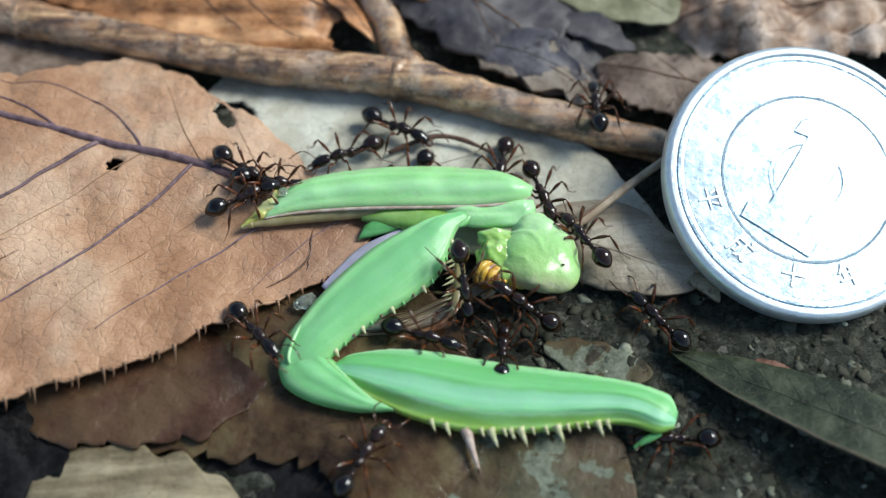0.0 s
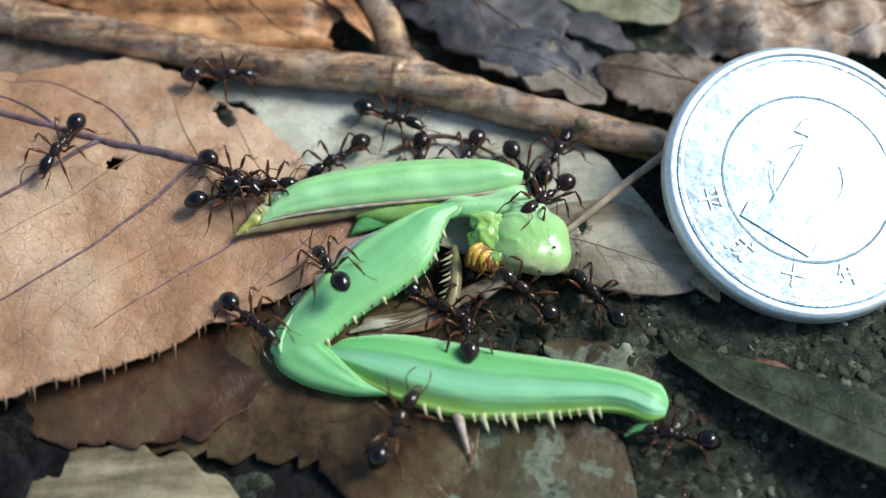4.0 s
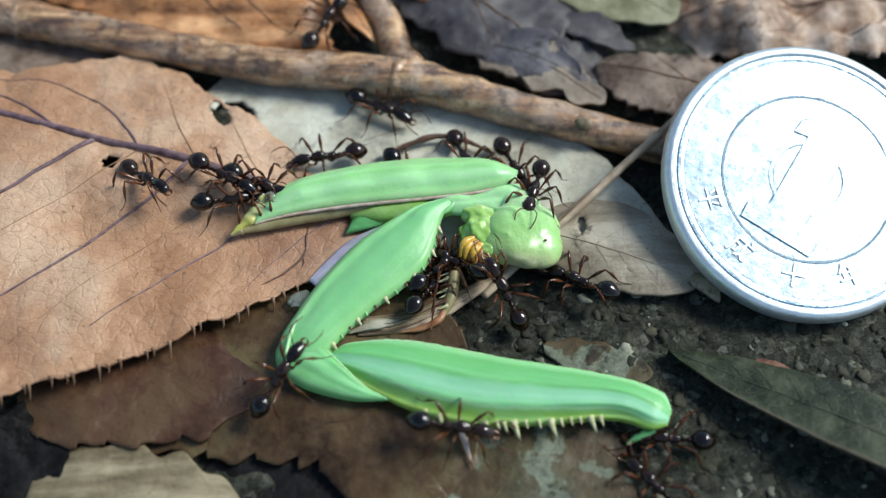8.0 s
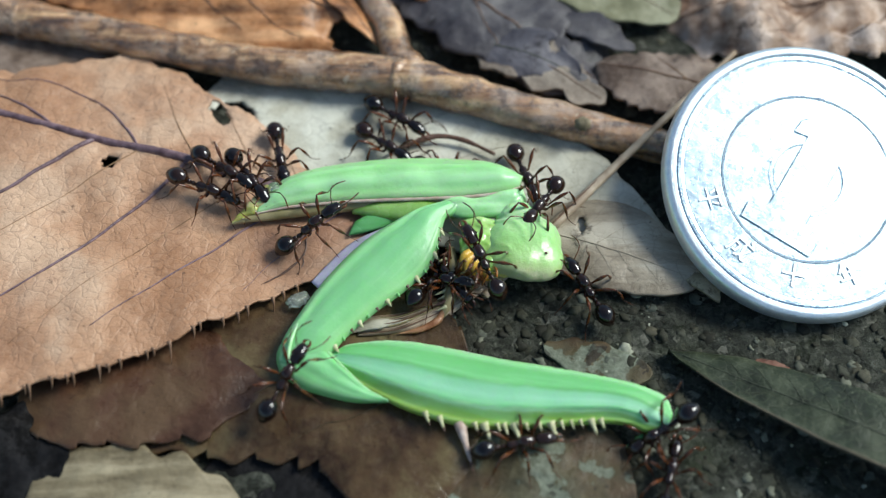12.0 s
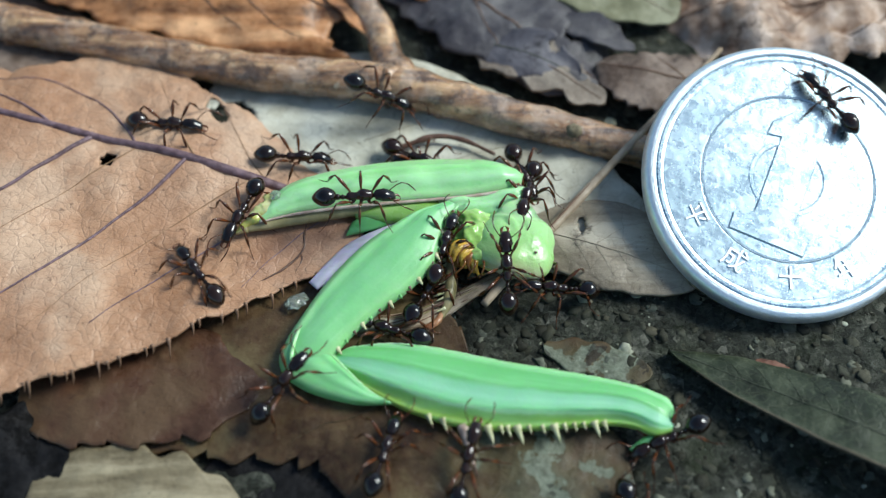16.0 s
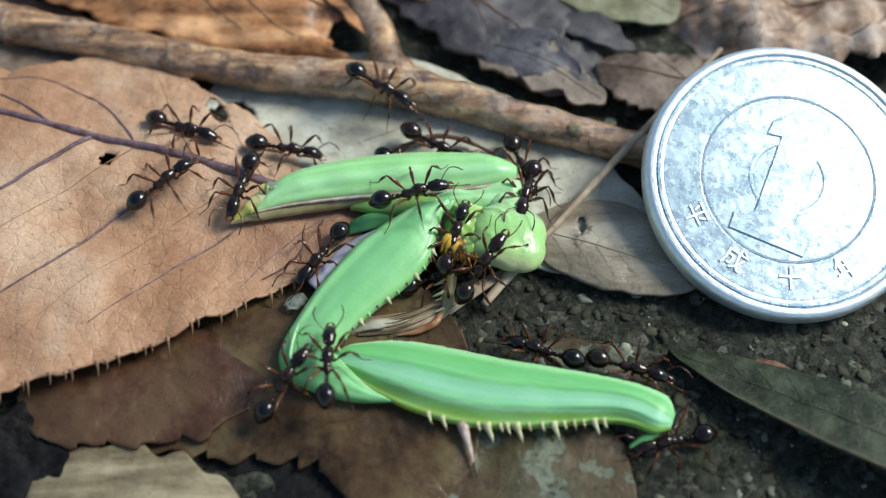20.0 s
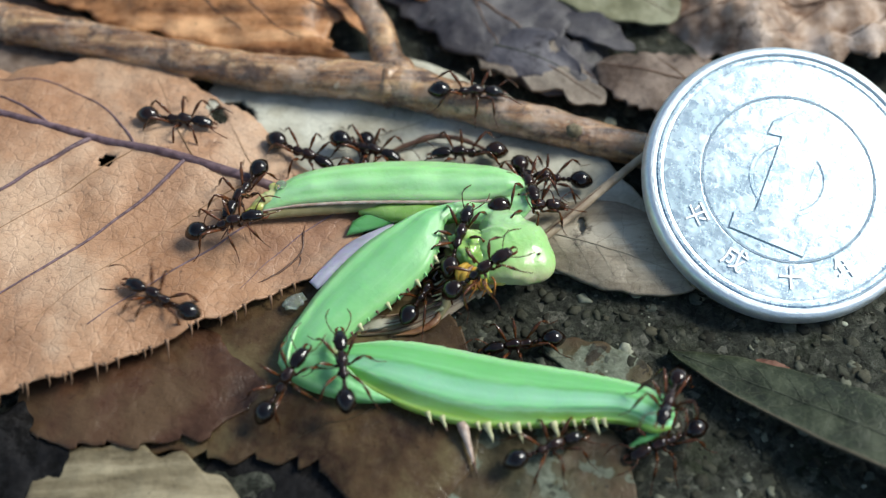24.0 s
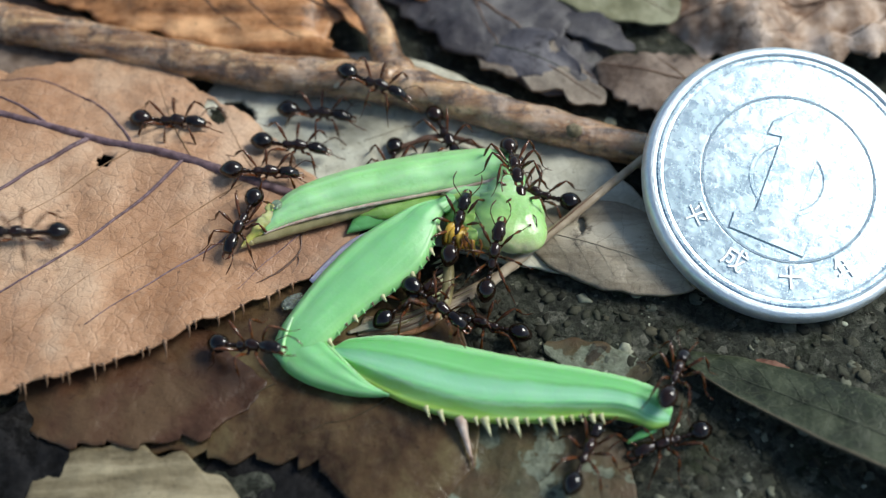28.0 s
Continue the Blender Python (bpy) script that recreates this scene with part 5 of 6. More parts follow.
def motions():
    # the coin is nudged along, and the twig under it settles
    walk(coin, [(0, coin_at(24.52, 3.17, -31, 16.3, 4.6)), (14.4, coin_at(24.52, 3.17, -31, 16.3, 4.6)), (14.75, coin_at(24.2, 3.17, -29.5, 16.3, 4.6)), (15.05, coin_at(23.3, 3.17, -22.6, 16, 4.2)), (15.3, coin_at(23.24, 3.17, -22)), (28, coin_at(23.24, 3.17, -22))])
    walk(branch, [(0, at(0, 0, 0, 0, 0)), (14.6, at(0, 0, 0, 0, 0)), (15.0, at(-0.2, 0.35, 0.1, 0, 0)), (15.3, at(-0.65, -0.6, 0, 0, 0)), (28, at(-0.65, -0.6, 0, 0, 0))])
    walk(big_leaf, [(0, at(-4.4, 1.9, 1.1, 0, 0)), (3.5, at(-4.4, 1.95, 1.1, 0, 0)), (7, at(-4.7, 2.1, 1.1, 0, 0)), (15, at(-4.8, 2.3, 1.1, 0, 0.3)), (17, at(-4.95, 2.55, 1.1, 0, 0.4)), (23, at(-4.95, 2.35, 1.1, 0, 0.3)), (28, at(-5.1, 2.3, 1.1, 0, 0.3))])
    walk(thorax, [(0, at(-13.48, 0.37, 2.5, -0.3, 6.8)), (1, at(-13.55, 0.28, 2.5, -0.3, 7.5)), (2, at(-13.69, 0.14, 2.5, -0.3, 9.2)), (3, at(-13.68, 0.05, 2.5, -0.3, 10.2)), (5.5, at(-13.97, -0.54, 2.5, -0.3, 14.3)), (7, at(-14.09, -0.54, 2.5, -0.3, 14.3)), (8, at(-14.11, -0.22, 2.5, -0.3, 12.5)), (9, at(-14.16, 0.28, 2.5, -0.3, 10.5)), (10, at(-14.24, 0.28, 2.5, -0.3, 10.5)), (11, at(-14.19, 0.6, 2.5, -0.3, 8.9)), (12, at(-14.09, 0.73, 2.5, -0.3, 8.3)), (14.5, at(-13.66, 0.28, 2.5, -0.3, 8.1)), (16, at(-13.82, -0.08, 2.5, -0.3, 11.4)), (17, at(-14.08, 0.28, 2.5, -0.3, 11.6)), (18, at(-14.06, 0.05, 2.5, -0.3, 13.0)), (20, at(-14.2, 0.73, 2.5, -0.3, 10.6)), (21, at(-14.01, 1.1, 2.5, -0.3, 7.0)), (21.5, at(-13.85, 1.1, 2.5, -0.3, 6.4)), (23.5, at(-13.69, 1.01, 2.5, -0.3, 6.0)), (25, at(-13.75, 0.82, 2.5, -0.3, 5.8)), (26, at(-13.57, 0.46, 2.5, -0.3, 7.9)), (26.5, at(-13.47, 0.28, 2.5, -0.3, 11.0)), (27, at(-13.49, -0.4, 2.5, -0.3, 14.5)), (27.5, at(-13.44, -0.98, 2.5, -0.3, 17.7)), (28, at(-13.35, -1.16, 2.5, -0.3, 18.7))])
    walk(coxa, [(0, at(1.18, 0.63, 2.8, 3.4, -137.0)), (1, at(1.07, 0.9, 2.8, 3.4, -138.0)), (2, at(0.84, 1.18, 2.8, 3.4, -137.4)), (3, at(0.76, 1.27, 2.8, 3.4, -137.7)), (5.5, at(0.31, 1.64, 2.8, 3.5, -135.1)), (6, at(0.23, 1.73, 2.8, 3.4, -134.3)), (7, at(0.15, 1.73, 2.8, 3.4, -132.4)), (8, at(0.15, 1.73, 2.8, 3.4, -132.2)), (10, at(0.19, 1.64, 2.8, 3.4, -132.2)), (12, at(0.31, 1.54, 2.8, 3.4, -132.4)), (14.5, at(0.61, 1.18, 2.8, 3.3, -132.6)), (15.5, at(0.53, 1.27, 2.8, 3.3, -132.4)), (17, at(0.15, 1.77, 2.8, 3.3, -130.4)), (20, at(0.08, 1.82, 2.8, 3.4, -130.6)), (21, at(0.23, 1.45, 2.8, 3.4, -131.6)), (25, at(0.38, 1.27, 2.8, 3.4, -132.8)), (26, at(0.38, 1.45, 2.8, 3.4, -132.4)), (26.5, at(0.31, 1.64, 2.8, 3.4, -132.8)), (27, at(0.23, 1.64, 2.8, 3.5, -133.5)), (28, at(0.15, 1.82, 2.8, 3.5, -133.6))])
    walk(femur, [(0, at(-6.19, -9.42, 1.7, -0.0, -8.3)), (1, at(-6.43, -8.78, 1.7, -0.0, -8.0)), (2, at(-6.56, -8.49, 1.7, -0.0, -8.6)), (3, at(-6.6, -8.29, 1.7, -0.0, -8.9)), (5.5, at(-6.6, -8.37, 1.7, -0.0, -10.0)), (7, at(-6.52, -8.54, 1.7, -0.0, -9.7)), (8, at(-6.44, -8.62, 1.7, -0.0, -10.1)), (12, at(-6.37, -8.7, 1.7, -0.0, -10.5)), (14.5, at(-6.21, -8.86, 1.7, -0.0, -10.5)), (17, at(-6.18, -8.86, 1.7, -0.0, -10.5)), (20, at(-6.22, -8.7, 1.7, -0.0, -10.5)), (25, at(-6.22, -8.7, 1.7, -0.0, -10.5)), (26.5, at(-6.19, -8.7, 1.7, -0.0, -10.2)), (27, at(-6.19, -8.62, 1.7, -0.0, -10.5)), (28, at(-6.31, -8.29, 1.7, -0.0, -10.9))])
    walk(head, [(0, at(5.51, -1.87, 2.0, 0.0, 0)), (1, at(5.59, -1.61, 2.0, 0.0, 0)), (2, at(5.35, -0.98, 2.0, 0.0, 0)), (3, at(5.21, -0.8, 2.0, 0.0, 0)), (5.5, at(4.62, 0.01, 2.0, 0.0, 0)), (7, at(4.51, 0.1, 2.0, 0.0, 0)), (8, at(4.43, 0.01, 2.0, 0.0, 0)), (10, at(4.27, -0.4, 2.0, 0.0, 0)), (12, at(4.44, -0.98, 2.0, 0.0, 0)), (14.5, at(4.33, -0.8, 2.0, 0.0, 0)), (16, at(3.96, -0.62, 2.0, 0.0, -8)), (17, at(3.51, -0.08, 2.0, 0.0, -8)), (20, at(3.44, -0.03, 2.0, 0.0, -8)), (21, at(3.64, -1.25, 2.0, 0.0, 12)), (25, at(3.74, -1.56, 2.0, 0.0, 12)), (26, at(3.75, -1.16, 2.0, 0.0, 12)), (26.5, at(3.73, -0.4, 2.0, 0.0, 0)), (27, at(3.67, 0.15, 2.0, 0.0, 0)), (28, at(3.46, 1.2, 2.0, 0.0, 0))])
    walk(far_leg, [(0, at(-3.03, 0.44, 1.9, 0.0, 0)), (3, at(-3.42, 0.76, 1.9, 0.0, 0)), (8, at(-3.88, 0.9, 1.9, 0.0, 0)), (14.5, at(-3.61, 0.67, 1.9, 0.0, 0)), (17, at(-4.0, 0.76, 1.9, 0.0, 0)), (25, at(-3.84, 0.76, 1.9, 0.0, 0)), (28, at(-3.85, 0.9, 1.9, 0.0, 0))])
    walk(far_tibia, [(0, at(0.41, -4.34, 1.0, 0.0, 0)), (3, at(0.23, -4.13, 1.0, 0.0, 0)), (8, at(0.04, -4.13, 1.0, 0.0, 0)), (17, at(-0.15, -4.34, 1.0, 0.0, 0)), (28, at(-0.34, -4.34, 1.0, 0.0, 0))])
    walk(straw, [(0, at(2.94, -3.85, 0.9, -3.2, 37.8)), (3.5, at(2.94, -3.85, 0.9, -3.2, 38.1)), (5.5, at(2.94, -3.72, 0.9, -2.8, 43.4)), (8, at(2.94, -3.72, 0.9, -2.8, 43.8)), (9, at(2.94, -3.72, 0.9, -1.9, 45.9)), (12.5, at(2.94, -3.72, 0.9, -1.9, 45.8)), (14.5, at(2.68, -3.72, 0.9, -1.9, 47.7)), (15.2, at(2.98, -4.32, 0.9, -1.9, 48.6)), (16, at(2.9, -4.32, 0.9, -1.9, 48.6)), (21, at(2.9, -4.32, 0.9, -1.9, 48.6)), (23.5, at(2.49, -3.72, 0.9, -3.3, 40.8)), (28, at(2.49, -3.72, 0.9, -3.4, 40.1))])
    walk(ants[0], [(0, at(6.75, 3.80, 1.70, -3, -73)), (1, at(6.53, 4.46, 1.61, 1, -66)), (2, at(6.19, 4.97, 1.64, 1, -63)), (3, at(5.94, 5.17, 1.64, 1, -65)), (5.5, at(5.31, 5.96, 1.68, 1, -63)), (8, at(5.03, 5.84, 1.68, 1, -64)), (11, at(5.68, 5.58, 1.64, 1, -69)), (14.5, at(5.57, 4.04, 2.91, -29, -81)), (17, at(5.47, 5.82, 1.67, 1, -70)), (20, at(5.51, 6.03, 1.68, 0, -72)), (21, at(5.65, 5.34, 1.63, 1, -70)), (25, at(5.71, 4.15, 2.96, -31, -82)), (26, at(5.58, 4.35, 3.01, -32, -83)), (27, at(5.08, 4.28, 4.36, -25, -82)), (28, at(4.71, 4.17, 4.74, -26, -84))])
    walk(ants[1], [(0, at(9.50, -0.71, 2.45, 6, 123)), (1, at(8.78, 1.67, 2.07, 11, 151)), (2, at(8.09, 2.56, 2.70, -12, 215)), (3, at(7.41, 2.31, 2.70, -12, 223)), (3.5, at(7.35, 2.38, 2.70, -12, 220)), (5.5, at(6.54, 3.62, 2.70, -12, 252)), (8, at(6.32, 3.36, 2.70, -12, 254)), (9, at(6.39, 3.22, 2.70, -12, 251)), (11, at(6.09, 2.63, 2.70, -12, 250)), (12, at(6.83, 2.19, 2.70, -12, 239)), (14.5, at(6.80, 2.42, 2.70, -12, 243)), (15.5, at(6.03, 3.10, 2.70, -12, 256)), (17, at(5.79, 3.31, 2.70, -12, 256)), (20, at(5.81, 3.34, 2.70, -12, 256)), (21, at(6.03, 3.34, 1.57, 1, 259)), (23, at(5.82, 2.51, 2.14, 6, 324)), (25, at(5.60, 1.68, 2.70, 12, 389)), (26.5, at(5.41, 2.59, 2.70, 4, 332)), (28, at(5.22, 3.50, 2.70, -4, 274))])
    walk(ants[2], [(0, at(29.43, 25.36, 4.28, 7, 142)), (20, at(24.93, 27.44, 2.29, 29, 114)), (21.5, at(19.57, 19.07, 1.95, 21, 185)), (22.5, at(13.08, 9.50, 3.04, -8, 232)), (23.5, at(7.97, 5.29, 1.63, 1, 193)), (24, at(7.75, 4.86, 1.63, 0, 174)), (25, at(7.98, 4.27, 1.61, 1, 183)), (26, at(7.76, 2.05, 3.45, -5, 187)), (27, at(7.52, 2.53, 2.34, 16, 142)), (28, at(7.00, 3.42, 1.59, 1, 162))])
    walk(ants[3], [(0, at(-13.67, 4.61, 3.11, 5, -34)), (1, at(-13.87, 4.32, 3.33, 0, -42)), (2, at(-14.36, 4.18, 3.42, 2, -37)), (3, at(-14.46, 4.17, 3.43, 1, -38)), (5.5, at(-14.79, 3.67, 3.63, 6, -31)), (7, at(-14.87, 3.75, 3.62, 6, -32)), (8, at(-15.02, 3.78, 3.64, 5, -28)), (9, at(-15.04, 3.94, 3.65, 3, -31)), (11, at(-15.24, 4.42, 3.52, 1, -33)), (12, at(-15.13, 4.43, 3.50, 1, -34)), (12.5, at(-14.49, 5.23, 3.18, 6, -29)), (14.5, at(-12.12, 6.02, 2.32, 5, -41)), (15.5, at(-11.64, 6.44, 2.14, 8, -14)), (16, at(-10.55, 6.49, 1.96, 11, 3)), (17, at(-11.70, 6.70, 2.12, 9, 0)), (18, at(-12.01, 6.30, 2.26, 3, -37)), (19, at(-12.27, 6.63, 2.28, 3, -44)), (20, at(-11.24, 7.18, 2.04, 12, -4)), (21, at(-10.88, 7.06, 1.97, 8, 4)), (24, at(-10.18, 7.14, 1.70, 2, -28)), (25, at(-10.61, 6.29, 1.84, 7, 4)), (26, at(-12.64, 6.08, 2.45, 9, -3)), (27, at(-12.93, 4.54, 2.75, 10, 7)), (28, at(-12.67, 4.73, 2.62, 10, 4))])
    walk(ants[4], [(0, at(-13.57, 2.27, 3.06, -2, 26)), (1, at(-14.10, 2.37, 3.15, -2, 27)), (2, at(-14.72, 2.18, 3.03, 2, 22)), (3, at(-14.75, 2.60, 3.08, 3, 16)), (5.5, at(-14.96, 2.17, 3.03, 2, 19)), (7, at(-14.94, 2.28, 3.01, 2, 23)), (8, at(-14.37, 2.12, 3.00, 3, 9)), (8.5, at(-13.32, 0.91, 3.77, -15, -14)), (9, at(-11.85, 0.45, 4.52, -22, 3)), (9.5, at(-10.46, -0.10, 3.69, -19, 10)), (10, at(-8.48, -0.41, 3.04, -14, 27)), (11, at(-9.71, -1.24, 2.66, -8, 56)), (12, at(-9.00, -0.53, 3.39, -24, 30)), (12.5, at(-8.80, -0.19, 3.39, -21, 26)), (14.5, at(-5.99, 0.60, 4.61, -6, 10)), (16, at(-5.90, 1.07, 4.88, 1, 3)), (17, at(-6.27, 1.82, 5.03, 2, -3)), (18, at(-5.58, 2.04, 5.12, 0, 3)), (19, at(-4.67, 1.46, 4.63, 7, 2)), (20, at(-2.29, 1.61, 4.49, -6, 13)), (21, at(-0.86, 1.44, 4.57, -14, 28)), (21.5, at(-1.03, 2.03, 5.12, -9, 49)), (22.5, at(-1.90, 4.87, 3.49, 35, 83)), (23.5, at(-3.44, 6.91, 2.26, -1, 53)), (23.75, at(-4.51, 7.18, 2.00, -1, 15)), (24, at(-5.58, 7.45, 1.74, -0, -22)), (24.5, at(-6.20, 7.51, 1.72, 0, -75)), (25, at(-6.83, 7.56, 1.70, 1, -128)), (26, at(-7.42, 7.33, 1.68, 0, -90)), (27, at(-8.74, 7.01, 1.60, 1, -133)), (27.5, at(-9.83, 7.27, 1.77, 4, -69)), (28, at(-10.92, 7.52, 1.95, 7, -4))])
    walk(ants[5], [(0, at(-31.16, -5.06, 3.71, -4, 45)), (0.5, at(-21.35, 0.83, 3.39, -2, 53)), (1, at(-19.76, 4.24, 3.73, -2, 49)), (1.5, at(-21.33, 4.55, 3.72, 2, 68)), (2, at(-23.01, 8.56, 3.43, 4, 80)), (2.5, at(-21.71, 11.54, 3.23, -1, 14)), (3, at(-16.86, 12.85, 2.82, 18, 3)), (3.5, at(-16.12, 13.18, 3.30, -9, -8)), (4.5, at(-16.38, 11.98, 2.85, 17, 15)), (5.5, at(-16.03, 7.50, 3.28, 1, -45)), (6, at(-15.66, 8.06, 3.11, 9, -11)), (7, at(-16.67, 8.06, 3.33, 4, -23)), (7.5, at(-19.45, 6.06, 3.79, -2, -31)), (8, at(-20.38, 3.59, 3.58, -21, -42)), (8.5, at(-18.36, 1.66, 3.18, 4, -18)), (9, at(-17.51, 1.20, 3.10, 3, -11)), (10, at(-16.20, 2.33, 3.20, 7, -20)), (11, at(-16.46, 2.23, 3.19, 6, -15)), (12, at(-16.31, 2.92, 3.33, 8, -21)), (12.5, at(-16.52, 2.32, 3.22, 6, -19)), (14.5, at(-16.91, 0.79, 3.01, 1, -6)), (15, at(-16.97, 0.95, 3.04, 2, -7)), (15.5, at(-15.51, -0.41, 2.80, 2, -12)), (15.62, at(-15.41, -1.24, 2.73, 1, 53)), (15.75, at(-15.31, -2.06, 2.67, -1, 118)), (16, at(-15.94, -3.70, 2.85, -2, 128)), (16.25, at(-18.47, -4.00, 3.08, -6, 176)), (16.5, at(-21.00, -4.30, 3.32, -9, 224)), (17, at(-25.04, -8.38, 3.41, 7, 234)), (17.5, at(-30.04, -11.56, 3.47, -2, 227)), (18.5, at(-35.03, -13.22, 2.13, 37, 195)), (28, at(-35.33, -13.41, 2.13, 37, 194))])
    walk(ants[6], [(0, at(-11.10, 35.67, 0.76, -3, -140)), (1, at(-14.58, 25.17, 3.87, -13, -117)), (1.5, at(-16.26, 14.34, 4.44, -8, -128)), (1.75, at(-17.61, 12.06, 3.88, -4, -166)), (2, at(-18.96, 9.79, 3.32, -1, -205)), (2.5, at(-20.97, 11.01, 3.24, 2, -206)), (3, at(-22.24, 10.23, 3.24, 2, -210)), (3.25, at(-23.63, 9.39, 3.38, -1, -152)), (3.5, at(-25.01, 8.55, 3.52, -5, -95)), (4.2, at(-26.86, 5.30, 4.01, 1, -124)), (5, at(-33.07, 3.29, 3.83, 3, -157)), (6, at(-38.35, 2.86, 3.78, -2, -150)), (28, at(-38.68, 2.64, 3.76, -2, -150))])
    walk(ants[7], [(0, at(-12.04, -7.88, 3.08, -10, -51)), (1, at(-12.33, -7.38, 3.35, -12, -46)), (2, at(-12.44, -7.40, 3.36, -12, -45)), (3, at(-12.54, -7.16, 3.41, -11, -43)), (3.5, at(-12.51, -7.25, 3.41, -12, -42)), (5.5, at(-12.01, -6.62, 3.28, -13, -56)), (6, at(-11.84, -6.84, 3.30, -14, -56)), (6.5, at(-11.91, -8.97, 3.20, -22, -31)), (7, at(-10.97, -10.83, 3.08, -20, 10)), (8, at(-10.20, -11.58, 3.32, -21, 55)), (10, at(-9.99, -11.65, 3.46, -22, 58)), (12, at(-9.86, -11.85, 3.43, -21, 59)), (14.5, at(-9.88, -12.12, 3.04, -21, 59)), (16, at(-10.12, -12.01, 3.02, -21, 51)), (17, at(-10.12, -11.97, 3.05, -21, 48)), (20, at(-9.95, -11.84, 3.10, -20, 55)), (25, at(-9.98, -11.88, 3.06, -21, 56)), (26, at(-10.04, -11.84, 3.05, -22, 55)), (26.5, at(-11.05, -10.34, 3.17, -19, 8)), (27, at(-12.38, -7.66, 3.19, -15, -38)), (27.5, at(-12.53, -8.38, 3.13, -18, -27)), (28, at(-12.58, -9.07, 3.11, -21, -15))])
    walk(ants[8], [(0, at(14.60, -14.41, 0.88, -2, -180)), (2, at(14.86, -14.43, 0.88, -2, -187)), (3.5, at(14.70, -14.19, 0.89, -3, -189)), (5.5, at(14.52, -14.29, 0.90, -4, -196)), (7, at(14.53, -14.61, 0.86, -3, -192)), (8, at(14.26, -14.41, 0.88, -3, -183)), (8.5, at(13.93, -14.08, 0.86, -4, -171)), (9, at(13.36, -14.39, 2.08, 30, -175)), (11, at(13.52, -14.46, 2.17, 23, -160)), (12, at(13.38, -14.43, 2.19, 35, -157)), (14.5, at(14.02, -14.10, 0.82, -4, -150)), (17, at(13.93, -14.93, 1.97, 29, -166)), (20, at(14.45, -14.50, 0.83, -3, -167)), (21, at(13.63, -14.77, 2.11, 21, -166)), (25, at(14.15, -14.53, 0.84, -4, -155)), (28, at(14.30, -14.49, 0.84, -4, -160))])
    walk(ants[9], [(0, at(-4.97, -16.32, 2.08, -2, 59)), (0.5, at(-3.82, -15.97, 2.04, -0, 40)), (1, at(-2.80, -15.51, 2.07, 0, 27)), (2, at(-2.09, -14.79, 2.07, -1, 21)), (2.5, at(-2.70, -14.91, 2.78, -17, 38)), (3, at(-3.43, -14.67, 2.79, -19, 62)), (3.5, at(-3.42, -14.46, 2.80, -19, 64)), (5.5, at(-0.65, -15.28, 2.05, 0, 27)), (6, at(-0.62, -14.96, 2.54, -13, 20)), (7, at(-0.05, -14.40, 2.07, 1, -5)), (8, at(0.46, -14.47, 2.95, 6, -7)), (9, at(1.60, -15.09, 1.99, 6, 6)), (10, at(1.57, -15.23, 2.78, -14, 13)), (11, at(3.31, -15.22, 1.85, 2, 24)), (12, at(4.37, -15.16, 1.76, -1, 11)), (12.5, at(4.72, -15.40, 2.86, -22, 14)), (13.5, at(5.73, -15.81, 2.74, -26, 51)), (14.5, at(6.70, -16.02, 2.81, -29, 93)), (15, at(2.72, -16.55, 2.30, -18, 108)), (15.5, at(3.43, -16.74, 2.35, -19, 84)), (16, at(1.39, -16.78, 2.24, -20, 75)), (17, at(3.01, -16.50, 2.44, -14, 93)), (17.5, at(3.13, -19.28, 1.83, 1, 91)), (18.5, at(3.19, -23.81, 1.75, -10, 93)), (28, at(3.19, -24.14, 1.75, -10, 93))])
    walk(ants[10], [(0, at(-8.71, -23.03, 0.79, -2, 27)), (13, at(-8.71, -23.03, 0.79, -2, 27)), (14, at(-4.82, -19.15, 1.95, -2, 27)), (14.5, at(-2.42, -17.43, 1.97, -1, 16)), (15, at(-3.06, -16.38, 1.50, -2, 74)), (15.5, at(-3.03, -17.04, 1.98, -2, 63)), (16, at(-3.60, -16.01, 2.04, -2, 73)), (16.5, at(-4.93, -14.75, 2.84, -22, 91)), (17, at(-5.78, -13.62, 2.81, -18, 94)), (18, at(-6.28, -12.19, 3.78, -1, 102)), (19, at(-6.88, -10.89, 3.90, -3, 85)), (20, at(-7.11, -10.95, 3.91, -5, 89)), (21, at(-6.72, -11.91, 3.84, -15, 100)), (24, at(-6.15, -11.13, 3.62, -7, 97)), (24.5, at(-6.16, -10.56, 3.79, 1, 71)), (25, at(-6.25, -9.21, 3.77, 22, 42)), (25.5, at(-4.40, -7.84, 3.90, 30, 7)), (26, at(-3.40, -7.23, 3.54, 28, -5)), (27, at(-3.02, -7.39, 3.18, 20, -10)), (27.5, at(-1.94, -6.97, 3.24, 15, -13)), (28, at(-0.61, -5.53, 2.33, 2, -40))])
    walk(ants[11], [(0, at(5.06, -23.65, 1.76, 0, 166)), (17, at(1.84, -21.98, 1.72, 2, 152)), (17.5, at(-3.47, -19.96, 1.79, -6, 156)), (18, at(-9.30, -17.52, 1.85, 11, 190)), (18.5, at(-19.02, -16.69, 1.77, -2, 173)), (19, at(-24.25, -14.13, 1.93, -1, 169)), (19.5, at(-30.14, -13.41, 1.49, 12, 171)), (20.5, at(-35.38, -13.12, 0.84, 1, 176)), (28, at(-35.57, -13.11, 0.83, 1, 176))])
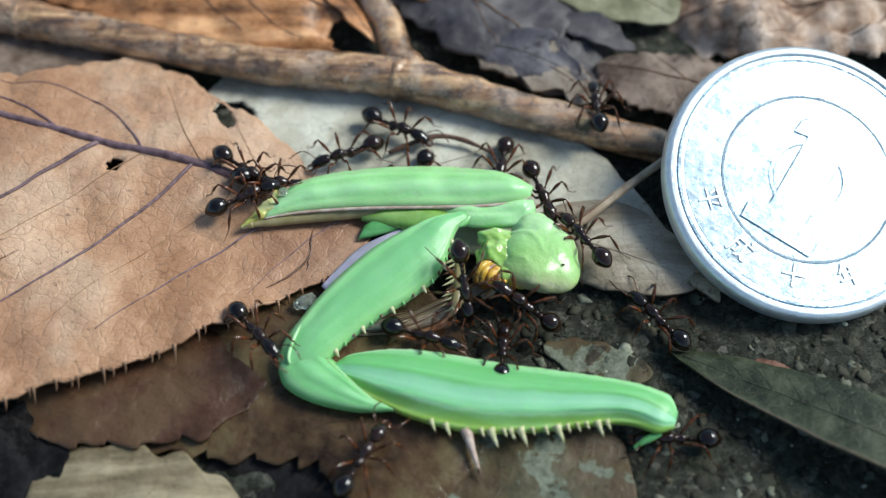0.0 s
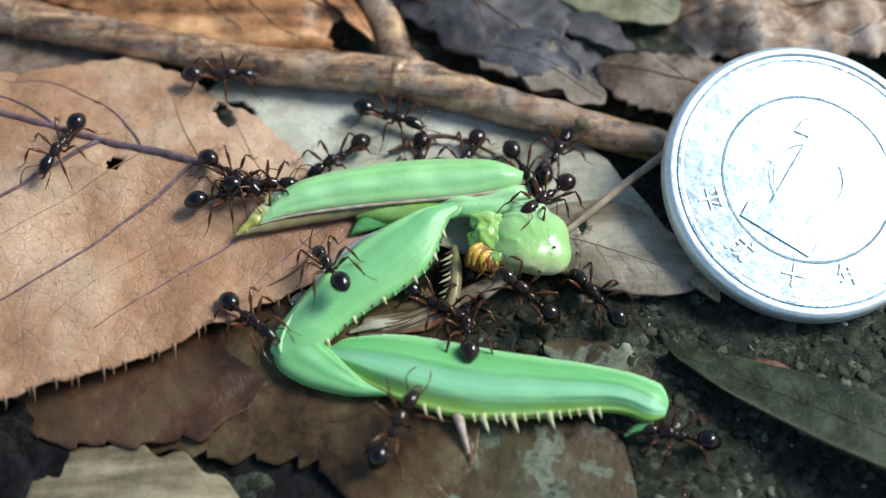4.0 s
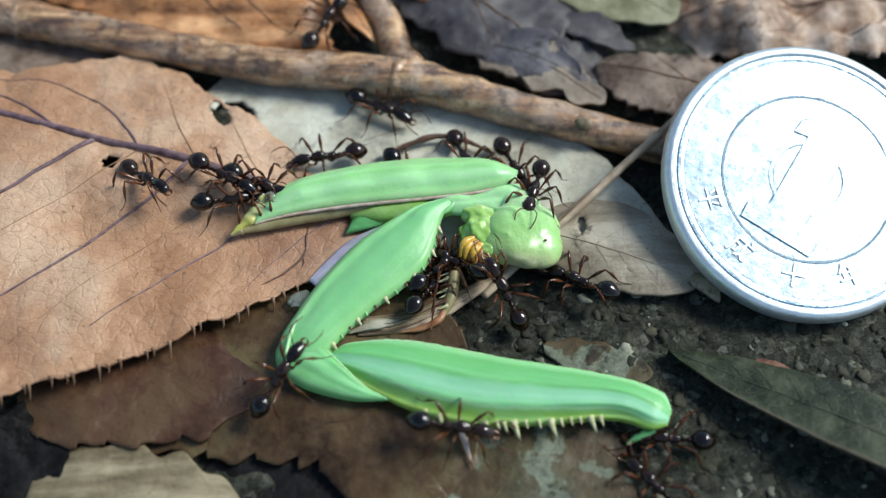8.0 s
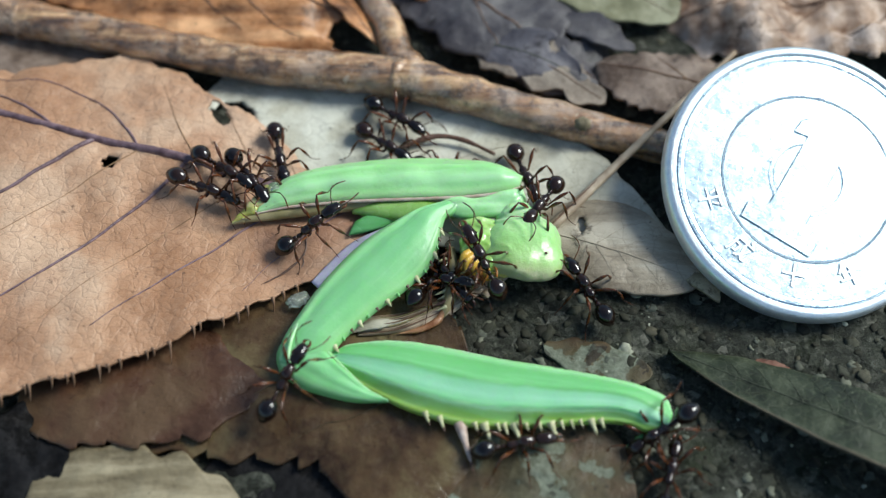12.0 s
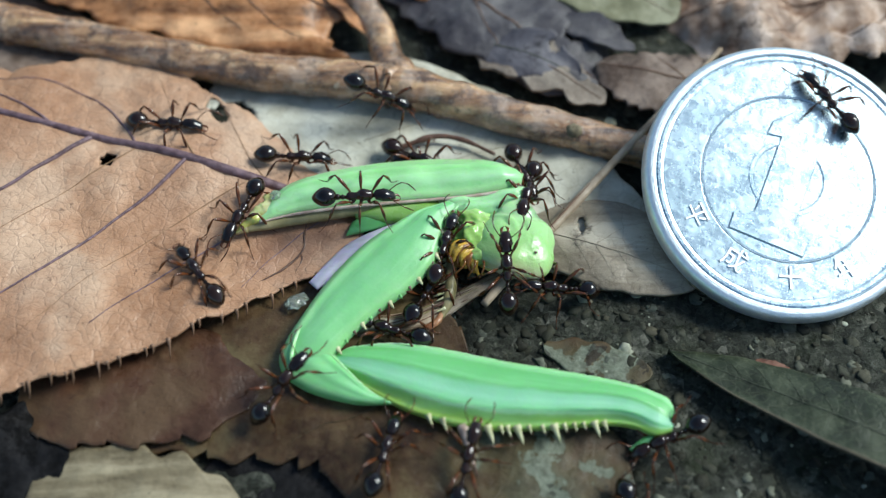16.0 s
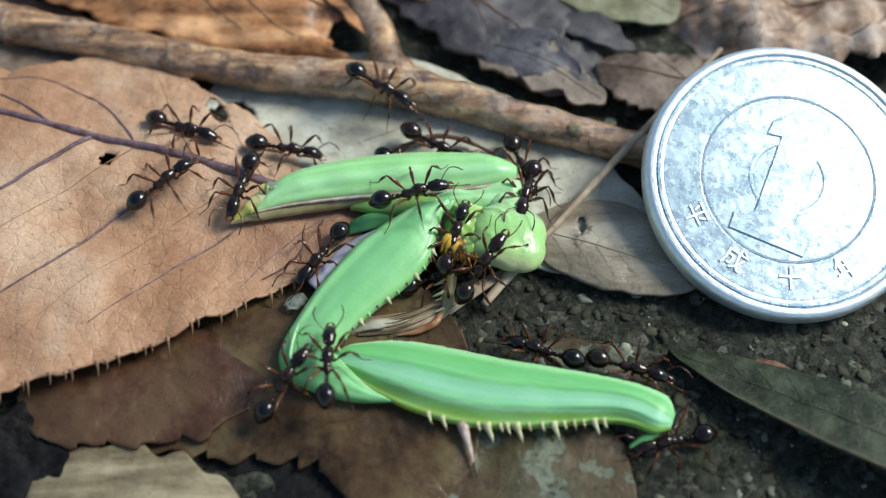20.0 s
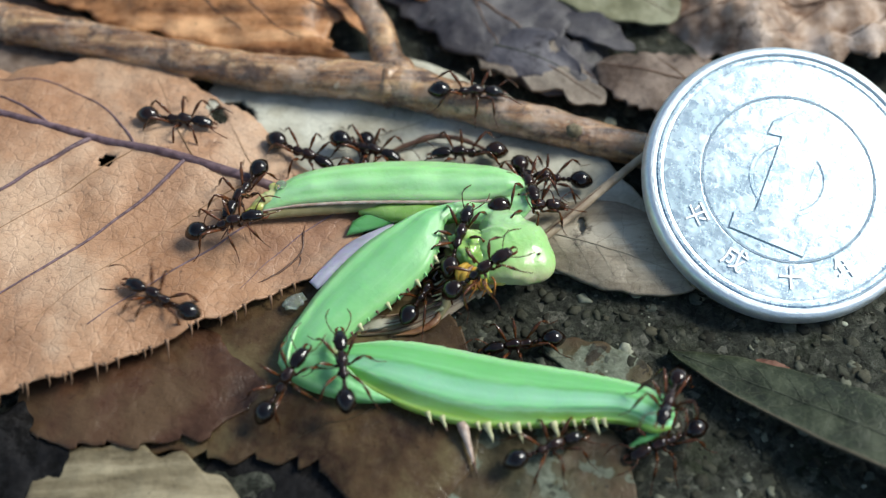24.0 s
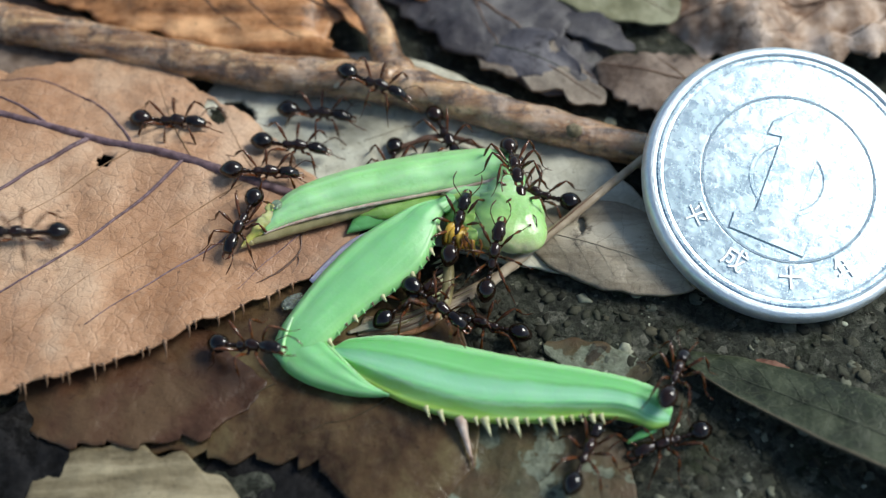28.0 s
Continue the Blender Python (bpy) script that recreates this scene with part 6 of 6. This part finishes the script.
    walk(ants[12], [(0, at(-3.45, 9.38, 1.73, -0, -28)), (1, at(-3.56, 9.70, 1.72, -0, -22)), (2, at(-4.74, 9.53, 1.70, -2, -34)), (3, at(-3.94, 10.33, 1.66, -0, -30)), (5.5, at(-4.42, 10.45, 1.68, -1, -13)), (6, at(-4.73, 10.66, 1.68, -0, -21)), (7, at(-4.84, 10.79, 1.67, -1, -35)), (8, at(-4.68, 11.25, 1.66, -1, -28)), (9, at(-4.07, 11.16, 2.67, 29, -20)), (10, at(-4.12, 11.32, 2.93, 22, -26)), (10.5, at(-4.04, 10.06, 1.68, -1, -40)), (11, at(-3.99, 8.72, 2.03, -10, -44)), (12, at(-3.53, 10.37, 1.69, -1, -35)), (14.5, at(-2.80, 11.04, 2.72, 20, -20)), (16, at(-4.55, 10.85, 3.60, 27, -10)), (17, at(-4.34, 11.32, 3.90, 12, -24)), (18, at(-4.35, 11.53, 3.90, 9, -27)), (20, at(-4.57, 11.42, 3.90, 11, -29)), (21, at(-3.47, 10.76, 3.89, 13, -27)), (22.5, at(-0.96, 10.73, 3.90, 3, -18)), (24, at(1.64, 10.80, 3.90, 9, 6)), (24.5, at(-0.56, 10.47, 3.90, 3, -18)), (25, at(-2.83, 10.42, 3.49, 24, -19)), (26, at(-3.45, 10.56, 3.15, 22, -15)), (27, at(-4.17, 10.66, 3.82, 14, -20)), (28, at(-5.10, 11.63, 3.90, 7, -22))])
    walk(ants[13], [(0, at(-6.73, 7.02, 1.69, 3, -159)), (0.5, at(-8.27, 7.18, 1.81, -3, -165)), (1, at(-9.70, 7.23, 1.97, -9, -169)), (1.5, at(-9.13, 6.56, 1.80, -4, -160)), (2, at(-7.74, 6.28, 1.62, 2, -168)), (3, at(-7.30, 6.35, 1.66, 1, -148)), (3.5, at(-7.56, 6.75, 1.65, 1, -142)), (5.5, at(-6.30, 6.40, 1.69, 1, -141)), (5.67, at(-6.35, 6.54, 1.69, 0, -90)), (5.83, at(-6.41, 6.68, 1.69, -0, -39)), (6, at(-6.46, 6.82, 1.69, -1, 11)), (7, at(-6.86, 6.77, 1.69, -1, 16)), (7.33, at(-7.26, 6.77, 1.67, -0, 74)), (7.67, at(-7.66, 6.77, 1.65, 1, 132)), (8, at(-8.06, 6.77, 1.63, 2, 190)), (9, at(-8.02, 6.65, 1.62, 2, 198)), (10, at(-8.92, 6.81, 1.64, 0, 195)), (11, at(-10.43, 7.36, 1.87, -4, 245)), (12, at(-11.54, 6.68, 2.15, 0, 283)), (12.5, at(-13.38, 6.38, 2.71, 0, 287)), (13.5, at(-16.60, 7.23, 2.90, 2, 323)), (14.5, at(-19.11, 7.70, 2.90, -4, 321)), (15, at(-18.94, 8.60, 2.90, -1, 332)), (16, at(-19.74, 8.75, 2.90, 1, 355)), (17, at(-20.09, 9.05, 2.90, -1, 345)), (18, at(-19.63, 8.52, 2.90, -1, 339)), (19, at(-18.68, 8.42, 2.90, 0, 339)), (21, at(-18.48, 8.47, 2.90, 2, 345)), (24, at(-19.06, 9.13, 2.90, 2, 353)), (25, at(-19.40, 9.16, 2.90, -2, 338)), (26, at(-20.70, 9.43, 2.90, -6, 324)), (26.5, at(-21.96, 10.25, 2.90, -2, 278)), (27, at(-23.16, 9.95, 2.90, -3, 228)), (27.15, at(-22.92, 9.40, 2.90, -3, 271)), (27.3, at(-22.67, 8.85, 2.90, -2, 315)), (28, at(-19.54, 8.98, 2.90, 0, 356))])
    walk(ants[14], [(0, at(14.22, -6.11, 1.03, -3, 131)), (1, at(11.69, -4.26, 1.60, -12, 141)), (2, at(11.02, -4.56, 1.60, -10, 142)), (3, at(10.85, -4.28, 1.60, -12, 129)), (3.5, at(10.31, -4.84, 1.12, -1, 129)), (5.5, at(10.25, -2.18, 1.60, -2, 123)), (6, at(10.33, -1.85, 1.60, -1, 121)), (7, at(10.06, -2.12, 1.60, -3, 114)), (8, at(9.22, -3.50, 1.60, 12, 149)), (9, at(9.35, -3.85, 1.08, 5, 145)), (10, at(9.07, -3.83, 1.06, 4, 156)), (11, at(8.16, -5.11, 0.91, 2, 164)), (12, at(9.64, -4.26, 1.60, -12, 122)), (14.5, at(9.36, -1.29, 1.60, 1, 118)), (15.5, at(8.79, -2.84, 1.60, -10, 137)), (16, at(7.79, -4.04, 1.60, -12, 182)), (17, at(6.13, -4.66, 0.83, 2, 164)), (18, at(7.34, -4.83, 0.83, 5, 156)), (19, at(6.18, -8.22, 0.78, 6, 178)), (20, at(6.60, -8.41, 1.07, 5, 159)), (21, at(5.76, -8.05, 0.83, 6, 163)), (24, at(5.30, -7.69, 0.71, 3, 189)), (25, at(4.10, -7.15, 0.71, -0, 167)), (28, at(3.20, -6.37, 0.66, 0, 164))])
    walk(ants[15], [(0, at(5.48, -5.82, 2.29, -24, 152)), (1, at(5.39, -5.71, 2.28, -25, 142)), (2, at(3.76, -5.72, 2.15, -29, 97)), (3, at(5.60, -5.11, 2.15, -37, 147)), (3.5, at(5.90, -4.97, 2.22, -35, 155)), (5.5, at(4.29, -4.76, 2.10, -24, 125)), (6, at(4.64, -4.23, 2.10, -24, 139)), (7, at(4.32, -3.83, 1.12, -12, 108)), (8, at(4.16, -4.86, 2.16, -36, 124)), (9, at(3.61, -3.85, 2.46, -38, 140)), (11, at(3.38, -4.25, 3.63, -28, 128)), (12, at(2.65, -3.54, 4.02, -28, 121)), (14.5, at(2.60, -3.52, 3.97, -31, 131)), (15.2, at(3.57, -3.10, 2.57, -32, 108)), (16, at(4.15, -4.15, 3.61, -32, 93)), (17, at(3.97, -3.13, 4.22, -18, 86)), (18, at(3.37, -3.90, 3.54, -32, 76)), (19, at(2.57, -3.60, 3.55, -32, 49)), (20, at(2.42, -3.67, 3.45, -30, 51)), (21, at(2.34, -4.64, 3.89, -27, 47)), (24, at(2.12, -4.45, 4.11, -30, 24)), (25, at(2.02, -4.18, 4.16, -26, 32)), (26, at(1.99, -3.52, 4.15, -12, 31)), (27, at(3.17, -2.89, 3.48, -22, 59)), (28, at(3.23, -3.01, 3.24, -28, 76))])
    walk(ants[16], [(0, at(3.83, -8.80, 1.70, 12, 85)), (0.5, at(3.37, -6.72, 0.69, -1, 131)), (0.75, at(2.63, -6.46, 1.05, -8, 79)), (1, at(1.88, -6.19, 1.42, -16, 28)), (1.5, at(-0.15, -6.12, 1.70, -5, 30)), (2, at(-1.26, -5.59, 1.70, -0, 18)), (3, at(-0.70, -5.17, 1.70, -5, 16)), (3.5, at(-0.67, -5.53, 1.70, -4, 9)), (4.17, at(-0.54, -4.99, 1.70, -2, -50)), (4.83, at(-0.42, -4.46, 1.70, -1, -110)), (5.5, at(-0.30, -3.92, 1.70, 0, -169)), (5.75, at(-0.32, -4.12, 1.70, 6, -207)), (6, at(-0.34, -4.31, 1.70, 12, -245)), (6.5, at(-0.52, -3.99, 1.70, 7, -201)), (7, at(-0.71, -3.67, 1.70, 2, -157)), (7.5, at(-0.85, -3.88, 1.61, 11, -228)), (8, at(-0.99, -4.10, 1.52, 21, -299)), (9, at(-0.81, -3.38, 1.70, 0, -309)), (11, at(-0.81, -3.43, 1.59, 19, -299)), (14.5, at(-0.71, -3.99, 1.70, -4, -324)), (16, at(-1.17, -4.53, 1.70, 12, -295)), (18, at(-1.09, -3.45, 1.70, 0, -310)), (19, at(-0.06, -2.24, 1.70, -12, -362)), (21, at(-1.08, -4.31, 1.70, 12, -307)), (24, at(-1.36, -4.63, 1.70, 12, -297)), (28, at(-2.37, -5.17, 1.70, -2, -321))])
    walk(ants[17], [(0, at(1.35, -4.58, 3.44, 36, -80)), (1, at(1.51, -4.07, 2.75, 38, -64)), (2, at(1.69, -6.42, 1.49, 20, -53)), (2.75, at(1.68, -7.00, 1.88, 24, 18)), (3.5, at(1.67, -7.57, 2.26, 28, 88)), (5.5, at(1.17, -5.92, 2.29, -17, 96)), (6, at(1.62, -3.95, 2.00, 4, 92)), (7, at(1.40, -1.91, 2.00, 4, 109)), (8, at(0.70, -2.14, 2.00, 4, 151)), (8.5, at(0.36, -2.12, 2.00, 4, 87)), (9, at(0.01, -2.10, 2.00, 4, 22)), (11, at(0.07, -2.75, 2.00, 4, -5)), (12.17, at(0.16, -3.01, 2.00, 4, -61)), (13.33, at(0.26, -3.26, 2.00, 4, -116)), (14.5, at(0.36, -3.52, 2.00, 4, -172)), (15.25, at(0.31, -2.58, 2.00, 6, -229)), (16, at(0.04, -1.77, 2.90, -9, -286)), (17, at(-0.11, -1.39, 2.90, -6, -287)), (18, at(-0.33, -2.75, 2.90, -3, -301)), (19, at(0.64, -0.99, 2.90, -4, -285)), (20, at(0.71, -1.04, 2.90, -12, -287)), (21, at(0.70, -0.90, 2.90, -3, -291)), (24, at(1.01, -1.21, 2.90, -10, -287)), (25, at(1.02, -0.43, 2.90, -1, -288)), (26, at(0.98, -0.55, 2.90, -4, -289)), (27, at(0.73, -1.28, 2.90, -12, -292)), (28, at(0.93, -0.21, 2.90, -12, -285))])
    walk(ants[18], [(0, at(-1.42, -7.68, 1.90, 2, -17)), (0.5, at(-5.09, -8.18, 4.16, 27, 4)), (1, at(-4.49, -7.66, 4.12, 27, -1)), (1.17, at(-4.94, -7.10, 4.39, 19, 52)), (1.33, at(-5.38, -6.54, 4.66, 11, 104)), (1.5, at(-5.83, -5.97, 4.93, 3, 157)), (2, at(-6.66, -4.81, 4.60, 27, 146)), (3, at(-7.88, -3.75, 3.75, 23, 132)), (3.5, at(-7.98, -3.65, 3.76, 22, 130)), (4.5, at(-6.09, -4.43, 4.77, 21, 99)), (5.5, at(-4.59, -4.72, 5.05, -5, 53)), (6, at(-3.13, -6.17, 3.90, 38, -18)), (6.4, at(-1.60, -5.40, 1.90, 10, -10)), (7, at(-0.24, -2.99, 1.66, -23, 5)), (8, at(-0.34, -2.69, 1.90, 12, 47)), (8.33, at(-0.56, -2.96, 1.79, 2, -8)), (8.67, at(-0.78, -3.22, 1.69, -8, -62)), (9, at(-0.99, -3.49, 1.58, -18, -117)), (9.33, at(-0.99, -3.53, 1.69, -16, -63)), (9.67, at(-0.99, -3.57, 1.79, -14, -8)), (10, at(-0.99, -3.61, 1.90, -12, 46)), (12, at(-0.43, -3.44, 1.68, -23, -19)), (14.5, at(-0.43, -4.28, 1.90, -4, 31)), (14.83, at(-0.64, -4.82, 1.90, -3, -27)), (15.17, at(-0.85, -5.37, 1.90, -2, -85)), (15.5, at(-1.07, -5.91, 1.90, -0, -142)), (16, at(-3.21, -7.31, 1.90, 1, -198)), (17, at(-3.83, -7.14, 3.29, -25, -162)), (17.5, at(-4.75, -7.42, 4.42, -9, -159)), (18, at(-5.90, -6.50, 4.87, 5, -168)), (18.5, at(-7.16, -2.96, 3.42, 13, -177)), (19, at(-9.03, -2.49, 2.32, 2, -133)), (20, at(-8.01, -1.75, 2.35, 5, -125)), (21, at(-9.06, -3.12, 2.35, 3, -107)), (21.5, at(-9.82, -3.50, 2.33, 1, -109)), (22.5, at(-11.51, -3.35, 2.26, -6, -155)), (23.5, at(-15.67, -5.24, 2.93, -8, -198)), (24, at(-18.02, -5.65, 2.99, -11, -204)), (24.25, at(-22.99, -6.29, 3.68, -2, -185)), (24.5, at(-28.20, -7.52, 3.51, 1, -171)), (25.5, at(-34.70, -8.66, 3.56, 2, -175)), (28, at(-35.07, -8.65, 3.54, 2, -175))])
    walk(ants[19], [(0, at(10.99, 10.32, 2.88, 12, 91)), (0.25, at(11.84, 10.95, 2.71, 2, 48)), (0.5, at(12.70, 11.57, 2.55, -7, 6)), (1, at(14.57, 11.11, 2.74, -30, -13)), (1.25, at(14.64, 11.42, 2.79, -2, -79)), (1.5, at(14.71, 11.73, 2.83, 26, -146)), (2, at(9.40, 6.76, 2.50, 17, -134)), (3, at(8.99, 6.81, 2.20, 14, -139)), (3.5, at(8.24, 5.94, 1.65, 0, -207)), (3.85, at(8.04, 6.45, 1.71, -1, -266)), (4.2, at(7.84, 6.96, 1.76, -3, -324)), (4.8, at(10.40, 9.16, 3.48, 26, -309)), (5.4, at(15.18, 18.15, 2.02, -4, -298)), (6.2, at(19.56, 27.55, 0.96, 4, -292)), (28, at(20.19, 28.96, 0.83, 3, -292))])
    walk(ants[20], [(0, at(4.16, 6.07, 1.70, -12, -100)), (1, at(1.87, 5.85, 1.70, -12, -88)), (2, at(2.10, 6.64, 1.70, -0, -157)), (3, at(2.33, 6.47, 1.70, -12, -107)), (5.5, at(0.56, 7.28, 1.64, -0, -124)), (6, at(1.04, 7.09, 1.70, -12, -103)), (7, at(0.50, 6.56, 1.70, -12, -98)), (9, at(2.45, 7.26, 1.70, -9, -23)), (10, at(0.00, 7.68, 1.67, 1, 14)), (11, at(-1.06, 7.21, 1.70, 1, -12)), (12, at(-4.29, 7.88, 1.70, -7, -42)), (12.5, at(-2.98, 7.76, 1.70, 1, -42)), (14.5, at(1.33, 6.22, 1.70, -12, -94)), (16, at(-1.90, 6.64, 1.70, 0, -26)), (17, at(-2.66, 6.96, 1.70, -12, -62)), (18, at(-0.66, 7.01, 1.70, -12, -81)), (19, at(-1.62, 6.76, 1.70, -12, -78)), (20, at(-0.60, 7.81, 1.70, 12, -26)), (21, at(0.34, 6.27, 1.70, -12, -81)), (22.5, at(1.11, 6.67, 1.69, -6, -129)), (24, at(1.88, 7.08, 1.67, 1, -178)), (25, at(1.84, 6.76, 1.70, -0, -157)), (26, at(0.48, 6.95, 1.68, -1, -93)), (27, at(0.48, 7.88, 1.70, 11, -51)), (28, at(0.14, 8.75, 1.66, 1, -66))])
    walk(ants[21], [(0, at(-2.15, 5.33, 1.30, -7, -119)), (1, at(-1.55, 5.09, 1.30, -3, -126)), (2, at(-0.90, 6.81, 1.30, -12, -97)), (3.5, at(-1.06, 6.51, 1.30, -12, -116)), (4.5, at(-2.75, 7.10, 1.30, -6, -50)), (5.5, at(-4.44, 7.68, 1.30, 0, 15)), (6, at(-1.68, 8.01, 1.30, 8, 25)), (6.5, at(-2.61, 6.67, 1.30, 4, -21)), (7, at(-3.54, 5.33, 1.30, -0, -67)), (10, at(0.44, 5.58, 1.30, 3, -15)), (21, at(-3.15, 5.58, 1.30, -1, -51)), (23.5, at(-3.78, 7.06, 1.30, 1, -60)), (24, at(-5.58, 6.81, 1.30, -12, -91)), (25, at(-3.45, 5.58, 1.30, -12, -79)), (27, at(-3.98, 6.86, 1.30, -12, -80)), (28, at(-3.56, 6.31, 1.30, -12, -93))])
    walk(ants[22], [(0, at(41.82, 12.16, 1.02, -0, 143)), (15, at(41.82, 12.16, 1.02, -0, 143)), (15.3, at(38.50, 10.50, 1.10, 0, 142)), (15.5, at(35.20, 9.00, 4.60, -20, 141)), (15.8, at(29.82, 5.36, 5.36, -12, 143, -11)), (16, at(26.42, 7.88, 6.26, -14, 129, -8)), (16.25, at(24.36, 8.15, 6.44, -10, 152, -13)), (16.5, at(21.88, 8.01, 6.52, -7, 164, -15)), (16.62, at(21.68, 6.46, 6.09, 3, 202, -16)), (16.75, at(21.48, 4.91, 5.65, 13, 240, -11)), (17, at(22.29, 1.08, 4.52, 13, 243, -10)), (17.5, at(15.74, -4.32, 2.46, 30, 193)), (18, at(8.06, -7.02, 0.93, 2, 163)), (18.5, at(7.93, -7.71, 0.98, 2, 201)), (18.67, at(8.02, -7.88, 1.00, 1, 258)), (18.83, at(8.11, -8.06, 1.02, 0, 315)), (19, at(8.20, -8.24, 1.05, -1, 372)), (20, at(11.80, -9.54, 1.09, -0, 343)), (21, at(12.45, -10.37, 1.14, 5, 357)), (21.75, at(13.14, -10.74, 1.65, -9, 316)), (22.5, at(13.84, -11.12, 2.16, -24, 275)), (24, at(13.88, -12.78, 3.63, -26, 246)), (25, at(14.13, -12.39, 3.42, -27, 222)), (26, at(14.24, -12.26, 3.35, -29, 221)), (27, at(14.59, -10.80, 2.11, -24, 250)), (27.33, at(14.55, -10.88, 2.31, -10, 309)), (27.67, at(14.50, -10.96, 2.52, 4, 367)), (28, at(14.46, -11.04, 2.73, 17, 426))])
    walk(ants[23], [(0, at(-33.87, -12.01, 3.62, -0, 29)), (18.8, at(-33.85, -12.04, 3.67, 1, 30)), (19.3, at(-28.10, -11.24, 3.22, 3, 42)), (19.5, at(-25.16, -8.07, 3.43, -5, 110)), (19.75, at(-23.20, -2.03, 3.32, 4, 66)), (20, at(-19.23, 3.05, 3.52, -8, 41)), (20.5, at(-19.93, 3.29, 3.51, -5, 37)), (21, at(-16.87, -0.55, 2.91, 2, 14)), (21.5, at(-15.48, 0.02, 2.89, 2, 12)), (23.5, at(-14.72, -0.07, 3.49, -13, 10)), (24, at(-14.60, -0.19, 3.46, -13, 10)), (25, at(-15.71, 0.41, 2.89, -0, 48)), (26, at(-14.66, 0.45, 2.85, 1, 35)), (26.5, at(-13.72, -0.84, 3.36, -16, 13)), (27, at(-12.41, -1.46, 2.59, 1, 8)), (27.25, at(-13.47, -0.53, 2.70, 2, -21)), (27.33, at(-14.42, -0.67, 2.75, 0, -72)), (27.42, at(-15.38, -0.81, 2.79, -2, -123)), (27.5, at(-16.33, -0.95, 2.83, -4, -174)), (28, at(-27.38, -0.96, 3.65, -11, -172))])
    walk(ants[24], [(0, at(-11.91, 3.86, 2.69, 9, -6)), (1, at(-12.28, 3.77, 2.82, 8, -2)), (2, at(-12.51, 3.23, 3.25, 10, 15)), (3, at(-12.39, 3.32, 3.23, 12, 14)), (5.5, at(-12.72, 3.03, 3.14, -0, -3)), (7, at(-12.81, 3.01, 3.00, -1, -5)), (8, at(-12.68, 3.37, 3.22, 3, -24)), (9, at(-13.11, 3.55, 3.30, -2, -34)), (11, at(-13.36, 3.63, 3.35, -1, -35)), (12, at(-13.42, 4.04, 3.19, -3, -55)), (14.5, at(-12.85, 2.67, 2.99, 6, -102)), (16, at(-13.52, 1.40, 2.87, 1, -112)), (17, at(-13.62, 2.38, 3.07, 5, -109)), (18, at(-13.47, 3.09, 2.89, 1, -97)), (19, at(-13.73, 3.03, 2.97, 2, -99)), (20, at(-13.71, 3.44, 3.06, -2, -103)), (21, at(-13.45, 3.38, 3.08, -1, -102)), (24, at(-13.52, 3.07, 2.92, -2, -116)), (25, at(-13.89, 3.32, 3.07, 0, -92)), (26, at(-13.99, 3.39, 3.20, 9, -38)), (27, at(-13.33, 1.33, 2.81, 0, -106)), (28, at(-13.45, 0.58, 2.84, -0, -109))])
    walk(ants[25], [(0, at(16.12, -21.94, 1.06, 2, 135)), (4, at(15.92, -20.90, 1.02, 3, 134)), (5.5, at(13.31, -17.60, 0.96, 2, 198)), (6, at(12.21, -17.44, 1.26, -8, 189)), (7, at(13.43, -17.31, 0.97, 1, 128)), (9, at(12.27, -17.88, 0.91, -0, 148)), (11, at(11.65, -17.65, 1.24, -8, 219)), (11.5, at(12.72, -17.34, 1.14, -4, 146)), (12, at(13.79, -17.03, 1.05, -0, 74)), (14.5, at(11.88, -18.89, 1.24, -8, 140)), (15, at(11.86, -19.18, 1.22, -2, 192)), (15.5, at(11.83, -19.46, 1.20, 3, 244)), (16, at(11.81, -19.75, 1.18, 8, 296)), (17, at(12.93, -22.70, 0.82, 1, 274)), (28, at(12.90, -23.04, 0.84, -0, 274))])
    walk(ants[26], [(0, at(0.52, -23.28, 1.63, 3, 164)), (9.75, at(-0.29, -23.43, 1.57, 1, 114)), (19.5, at(-1.11, -23.58, 1.51, -1, 64)), (20.3, at(1.03, -20.42, 1.62, -2, 54)), (21, at(3.17, -16.39, 1.72, -1, 49)), (21.5, at(4.41, -15.97, 1.80, -1, 53)), (23.5, at(6.07, -15.45, 1.80, 2, 27)), (24, at(6.20, -15.47, 1.80, 2, 23)), (25, at(6.58, -15.58, 1.80, 2, 43)), (26, at(7.51, -16.10, 1.80, -12, 69)), (27, at(7.91, -15.51, 1.80, -12, 93)), (28, at(8.63, -15.94, 1.72, 0, 64))])
    walk(ants[27], [(0, at(-22.72, 28.67, 4.67, 1, -32)), (6, at(-14.66, 28.71, 3.75, 8, -38)), (7, at(-11.72, 22.12, 4.23, -6, -74)), (7.3, at(-10.45, 18.12, 3.74, 12, -78)), (7.37, at(-10.20, 17.81, 3.58, 5, -28)), (7.43, at(-9.95, 17.49, 3.41, -2, 23)), (7.5, at(-9.71, 17.18, 3.25, -8, 74)), (8, at(-8.77, 17.71, 3.52, -13, 56)), (8.5, at(-6.77, 21.27, 4.19, -8, 62)), (9.5, at(-4.56, 30.59, 1.12, 3, 70)), (28, at(-4.12, 31.37, 1.00, 4, 70))])
    walk(ants[28], [(0, at(-30.15, 29.38, 4.59, -1, -38)), (25, at(-30.15, 29.38, 4.59, -1, -38)), (26, at(-19.69, 21.99, 4.94, 3, -38)), (26.5, at(-15.25, 17.40, 3.46, 11, -49)), (27, at(-12.69, 11.77, 2.54, -21, 3)), (27.5, at(-11.70, 11.63, 1.67, 1, -17)), (28, at(-9.34, 10.67, 1.63, 1, -7))])
    for k, ant in enumerate(ants):
        gait(ant, k)


motions()
